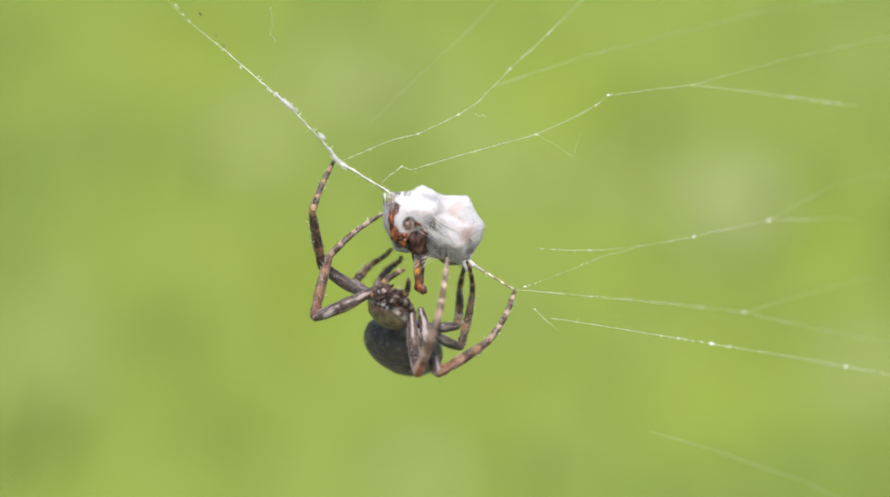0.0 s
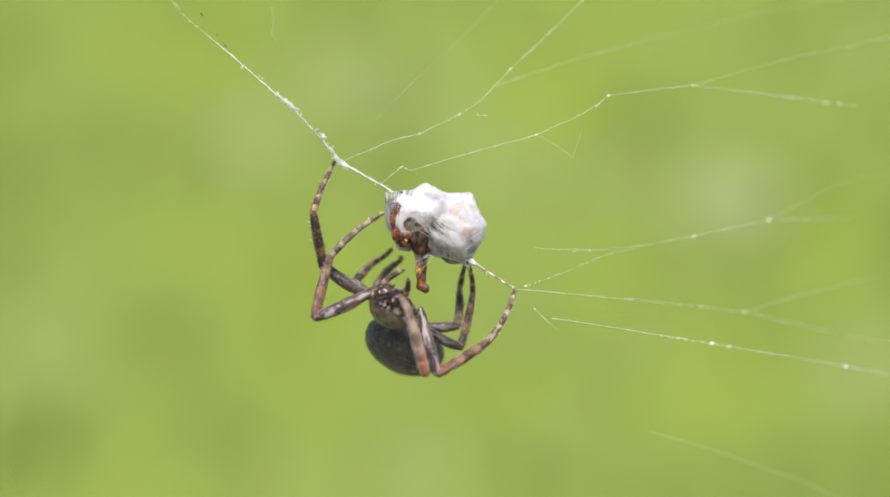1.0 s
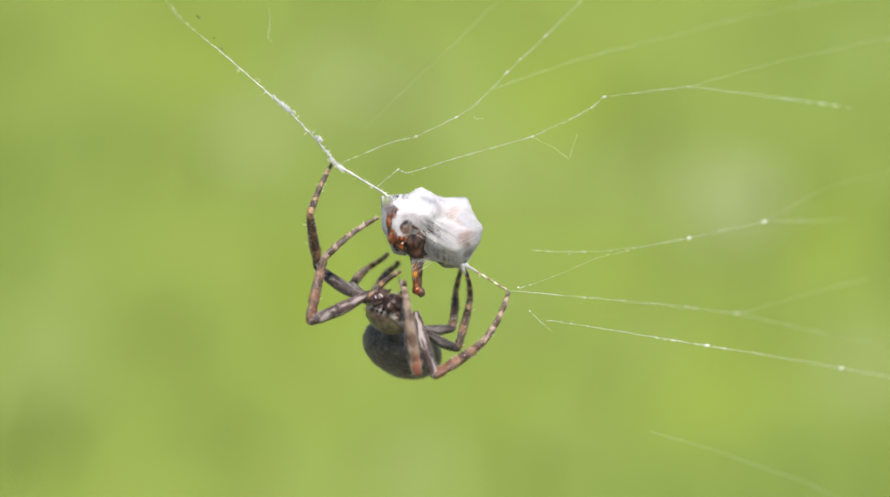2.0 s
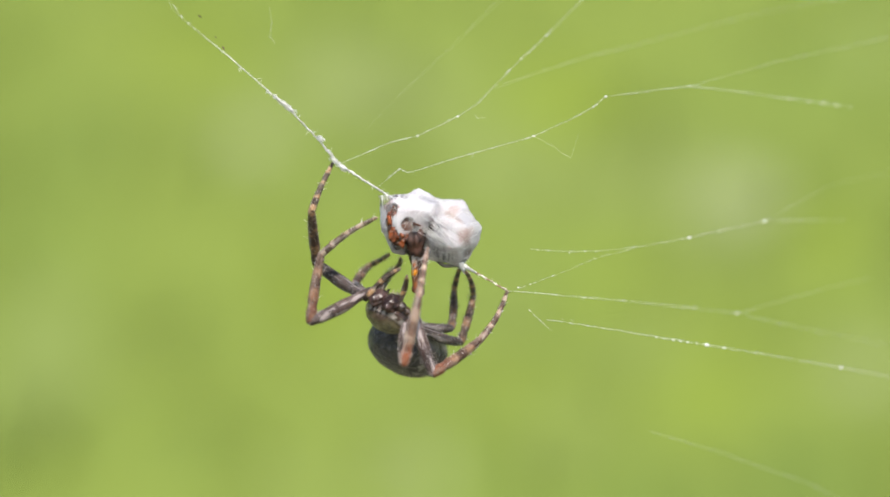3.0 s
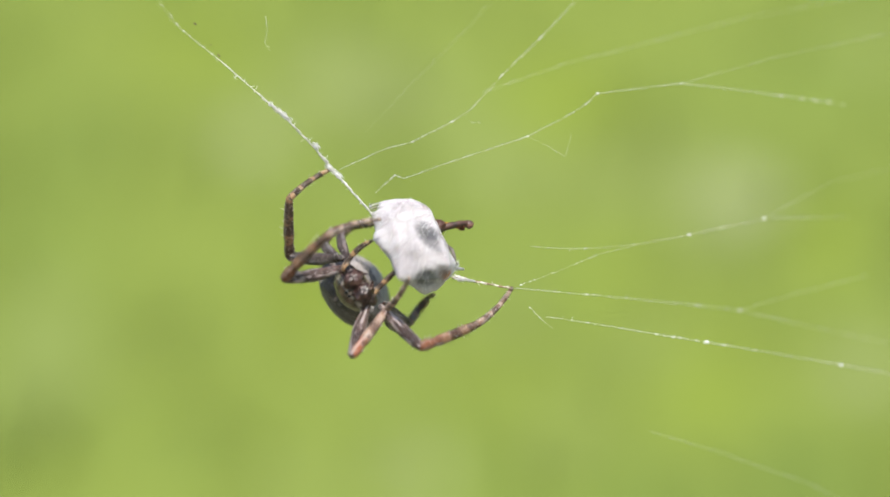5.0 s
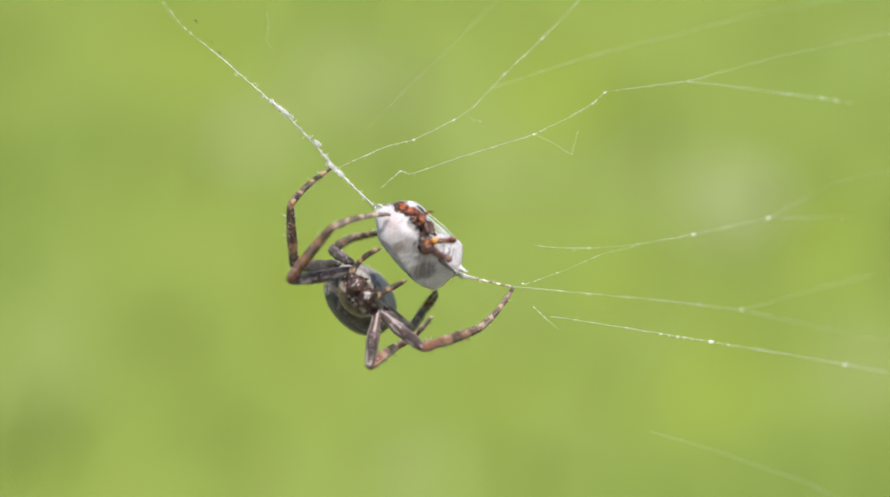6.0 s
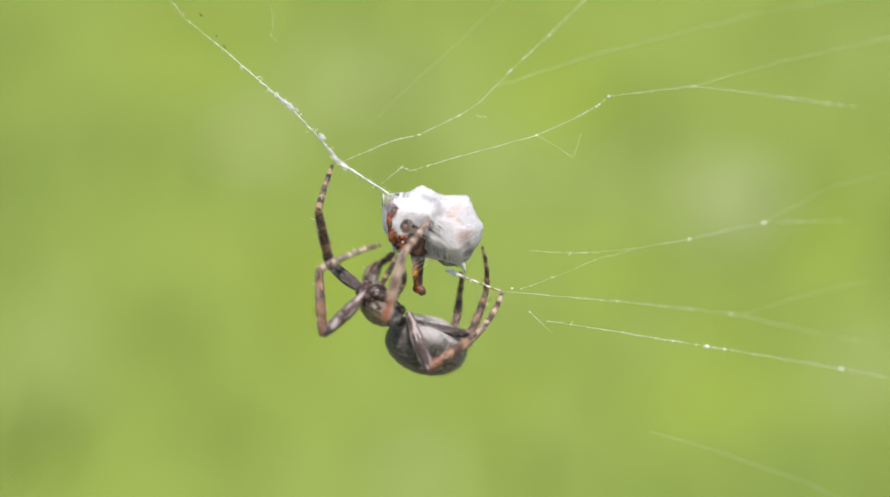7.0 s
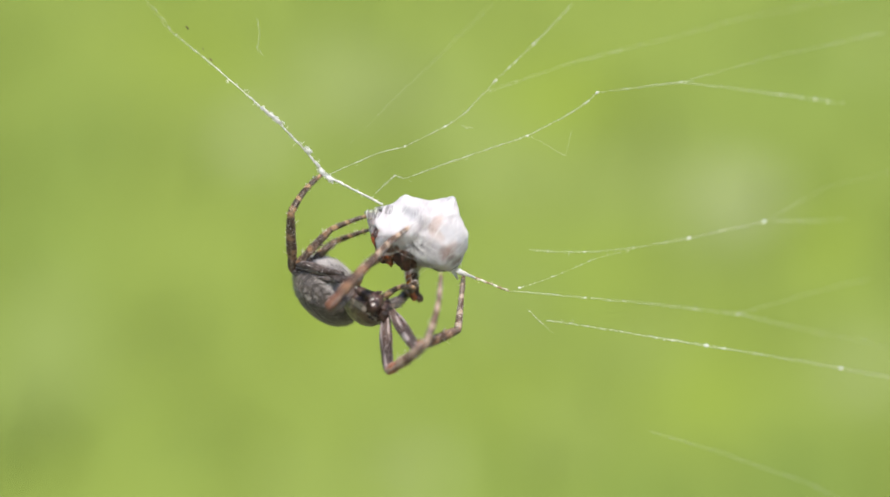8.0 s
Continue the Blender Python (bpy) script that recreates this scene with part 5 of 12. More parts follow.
    walk(metatarsus["A"], [(0, pose(.00817, -0, -.00731, 42.6, 21.1, 68.7)), (0.5, pose(.00817, -.00003, -.00731, 43, 21.3, 68.6)),
        (0.7, pose(.00817, -.00003, -.00731, 43, 21.3, 68.6)), (1, pose(.00811, -.00003, -.00732, 43.2, 21.3, 68)),
        (1.5, pose(.00818, .00025, -.0073, 46.3, 22.9, 68.7)), (1.8, pose(.00811, .00025, -.00732, 44.9, 21.5, 68.4)),
        (2.15, pose(.00796, .00026, -.00735, 41.2, 17.5, 67.9)), (2.5, pose(.00789, .0003, -.00737, 37.2, 13.5, 67.6)),
        (2.8, pose(.00788, .00032, -.00737, 35.6, 12, 67.5)), (3, pose(.00801, .00062, -.00732, 34, 9.4, 68.7)),
        (3.5, pose(.00802, .0009, -.00729, 35.1, 10.5, 69)), (3.8, pose(.00764, .00102, -.00735, 36.6, 9.8, 64.8)),
        (4, pose(.00687, .00149, -.00736, 37.7, 9.4, 54.1)), (4.1, pose(.00775, .00235, -.00702, 44.7, 17.3, 50.4)),
        (4.2, pose(.00824, .00292, -.00668, 43.4, 7.5, 51.2)), (4.3, pose(.00898, .00181, -.00683, 51.1, 7, 62.2)),
        (4.4, pose(.00915, .00151, -.00683, 51.3, 14, 64.9)), (4.5, pose(.00778, .00145, -.00725, 70.3, 12.2, 74.9)),
        (4.6, pose(.00527, .00128, -.00733, 104, 14.3, 88.4)), (4.7, pose(.00541, .00146, -.00732, 116.9, 6.1, 92.6)),
        (4.8, pose(.00496, .00102, -.00732, 120, 5.7, 103.3)), (4.85, pose(.00387, .00003, -.00709, 122.8, 10.7, 102.3)),
        (4.9, pose(.00294, -.00067, -.00666, 125.5, 15.8, 102.9)), (4.95, pose(.00355, -.00083, -.00693, 116.9, 14.9, 102.3)),
        (5, pose(.00428, -.00095, -.00716, 108.2, 14.9, 104.5)), (5.05, pose(.00401, -.00358, -.00619, 97.8, 31.4, 101)),
        (5.1, pose(.00386, -.00561, -.00433, 85.9, 49.7, 98.7)), (5.2, pose(.00619, -.00234, -.00715, 87.7, 41.4, 101.8)),
        (5.4, pose(.00567, -.00181, -.00727, 93.4, 35.8, 100.8)), (5.6, pose(.00518, -.00129, -.00732, 99.3, 30.5, 100.1)),
        (5.8, pose(.00472, -.00077, -.0073, 105.4, 25.7, 99.6)), (6, pose(.00429, -.00027, -.00722, 111.6, 21.1, 99.3)),
        (6.15, pose(.00398, .00009, -.00713, 116.4, 17.9, 99.2)), (6.3, pose(.00368, .00043, -.00701, 121.4, 14.8, 99.2)),
        (6.35, pose(.00416, .00061, -.00717, 118.6, 13.1, 103.3)), (6.4, pose(.00466, .00085, -.00728, 115.7, 11.8, 108.5)),
        (6.5, pose(.00509, .00039, -.0074, 124.3, 12.6, 115.8)), (6.6, pose(.00375, -.00249, -.0066, 115.9, 26.3, 100.8)),
        (6.7, pose(.00445, -.00298, -.00664, 61.7, 32.6, 72.9)), (6.75, pose(.00468, -.0039, -.00621, 48.7, 40.1, 62.8)),
        (6.8, pose(.00496, -.00481, -.00561, 34, 46.9, 49.9)), (6.9, pose(.00614, -.00291, -.00694, 20.9, 36.5, 52.2)),
        (7, pose(.00708, -.00423, -.00618, 3.7, 34, 41.4)), (7.1, pose(.00726, -.00439, -.00605, -0.7, 34.1, 26.5)),
        (7.2, pose(.00824, -.00466, -.00561, -7.5, 25.9, 21)), (7.3, pose(.01094, -.00257, -.0054, 11.8, 33.1, 59.8)),
        (7.4, pose(.00884, -.00449, -.00552, 22.3, 43.8, 43.4)), (7.5, pose(.00731, -.00542, -.00513, 33.4, 55.7, 33.9)),
        (7.55, pose(.00811, -.00489, -.00545, 36.4, 51, 42.4)), (7.6, pose(.00903, -.00411, -.00572, 37.4, 45.5, 49.6)),
        (7.65, pose(.00816, -.00436, -.00587, 52.1, 57.6, 59.8)), (7.7, pose(.00739, -.0045, -.00595, 79.6, 69.3, 83.2)),
        (7.75, pose(.00638, -.00471, -.00587, 71, 67.9, 68.4)), (7.8, pose(.00547, -.0047, -.00581, 65.7, 67.4, 57.6)),
        (7.9, pose(.00594, -.00349, -.00665, 90.3, 47, 75)), (7.95, pose(.00561, -.00405, -.0063, 112, 51.3, 85.2)),
        (8, pose(.00534, -.00436, -.00605, 135.4, 52.3, 97.7))])
    walk(leg["B"], [(0, pose(-.00217, .0022, .00003, -1.4, -55.9, 173.9)), (0.5, pose(-.00224, .00219, .00009, -1.9, -56.2, 174.5)),
        (0.7, pose(-.00224, .00219, .00009, -1.9, -56.4, 174.5)), (1, pose(-.00223, .00221, .00008, 3.2, -58, 168.5)),
        (1.5, pose(-.00231, .00219, .00012, 7.4, -59.1, 163.5)), (1.8, pose(-.00236, .00224, .00009, 9, -59.1, 161.6)),
        (2.15, pose(-.00248, .00239, -.00001, 13.2, -58.9, 156.7)), (2.5, pose(-.00259, .00255, -.00012, 17.3, -58.6, 151.9)),
        (2.8, pose(-.00263, .00261, -.00016, 18.8, -58.5, 150.2)), (3, pose(-.00254, .00263, -.00014, 21.9, -61, 146.6)),
        (3.5, pose(-.00257, .00262, -.0004, 24.1, -58.2, 144.1)), (3.8, pose(-.00251, .00274, -.00031, 32.7, -56.9, 133.9)),
        (4, pose(-.00225, .00312, -.00008, 52.1, -50.7, 110)), (4.1, pose(-.00213, .00292, -.0004, 48.2, -66.9, 114.5)),
        (4.2, pose(-.00223, .00293, -.00073, 51.1, -58.7, 111.3)), (4.3, pose(-.00278, .00218, -.00078, 14, -63.1, 153.2)),
        (4.4, pose(-.00301, .00185, -.00077, 43.8, -72.4, 121.3)), (4.5, pose(-.00368, .00053, .00047, 41.7, -28.5, 123.8)),
        (4.6, pose(-.00343, -0, .00129, 63.1, -60.9, 94.8)), (4.7, pose(-.00309, -.00008, .00201, 51.2, -47.3, 109.3)),
        (4.8, pose(-.003, .0003, .00034, 34.1, -39.2, 134)), (4.85, pose(-.00289, .00045, .00002, 38.4, -53.7, 128.2)),
        (4.9, pose(-.00281, .00056, -.00032, 24.7, -78, 142.8)), (4.95, pose(-.00283, .00074, -.00008, 38.5, -60.8, 128.3)),
        (5, pose(-.0029, .00088, .00014, 38.6, -49.7, 128.2)), (5.05, pose(-.00232, .00151, .00049, 48.9, -45.8, 114.2)),
        (5.1, pose(-.00155, .00189, .00091, 60.9, -44.3, 97.4)), (5.2, pose(-.00229, .00207, -.00038, 65.1, -61.8, 92.2)),
        (5.4, pose(-.00251, .00185, -.00049, 55.8, -57.4, 103)), (5.6, pose(-.00271, .0016, -.00057, 48, -53.5, 112.4)),
        (5.8, pose(-.0029, .00134, -.00063, 41, -50, 121.3)), (6, pose(-.00305, .00106, -.00066, 34.5, -47.2, 129.9)),
        (6.15, pose(-.00316, .00083, -.00067, 29.7, -45.6, 136.6)), (6.3, pose(-.00325, .0006, -.00067, 24.8, -44.5, 143.5)),
        (6.35, pose(-.00317, .00056, -.00075, 25.2, -38.1, 143)), (6.4, pose(-.00308, .00052, -.00084, 24.5, -32.3, 144.1)),
        (6.5, pose(-.00392, .00071, -.00095, 26.3, -36.9, 140.9)), (6.6, pose(-.0024, .00121, .00011, 53.4, -69.9, 108.8)),
        (6.7, pose(-.00135, .00225, .00052, 84.7, -35.7, 71.6)), (6.75, pose(-.0011, .00213, .00037, 77.3, -43.4, 83.2)),
        (6.8, pose(-.00083, .00202, .00028, 66.3, -49.1, 98.4)), (6.9, pose(-.00039, .00248, -.001, 77.7, -37.9, 81.9)),
        (7, pose(-.00025, .00237, -.00029, 81.2, -75.9, 78)), (7.1, pose(-.00071, .00241, .00046, 75.8, -67.9, 83.7)),
        (7.2, pose(-.00087, .00272, .00006, 53.9, -69.7, 107.1)), (7.3, pose(-.00295, .00214, .00062, 71.5, -68.2, 88.2)),
        (7.4, pose(-.00319, .00146, -.00013, 39.2, -67.4, 123)), (7.5, pose(-.00363, .00086, .00025, 32.9, -61, 130)),
        (7.55, pose(-.00272, .00113, .00001, 28.4, -55, 135.3)), (7.6, pose(-.00181, .00123, -.00031, 21.4, -49.9, 144.1)),
        (7.65, pose(-.00273, .00118, -.00001, 28.9, -52.8, 134.6)), (7.7, pose(-.00363, .00099, .00031, 34.5, -55.5, 127.6)),
        (7.75, pose(-.00363, .00087, .00044, 46.3, -53.3, 113.1)), (7.8, pose(-.00367, .00077, .00054, 54.9, -51.2, 102.3)),
        (7.9, pose(-.0035, .00004, -.00036, 46.7, -46, 113.2)), (7.95, pose(-.00299, -.00042, -.00038, 40.3, -37.9, 122.7)),
        (8, pose(-.00246, -.00067, -.00059, 31.8, -32.8, 137.3))])
    walk(tibia["B"], [(0, pose(.00676, 0, 0, 180, 54.5, 180)), (0.5, pose(.00676, 0, 0, -180, 54.5, 179.6)),
        (0.7, pose(.00676, 0, 0, 180, 54.5, 179.6)), (1, pose(.00676, 0, 0, 179.8, 52.7, -177.3)), (1.5, pose(.00676, 0, 0, -179.3, 52.3, -173.7)),
        (1.8, pose(.00676, 0, 0, -179.6, 52.1, -173)), (2.15, pose(.00676, 0, 0, 179.9, 51.4, -171.1)), (2.5, pose(.00676, 0, 0, 179.6, 50.6, -169)),
        (2.8, pose(.00676, 0, 0, 179.5, 50.3, -168.3)), (3, pose(.00676, 0, 0, -173.6, 48.1, -157.5)), (3.5, pose(.00676, 0, 0, 178.6, 49.7, -166.1)),
        (3.8, pose(.00676, 0, 0, -177.2, 46.9, -154.7)), (4, pose(.00676, 0, 0, -173.3, 36.6, -131)), (4.1, pose(.00676, 0, 0, 160.8, 41.9, 179.3)),
        (4.2, pose(.00676, 0, 0, 164.8, 38.5, -167.8)), (4.3, pose(.00676, 0, 0, -164.6, 37.4, -142.6)),
        (4.4, pose(.00676, 0, 0, -164.4, 15.4, -114.1)), (4.5, pose(.00676, 0, 0, -132.4, 22.9, -81.5)),
        (4.6, pose(.00676, 0, 0, -178.8, 46.5, -123.1)), (4.7, pose(.00676, 0, 0, -169.8, 45.4, -116.1)),
        (4.8, pose(.00676, 0, 0, -168.2, 41.8, -137)), (4.85, pose(.00676, 0, 0, -170.1, 34.6, -132.6)),
        (4.9, pose(.00676, 0, 0, -178.1, 23.5, -146.8)), (4.95, pose(.00676, 0, 0, -168.3, 30.8, -127.5)),
        (5, pose(.00676, 0, 0, -158.8, 33.5, -114.5)), (5.05, pose(.00676, 0, 0, -162.1, 29.3, -105.7)), (5.1, pose(.00676, 0, 0, -171.4, 27, -101.4)),
        (5.2, pose(.00676, 0, 0, -174.9, 34.8, -104.9)), (5.4, pose(.00676, 0, 0, -170.9, 35.4, -106.2)),
        (5.6, pose(.00676, 0, 0, -167.6, 36.7, -109.6)), (5.8, pose(.00676, 0, 0, -165.8, 38.8, -115.6)),
        (6, pose(.00676, 0, 0, -166.6, 41.5, -125.6)), (6.15, pose(.00676, 0, 0, -170.9, 43.5, -138)), (6.3, pose(.00676, 0, 0, -175.9, 44.2, -151.1)),
        (6.35, pose(.00676, 0, 0, 175.1, 44.3, -163.1)), (6.4, pose(.00676, 0, 0, 177.2, 46.1, -160.2)),
        (6.5, pose(.00676, 0, 0, 165.3, 42.4, -175.8)), (6.6, pose(.00676, 0, 0, 150, 24.3, 126.5)), (6.7, pose(.00676, 0, 0, 157.5, 30.4, 172.2)),
        (6.75, pose(.00676, 0, 0, 170.1, 36.7, -174)), (6.8, pose(.00676, 0, 0, -171.7, 38.9, -156)), (6.9, pose(.00676, 0, 0, -171.9, 36.1, -136.3)),
        (7, pose(.00676, 0, 0, -164.8, 43, -156.2)), (7.1, pose(.00676, 0, 0, -173.9, 41.9, -163.5)), (7.2, pose(.00676, 0, 0, -158.3, 40.8, -148.3)),
        (7.3, pose(.00676, 0, 0, 179.9, 31.7, -177.9)), (7.4, pose(.00676, 0, 0, -179.7, 26.9, 176.4)),
        (7.5, pose(.00676, 0, 0, -176.4, 11.9, -173.2)), (7.55, pose(.00676, 0, 0, -177, 23.6, -176.2)),
        (7.6, pose(.00676, 0, 0, -177.7, 35.5, 179.2)), (7.65, pose(.00676, 0, 0, -177.5, 32.3, -176.1)),
        (7.7, pose(.00676, 0, 0, -177.3, 29.5, -172.8)), (7.75, pose(.00676, 0, 0, -180, 25.6, -169.8)),
        (7.8, pose(.00676, 0, 0, 177.9, 21.5, -167.7)), (7.9, pose(.00676, 0, 0, 175.2, 0.9, 175.4)), (7.95, pose(.00676, 0, 0, 178.8, 15.2, -165.2)),
        (8, pose(.00676, 0, 0, -165.1, 33.5, -143.9))])
    walk(metatarsus["B"], [(0, pose(.00224, 0, -.00633, -178.8, 2.6, -155.6)), (0.5, pose(.00224, .00003, -.00633, -178.9, 2.8, -155.6)),
        (0.7, pose(.00224, .00003, -.00633, -179, 2.8, -155.6)), (1, pose(.00205, -.00022, -.00619, -179.7, 2.1, -153.7)),
        (1.5, pose(.00203, -.00053, -.00616, 179.6, 1.1, -153.8)), (1.8, pose(.00201, -.00058, -.00614, 179.5, 0, -152.4)),
        (2.15, pose(.00196, -.00075, -.00608, 179.4, -2.6, -149.3)), (2.5, pose(.00191, -.00094, -.00601, 179.2, -4.9, -146.9)),
        (2.8, pose(.0019, -.00101, -.00599, 179.1, -5.7, -146.1)), (3, pose(.00196, -.00199, -.00579, 177.7, -10.5, -146.9)),
        (3.5, pose(.00188, -.00121, -.00593, 179.3, -5.8, -147.7)), (3.8, pose(.00195, -.00227, -.00568, 177.1, 11, -177.6)),
        (4, pose(.00266, -.00472, -.00464, 172.9, 18.8, -178.9)), (4.1, pose(.00097, .00007, -.0052, 173.8, -9.2, 172.9)),
        (4.2, pose(.00081, -.00128, -.00485, 173.6, 0.4, 179.1)), (4.3, pose(.00185, -.00376, -.00472, 172.9, 12.5, 163.6)),
        (4.4, pose(.00369, -.00684, -.00207, 175.9, 2.5, 159.2)), (4.5, pose(.00783, -.00709, -.00303, 172.6, 21.4, -171)),
        (4.6, pose(.00383, -.00449, -.00564, 169.8, -14.3, -178.9)), (4.7, pose(.00435, -.00491, -.00554, 171, -1.6, -179.7)),
        (4.8, pose(.00252, -.00395, -.00519, 171.5, 22.2, 177.2)), (4.85, pose(.00243, -.00471, -.00442, 172.5, 5.3, 169.2)),
        (4.9, pose(.00079, -.00391, -.00311, 178.5, -12.7, 150.3)), (4.95, pose(.00269, -.0053, -.00399, 173.9, -2.4, 163.3)),
        (5, pose(.00407, -.0059, -.0043, 171.9, 5.5, 169.8)), (5.05, pose(.00493, -.00654, -.0038, 173, 15.5, -175.8)),
        (5.1, pose(.00538, -.00679, -.00353, 173.9, 19.3, -158.6)), (5.2, pose(.00512, -.00618, -.00444, 171.2, -10.5, -173.2)),
        (5.4, pose(.00499, -.00609, -.00451, 172.3, -6.2, -175)), (5.6, pose(.00467, -.00587, -.00465, 172.9, -2.4, -177.5)),
        (5.8, pose(.00414, -.00546, -.00488, 173, 1, 179.2)), (6, pose(.00337, -.00474, -.00516, 172.7, 3.7, 175.1)),
        (6.15, pose(.00257, -.00377, -.00536, 172.2, 5.3, 171.5)), (6.3, pose(.00188, -.0027, -.00542, 171.8, 7.2, 169)),
        (6.35, pose(.00143, -.00162, -.00543, 170.9, 14.6, 172.1)), (6.4, pose(.00168, -.00182, -.0056, 170.6, 22.2, 174.5)),
        (6.5, pose(.00103, -.00043, -.00525, 171.8, 14, 178)), (6.6, pose(.00255, .0057, -.0032, 165, 8.5, -119)),
        (6.7, pose(.00011, .00091, -.00394, 161.8, -34.5, -104.6)), (6.75, pose(.00055, -.00066, -.00464, 171.1, -30.3, -119.9)),
        (6.8, pose(.00123, -.00246, -.00488, -179.7, -19, -136.5)), (6.9, pose(.00222, -.00435, -.00458, 177.5, 12.5, -155.8)),
        (7, pose(.00155, -.0023, -.0053, 176.9, -11, 162.6)), (7.1, pose(.0012, -.00165, -.00519, 175.2, -7.1, 176.7)),
        (7.2, pose(.00175, -.00309, -.00508, 173.5, 15.3, 163.3)), (7.3, pose(.00014, -.00024, -.00409, 173.5, -22.5, 179.5)),
        (7.4, pose(-.00016, .00044, -.00352, 171.8, -19.4, 176.8)), (7.5, pose(-.0008, -.0009, -.0016, 171.6, 0.2, 176.6)),
        (7.55, pose(-.00035, -.00047, -.00311, 170.7, 4.3, 171.1)), (7.6, pose(.00042, .00009, -.00451, 168.5, 8.2, 162.6)),
        (7.65, pose(.0002, -.00045, -.00416, 170, 1.8, 171.1)), (7.7, pose(.00004, -.00085, -.00383, 170.3, -4.4, 178)),
        (7.75, pose(-.00015, -.00125, -.00336, 170.1, -13.3, -173.8)), (7.8, pose(-.00031, -.00155, -.00285, 169.4, -22.5, -167.4)),
        (7.9, pose(-.00099, .00063, -.00012, 171.7, -8.6, -170.5)), (7.95, pose(-.0005, -.00191, -.00204, 173.9, 4.2, -162.5)),
        (8, pose(.00152, -.00383, -.00429, 179.2, 16, -159.2))])
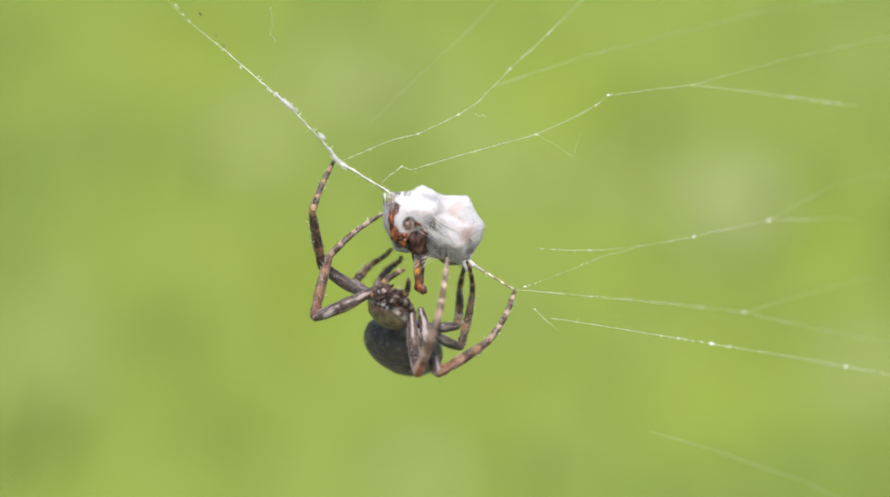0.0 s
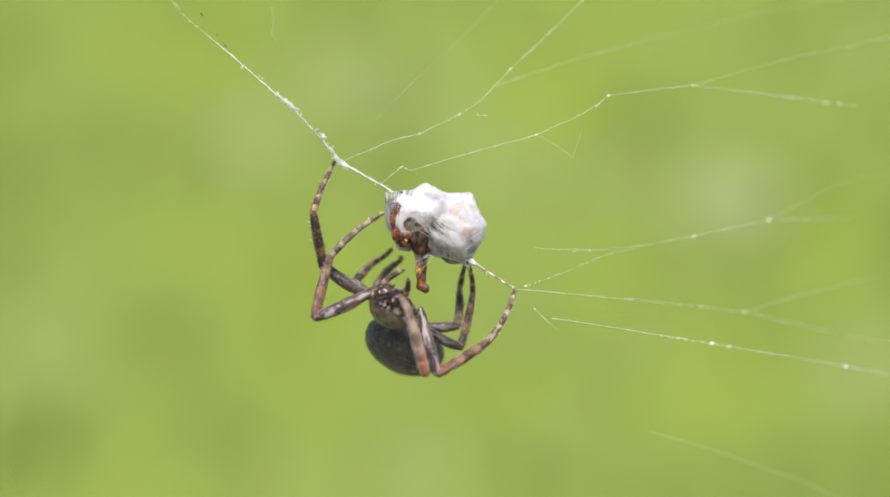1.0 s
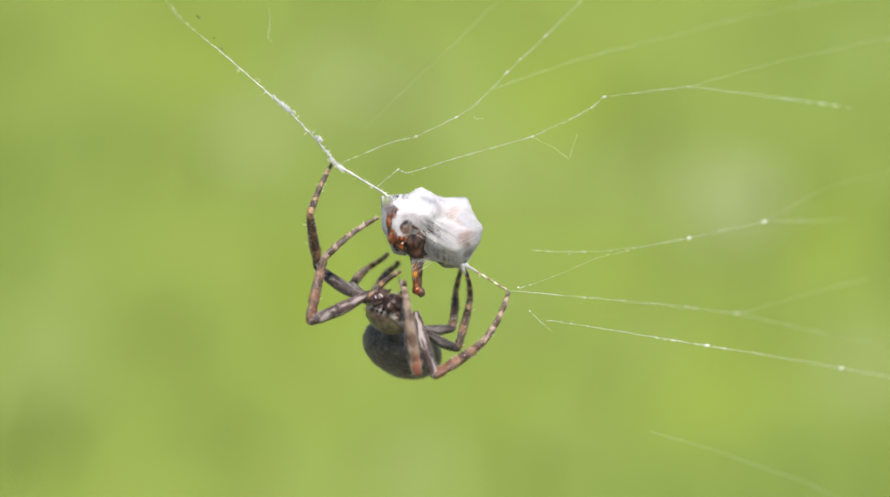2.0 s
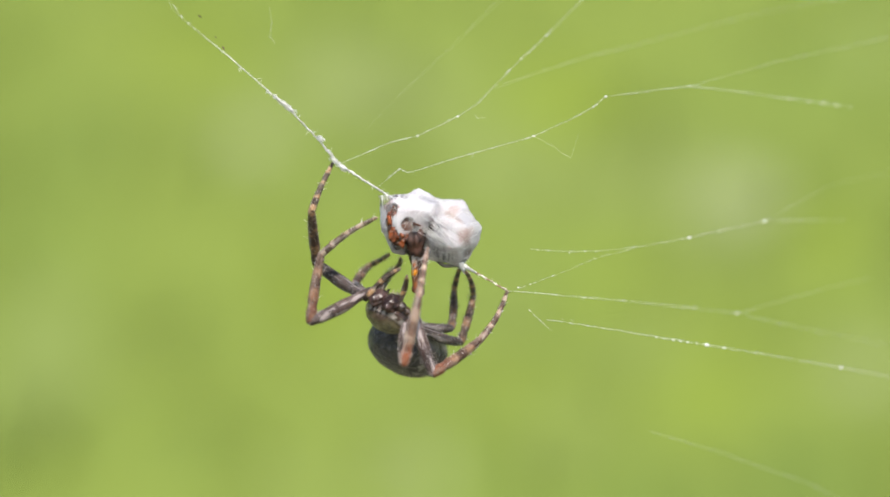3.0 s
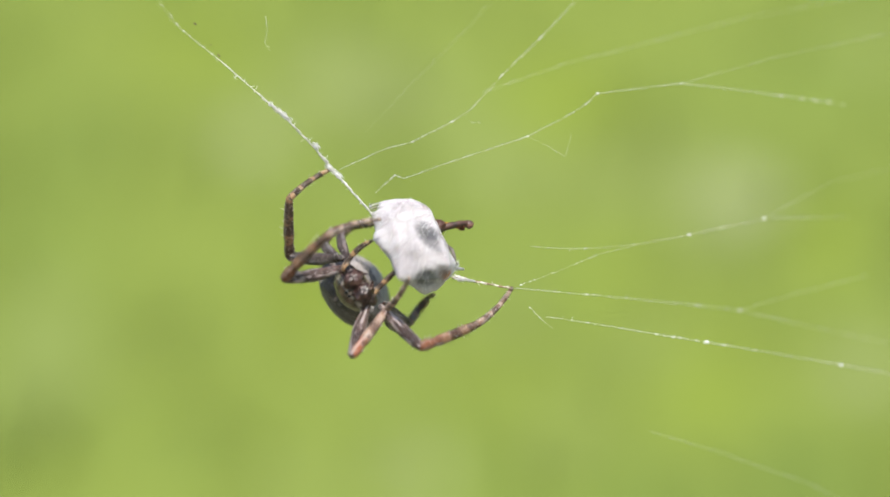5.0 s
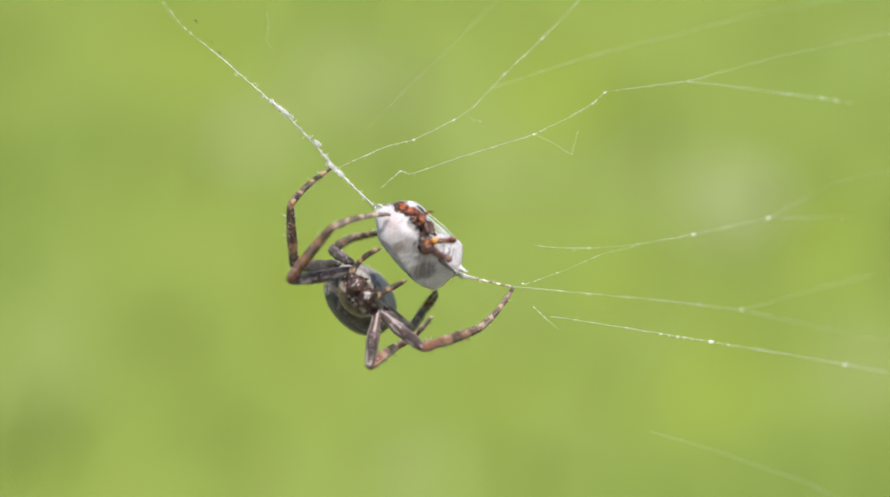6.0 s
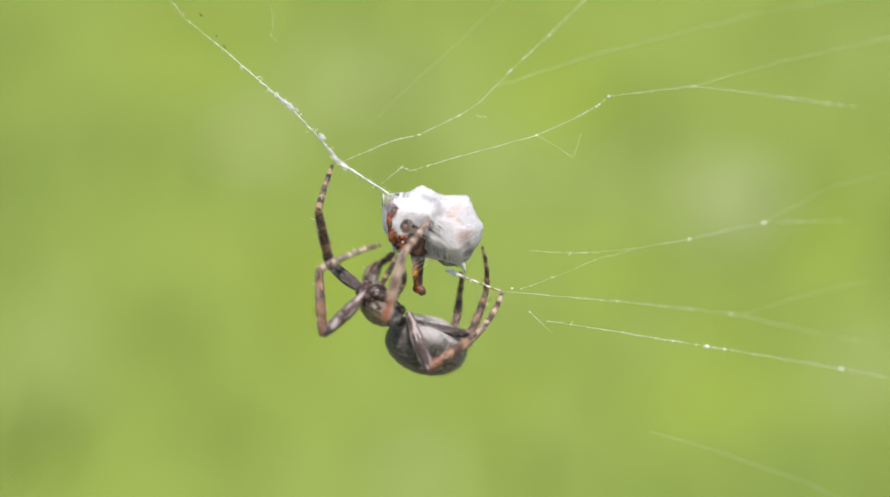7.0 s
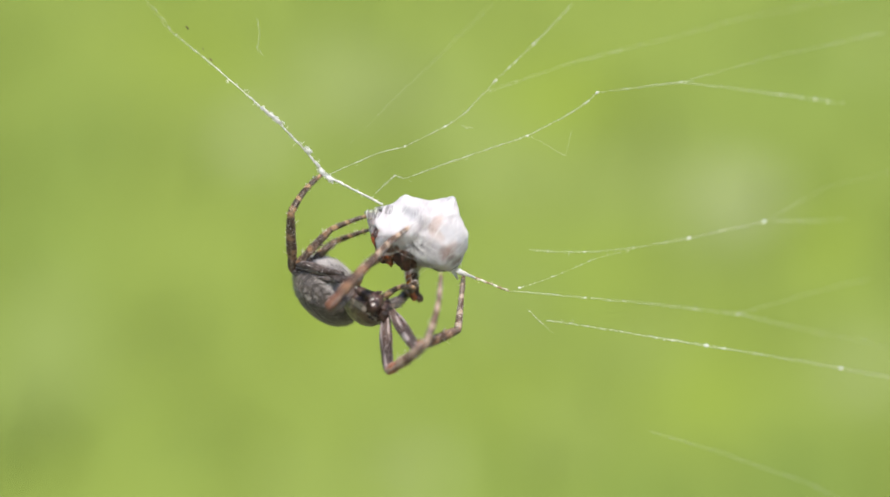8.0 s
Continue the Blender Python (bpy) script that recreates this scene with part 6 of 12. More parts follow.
    walk(leg["C"], [(0, pose(-.00238, .00018, -.0004, 35.7, 18.1, -159.1)), (0.5, pose(-.00244, .00017, -.00035, 35.8, 17.9, -158.8)),
        (0.7, pose(-.00244, .00017, -.00035, 35.8, 17.8, -158.8)), (1, pose(-.00249, .0002, -.00032, 35.7, 17.8, -159.2)),
        (1.5, pose(-.00249, .00016, -.00032, 35.4, 18.9, -160)), (1.8, pose(-.00256, .00023, -.00037, 35.9, 19.1, -158.5)),
        (2.15, pose(-.00273, .00042, -.00051, 37.2, 19.3, -154.7)), (2.5, pose(-.00288, .00061, -.00067, 38.3, 19.1, -151.1)),
        (2.8, pose(-.00294, .00068, -.00073, 38.8, 19, -149.8)), (3, pose(-.0029, .00076, -.00078, 38.5, 18.3, -150.5)),
        (3.5, pose(-.00301, .00075, -.0009, 39, 17.3, -148.9)), (3.8, pose(-.00295, .00087, -.00093, 38.5, 17.4, -150.6)),
        (4, pose(-.00273, .00123, -.00108, 36.9, 18.4, -156)), (4.1, pose(-.0027, .00094, -.00063, 38.4, 28.7, -152.1)),
        (4.2, pose(-.00335, .0015, -.00148, 41.3, 31.6, -146.4)), (4.3, pose(-.00375, .00051, -.001, 43.7, 19.4, -140.9)),
        (4.4, pose(-.00405, .00001, -.00075, 45.7, 19.8, -134.9)), (4.5, pose(-.00427, -.00109, -.00081, 48, -8, -113.5)),
        (4.6, pose(-.00459, -.00218, .00081, 48.2, -0.7, -116.7)), (4.7, pose(-.00481, -.00225, -.00043, 48.9, -12.7, -122.4)),
        (4.8, pose(-.00449, -.00194, -.00081, 50.7, -29.7, -127.3)), (4.85, pose(-.00407, -.00168, -.00054, 52.4, -35.7, -130.6)),
        (4.9, pose(-.00362, -.00145, -.00032, 54.8, -42, -134.3)), (4.95, pose(-.00401, -.00125, -.00039, 47.5, -22.1, -120.8)),
        (5, pose(-.0044, -.00101, -.00054, 46.1, -3.7, -114.5)), (5.05, pose(-.00338, -.00009, -.00027, 45.8, 6.1, -128.8)),
        (5.1, pose(-.00228, .00024, .00006, 42.7, 14.3, -146.2)), (5.2, pose(-.00268, .00032, -.00152, 50.5, 46.5, -131.4)),
        (5.4, pose(-.00305, .00013, -.00154, 54.2, 33.2, -125.6)), (5.6, pose(-.00341, -.00012, -.00155, 56.1, 20.8, -121.5)),
        (5.8, pose(-.00377, -.00043, -.00152, 57, 9, -118.2)), (6, pose(-.0041, -.00079, -.00147, 57.1, -2.4, -115.5)),
        (6.15, pose(-.00434, -.0011, -.00141, 56.9, -10.9, -113.9)), (6.3, pose(-.00455, -.00145, -.00132, 56.6, -19.5, -112.7)),
        (6.35, pose(-.00448, -.00152, -.00155, 57, -19.8, -113.7)), (6.4, pose(-.00443, -.0016, -.00179, 57.3, -20.1, -114.8)),
        (6.5, pose(-.00323, -.0012, -.0019, 58.7, 11.2, -131.8)), (6.6, pose(-.00322, -.00054, -.00159, 59.6, 18.8, -128.3)),
        (6.7, pose(-.00207, .00029, -.00086, 50.9, 19.7, -154.3)), (6.75, pose(-.00204, .00054, -.00092, 53.3, 20.6, -147.4)),
        (6.8, pose(-.00204, .00079, -.00089, 55.4, 20.4, -141.5)), (6.9, pose(-.00188, .00129, -.0013, 51.5, 7.5, -157.2)),
        (7, pose(-.00162, .00104, -.00087, 50.1, 11.8, -165.6)), (7.1, pose(-.00186, .00123, -.00112, 51.6, 15.3, -159.5)),
        (7.2, pose(-.00206, .00144, -.00093, 50.9, 20.8, -161.5)), (7.3, pose(-.00305, .00045, -.00075, 53.6, 19.3, -153.7)),
        (7.4, pose(-.00427, -.00012, -.00104, 60.7, 29, -136.5)), (7.5, pose(-.00539, -.00081, -.0008, 65.4, 7.8, -122)),
        (7.55, pose(-.00384, -.0005, -.00106, 64.3, 13, -128.2)), (7.6, pose(-.00229, -.00051, -.00144, 62.4, 19.2, -134.9)),
        (7.65, pose(-.00325, -.00038, -.00174, 64.3, 23.5, -129.6)), (7.7, pose(-.00424, -.00029, -.00199, 66.4, 29, -125)),
        (7.75, pose(-.00445, -.00058, -.0015, 68.1, 21.9, -120.9)), (7.8, pose(-.0047, -.00083, -.00106, 68.9, 14.9, -118.5)),
        (7.9, pose(-.00398, -.00213, -.00183, 67.9, -0.2, -125.9)), (7.95, pose(-.00389, -.00291, -.00146, 67.5, -8.6, -120.1)),
        (8, pose(-.00346, -.00377, -.00134, 66.6, -15.9, -116.1))])
    walk(tibia["C"], [(0, pose(.00459, 0, 0, 0, 50.5, 0)), (0.5, pose(.00459, 0, 0, -0.1, 50.5, -0.5)), (0.7, pose(.00459, 0, 0, -0.1, 50.5, -0.6)),
        (1, pose(.00459, 0, 0, 0, 50.5, -0.1)), (1.5, pose(.00459, 0, 0, 1.8, 50.6, 3.4)), (1.8, pose(.00459, 0, 0, 2.3, 48.8, 3.1)),
        (2.15, pose(.00459, 0, 0, 3.4, 44.2, 1.9)), (2.5, pose(.00459, 0, 0, 4.1, 40, 0.3)), (2.8, pose(.00459, 0, 0, 4.4, 38.5, -0.3)),
        (3, pose(.00459, 0, 0, 3.6, 38.6, -1.5)), (3.5, pose(.00459, 0, 0, 5.6, 38.6, -0.1)), (3.8, pose(.00459, 0, 0, 6.7, 35.5, 2.9)),
        (4, pose(.00459, 0, 0, 8.2, 25.6, 10.1)), (4.1, pose(.00459, 0, 0, 5, 16.7, 9.1)), (4.2, pose(.00459, 0, 0, 3.7, 14.8, 4.8)),
        (4.3, pose(.00459, 0, 0, 8, 37, 2)), (4.4, pose(.00459, 0, 0, 9.4, 39, 0.6)), (4.5, pose(.00459, 0, 0, -15.5, 52, -66.8)),
        (4.6, pose(.00459, 0, 0, 18.3, 40.4, -15.2)), (4.7, pose(.00459, 0, 0, -38.5, 64, -83)), (4.8, pose(.00459, 0, 0, -42.7, 74.8, -92.1)),
        (4.85, pose(.00459, 0, 0, -55.1, 67.5, -106.3)), (4.9, pose(.00459, 0, 0, -62.7, 59.2, -115.2)), (4.95, pose(.00459, 0, 0, 9.5, 56.1, -35.2)),
        (5, pose(.00459, 0, 0, 26.2, 29.2, -8.2)), (5.05, pose(.00459, 0, 0, 20.2, 26.6, -3.3)), (5.1, pose(.00459, 0, 0, 14.7, 24.5, 2.1)),
        (5.2, pose(.00459, 0, 0, 9.2, 0.1, 25.2)), (5.4, pose(.00459, 0, 0, 11.1, 9.6, 15)), (5.6, pose(.00459, 0, 0, 12.5, 18.4, 5.7)),
        (5.8, pose(.00459, 0, 0, 13.6, 27, -3.2)), (6, pose(.00459, 0, 0, 14.2, 35.6, -12.2)), (6.15, pose(.00459, 0, 0, 14, 42.3, -19.4)),
        (6.3, pose(.00459, 0, 0, 12.8, 49.1, -27.5)), (6.35, pose(.00459, 0, 0, 11.5, 48.6, -28.5)), (6.4, pose(.00459, 0, 0, 10.3, 48.1, -29.5)),
        (6.5, pose(.00459, 0, 0, 10.8, 39.2, 6.2)), (6.6, pose(.00459, 0, 0, 11.5, 28.1, 14.1)), (6.7, pose(.00459, 0, 0, 15.7, 17.5, 24.4)),
        (6.75, pose(.00459, 0, 0, 10.6, 13.6, 7.6)), (6.8, pose(.00459, 0, 0, 8.2, 9.2, -8.1)), (6.9, pose(.00459, 0, 0, 3.4, 15, -14.1)),
        (7, pose(.00459, 0, 0, 1.6, 15.2, -9.7)), (7.1, pose(.00459, 0, 0, 1.9, 22.9, -13.9)), (7.2, pose(.00459, 0, 0, 0, 19.9, -14.7)),
        (7.3, pose(.00459, 0, 0, -0.6, 40.1, -24.4)), (7.4, pose(.00459, 0, 0, 13, 37.7, -10)), (7.5, pose(.00459, 0, 0, -18.2, 24.5, -94.8)),
        (7.55, pose(.00459, 0, 0, 5.6, 36.7, -37.9)), (7.6, pose(.00459, 0, 0, 22.7, 32, 1.7)), (7.65, pose(.00459, 0, 0, 15.1, 29.9, -12.6)),
        (7.7, pose(.00459, 0, 0, 8.9, 24.9, -26.5)), (7.75, pose(.00459, 0, 0, 7.7, 22.8, -38.2)), (7.8, pose(.00459, 0, 0, 5.5, 21.7, -50.8)),
        (7.9, pose(.00459, 0, 0, 7.2, 42.7, -44.3)), (7.95, pose(.00459, 0, 0, -14, 36.9, -89.1)), (8, pose(.00459, 0, 0, -23.3, 21.9, -117.5))])
    walk(metatarsus["C"], [(0, pose(.008, -0, -.00413, 179.3, -0.9, -140.3)), (0.5, pose(.008, -.00003, -.00413, 179.3, -1.1, -140.3)),
        (0.7, pose(.008, -.00003, -.00413, 179.2, -1.2, -140.3)), (1, pose(.008, -.00001, -.00413, 179.1, -1, -140.3)),
        (1.5, pose(.00799, .0002, -.00414, 179.3, -1.1, -137.9)), (1.8, pose(.00811, .00019, -.00403, 180, 0.2, -139.6)),
        (2.15, pose(.00843, .00013, -.00374, -178.6, 3.5, -144.3)), (2.5, pose(.0087, .00002, -.00344, -177.7, 6.7, -149)),
        (2.8, pose(.00879, -.00002, -.00333, -177.5, 7.8, -150.7)), (3, pose(.00878, -.00011, -.00334, -178.1, 7.4, -151.5)),
        (3.5, pose(.00878, -.00001, -.00334, -177.8, 8.3, -151.7)), (3.8, pose(.00895, .00022, -.00311, -178.1, 6.8, -149.8)),
        (4, pose(.00935, .00084, -.00231, -179.3, 3.2, -143.7)), (4.1, pose(.00966, .00081, -.00154, -172.1, 16.1, -136.4)),
        (4.2, pose(.00975, .00043, -.00137, -169, 15.5, -139.7)), (4.3, pose(.00887, .00015, -.00322, -170.5, 4.2, -139.1)),
        (4.4, pose(.00876, .00004, -.00337, -167.9, 0.3, -144.7)), (4.5, pose(.00589, -.00303, -.00422, -168.7, 4.3, -161.2)),
        (4.6, pose(.00853, -.00107, -.00347, -162.8, 27.4, -137.3)), (4.7, pose(.00488, -.00233, -.00482, -171.7, 6.2, -148.9)),
        (4.8, pose(.00454, -.0014, -.00517, -176.1, 31.3, -150.3)), (4.85, pose(.00402, -.00197, -.00495, -177.5, 23.4, -150.8)),
        (4.9, pose(.00342, -.00248, -.0046, 179.9, 1.6, -153.5)), (4.95, pose(.00703, -.00172, -.00445, -171.6, 11.4, -153.6)),
        (5, pose(.00922, -.00067, -.00262, -166.5, 20.1, -152.8)), (5.05, pose(.00938, -.00027, -.0024, -171.4, 16.6, -146.1)),
        (5.1, pose(.00946, .00017, -.00222, -178, 12.8, -139.9)), (5.2, pose(.00944, .00228, -.00001, -158.9, 19.9, -132.3)),
        (5.4, pose(.00969, .00137, -.00089, -159.9, 17.8, -139)), (5.6, pose(.00965, .00051, -.00169, -160.3, 16.5, -144.6)),
        (5.8, pose(.00936, -.00027, -.00243, -160.4, 15.8, -149.5)), (6, pose(.00885, -.00092, -.00312, -160.5, 15.4, -154)),
        (6.15, pose(.00833, -.00132, -.0036, -160.5, 15.4, -157.1)), (6.3, pose(.0077, -.00162, -.00405, -160.5, 15.5, -160.1)),
        (6.35, pose(.00771, -.00169, -.00402, -160.4, 14.9, -158.3)), (6.4, pose(.00771, -.00176, -.00398, -160.4, 14.4, -156.5)),
        (6.5, pose(.00872, .00045, -.00339, -159.6, -12.1, -132.8)), (6.6, pose(.00917, .00115, -.00253, -153.5, -1, -140.2)),
        (6.7, pose(.00925, .00211, -.00162, -167.6, 10.6, -142)), (6.75, pose(.00975, .00069, -.00126, -164.9, 9.6, -148.3)),
        (6.8, pose(.00983, -.00075, -.00086, -163.2, 8.5, -153.9)), (6.9, pose(.00961, -.00126, -.00138, -172.2, 15, -163.6)),
        (7, pose(.00969, -.00087, -.00141, -173.1, 15.4, -153.4)), (7.1, pose(.00938, -.00118, -.00209, -169.8, 5.2, -153.4)),
        (7.2, pose(.00946, -.00128, -.00183, -168.7, 4.3, -146)), (7.3, pose(.00832, -.00169, -.00345, -166.5, -12.1, -139.7)),
        (7.4, pose(.00876, -.00074, -.00328, -154.8, -1.9, -134.2)), (7.5, pose(.00418, -.00486, -.00223, -152.9, 4.8, -151)),
        (7.55, pose(.00798, -.00264, -.0032, -154.6, -1.6, -137.9)), (7.6, pose(.00913, .00013, -.00284, -157.4, -6.8, -123.1)),
        (7.65, pose(.00913, -.00101, -.00267, -151.5, -5, -129.2)), (7.7, pose(.00894, -.00217, -.00226, -146.5, -1.5, -133.3)),
        (7.75, pose(.00847, -.00306, -.00207, -146.1, 1, -136.5)), (7.8, pose(.00774, -.00386, -.00198, -146.2, 3.6, -139.1)),
        (7.9, pose(.00741, -.00275, -.00363, -151.5, 15.7, -128.4)), (7.95, pose(.00466, -.00428, -.00322, -150.7, 12.5, -141.1)),
        (8, pose(.0023, -.00441, -.002, -150.3, 16.2, -149.4))])
    walk(leg["D"], [(0, pose(-.00205, .00001, -.00042, 44.7, 40.7, -133.1)), (0.5, pose(-.0021, .00001, -.00038, 44.7, 40.7, -133)),
        (0.7, pose(-.0021, .00001, -.00037, 44.7, 40.6, -133.1)), (1, pose(-.00216, .00004, -.00034, 44.5, 40.5, -133.3)),
        (1.5, pose(-.00216, .00001, -.00034, 46, 41.8, -131)), (1.8, pose(-.00218, .00005, -.0004, 47, 41.8, -129.5)),
        (2.15, pose(-.00224, .00018, -.00056, 49.6, 41.6, -125.6)), (2.5, pose(-.00229, .00031, -.00072, 52.2, 41.2, -121.7)),
        (2.8, pose(-.00231, .00035, -.00079, 53.1, 40.9, -120.4)), (3, pose(-.00228, .00042, -.00084, 51.1, 42.8, -123.4)),
        (3.5, pose(-.00238, .00042, -.00094, 52.6, 40.9, -121.1)), (3.8, pose(-.00231, .00047, -.00091, 51.2, 41.9, -123.1)),
        (4, pose(-.0021, .00063, -.00084, 47.2, 45.9, -129)), (4.1, pose(-.00231, .00068, -.00084, 49.8, 48, -125.4)),
        (4.2, pose(-.00254, .0009, -.00152, 53.2, 42.2, -120.6)), (4.3, pose(-.00281, .00018, -.00108, 39.9, 23.3, -144.6)),
        (4.4, pose(-.00375, -.00002, -.00087, 45.1, 31.4, -133.5)), (4.5, pose(-.0051, -.00103, -.00115, 51.9, 26.3, -119.4)),
        (4.6, pose(-.00478, -.00214, .00012, 54.8, -5.8, -103.8)), (4.7, pose(-.00414, -.0021, -.00025, 58.5, -23, -118.6)),
        (4.8, pose(-.00467, -.00197, -.00169, 63.5, -30.4, -129.7)), (4.85, pose(-.0041, -.00169, -.00111, 63.6, -18.5, -129.9)),
        (4.9, pose(-.00347, -.00145, -.0006, 64.8, -7.5, -135)), (4.95, pose(-.00358, -.00123, -.00106, 64.4, 1.5, -127.6)),
        (5, pose(-.00362, -.00098, -.00155, 65.1, 10.5, -121)), (5.05, pose(-.00266, -.00023, -.00072, 62.3, 18.9, -131.9)),
        (5.1, pose(-.0017, -.00016, .00012, 56.8, 26.1, -146.2)), (5.2, pose(-.00235, .00017, -.00145, 62.2, 9.9, -129.1)),
        (5.4, pose(-.00269, .00002, -.00157, 62.4, 5, -127.3)), (5.6, pose(-.00303, -.0002, -.00167, 62.5, 0.1, -125.9)),
        (5.8, pose(-.00337, -.00047, -.00175, 62.4, -4.8, -124.9)), (6, pose(-.0037, -.0008, -.0018, 62.3, -9.8, -124.2)),
        (6.15, pose(-.00393, -.0011, -.00181, 62.3, -13.5, -123.9)), (6.3, pose(-.00414, -.00142, -.00181, 62.3, -17.3, -123.8)),
        (6.35, pose(-.00409, -.0015, -.00204, 62.6, -17.6, -125.1)), (6.4, pose(-.00404, -.00159, -.00229, 63.1, -17.9, -126.4)),
        (6.5, pose(-.00394, -.00123, -.00196, 63.7, -14.7, -128.8)), (6.6, pose(-.00266, -.00062, -.0013, 62.3, -7, -121.3)),
        (6.7, pose(-.00207, .00026, -.00131, 67.2, -9.5, -154.4)), (6.75, pose(-.00193, .00047, -.00125, 67.4, 13.6, -149.1)),
        (6.8, pose(-.00185, .00066, -.0011, 68.9, 36.7, -145.7)), (6.9, pose(-.00157, .00087, -.00167, 62, 29.6, -158.2)),
        (7, pose(-.00147, .00083, -.00105, 59, 23.9, -164.8)), (7.1, pose(-.00168, .00103, -.00128, 69.1, 30.8, -143.2)),
        (7.2, pose(-.00187, .00125, -.0011, 67.1, 31.1, -146.9)), (7.3, pose(-.00256, .0004, -.00126, 68, 29.7, -145.3)),
        (7.4, pose(-.00365, -.00016, -.0012, 71.7, 29.3, -137.7)), (7.5, pose(-.00511, -.00099, -.00026, 78.1, 9.7, -118.9)),
        (7.55, pose(-.00363, -.00061, -.00065, 77.9, 15.8, -120.1)), (7.6, pose(-.00215, -.00057, -.00116, 77.5, 22.6, -121.2)),
        (7.65, pose(-.00296, -.00044, -.00155, 75.8, 27.7, -125.1)), (7.7, pose(-.0038, -.00034, -.0019, 73.1, 32.5, -130.5)),
        (7.75, pose(-.00409, -.00058, -.00152, 77.4, 25.1, -121.6)), (7.8, pose(-.00442, -.0008, -.00119, 79.6, 17.2, -115.5)),
        (7.9, pose(-.00357, -.00202, -.00171, 78.5, 1.7, -122.6)), (7.95, pose(-.00353, -.00276, -.00115, 78.6, 0, -111.9)),
        (8, pose(-.00313, -.00362, -.00082, 78.7, 1.2, -100))])
    walk(tibia["D"], [(0, pose(.00446, 0, 0, 0, 14.6, 0)), (0.5, pose(.00446, 0, 0, 0, 14.6, -0.1)), (0.7, pose(.00446, 0, 0, 0, 14.6, -0.2)),
        (1, pose(.00446, 0, 0, 0, 14.6, 0)), (1.5, pose(.00446, 0, 0, 0, 11.4, -0.1)), (1.8, pose(.00446, 0, 0, 0.3, 9.7, 0.2)),
        (2.15, pose(.00446, 0, 0, 0.6, 5.1, 1)), (2.5, pose(.00446, 0, 0, 0.7, 0.5, 1.5)), (2.8, pose(.00446, 0, 0, 0.7, -1.2, 1.6)),
        (3, pose(.00446, 0, 0, 0.6, -1.9, 7.3)), (3.5, pose(.00446, 0, 0, 0.5, -2, 7.3)), (3.8, pose(.00446, 0, 0, 0.6, -4.1, 8.9)),
        (4, pose(.00446, 0, 0, 0.9, -11.4, 13.2)), (4.1, pose(.00446, 0, 0, 0.1, -12.7, 13.6)), (4.2, pose(.00446, 0, 0, 0.6, -7.9, 5)),
        (4.3, pose(.00446, 0, 0, 4.8, 27, 9.8)), (4.4, pose(.00446, 0, 0, 5.1, 22.3, 14.5)), (4.5, pose(.00446, 0, 0, 1.8, 36.1, -3)),
        (4.6, pose(.00446, 0, 0, 1.8, 42, -35.3)), (4.7, pose(.00446, 0, 0, -18.3, 64.4, -55.6)), (4.8, pose(.00446, 0, 0, -101.7, 43.8, -146.2)),
        (4.85, pose(.00446, 0, 0, -48, 56.3, -72.2)), (4.9, pose(.00446, 0, 0, -27.9, 36.9, -33.3)), (4.95, pose(.00446, 0, 0, -16.2, 34.8, -14.1)),
        (5, pose(.00446, 0, 0, -9.3, 29.4, 2.6)), (5.05, pose(.00446, 0, 0, -14.7, 21.9, 1.9)), (5.1, pose(.00446, 0, 0, -18.5, 14.5, 1.9)),
        (5.2, pose(.00446, 0, 0, -19, 16.5, -26.6)), (5.4, pose(.00446, 0, 0, -18.2, 25, -28.6)), (5.6, pose(.00446, 0, 0, -17.5, 33.6, -31.3)),
        (5.8, pose(.00446, 0, 0, -17.4, 42.2, -35)), (6, pose(.00446, 0, 0, -18.7, 50.9, -40.5)), (6.15, pose(.00446, 0, 0, -21.5, 57.3, -46.6)),
        (6.3, pose(.00446, 0, 0, -27.4, 63.4, -56.1)), (6.35, pose(.00446, 0, 0, -29.5, 62.1, -57.6)), (6.4, pose(.00446, 0, 0, -31.5, 60.9, -58.9)),
        (6.5, pose(.00446, 0, 0, -12.7, 57.2, -33)), (6.6, pose(.00446, 0, 0, -2.5, 25.7, -19.4)), (6.7, pose(.00446, 0, 0, -25.7, 46.2, -29.8)),
        (6.75, pose(.00446, 0, 0, -20.3, 22.6, -7.4)), (6.8, pose(.00446, 0, 0, -20.9, -0.1, 11.5)), (6.9, pose(.00446, 0, 0, -18.1, 5.5, 13.1)),
        (7, pose(.00446, 0, 0, -18.4, 7.8, 0.3)), (7.1, pose(.00446, 0, 0, -17.5, -5.6, -5.9)), (7.2, pose(.00446, 0, 0, -17.7, -1.7, -6.7)),
        (7.3, pose(.00446, 0, 0, -16.8, 24, -4.2)), (7.4, pose(.00446, 0, 0, -18.6, 39.3, -11.6)), (7.5, pose(.00446, 0, 0, -17.5, 24, -41.8)),
        (7.55, pose(.00446, 0, 0, -12.5, 20.4, -22.7)), (7.6, pose(.00446, 0, 0, -8.9, 15.4, -4.4)), (7.65, pose(.00446, 0, 0, -15, 26.2, -14.7)),
        (7.7, pose(.00446, 0, 0, -27.7, 32.9, -32.1)), (7.75, pose(.00446, 0, 0, -21.3, 26.7, -33.6)), (7.8, pose(.00446, 0, 0, -16.9, 21.5, -36.9)),
        (7.9, pose(.00446, 0, 0, -21.9, 44.9, -49.6)), (7.95, pose(.00446, 0, 0, -21.4, 42.9, -61.3)), (8, pose(.00446, 0, 0, -19.5, 40.8, -72.1))])
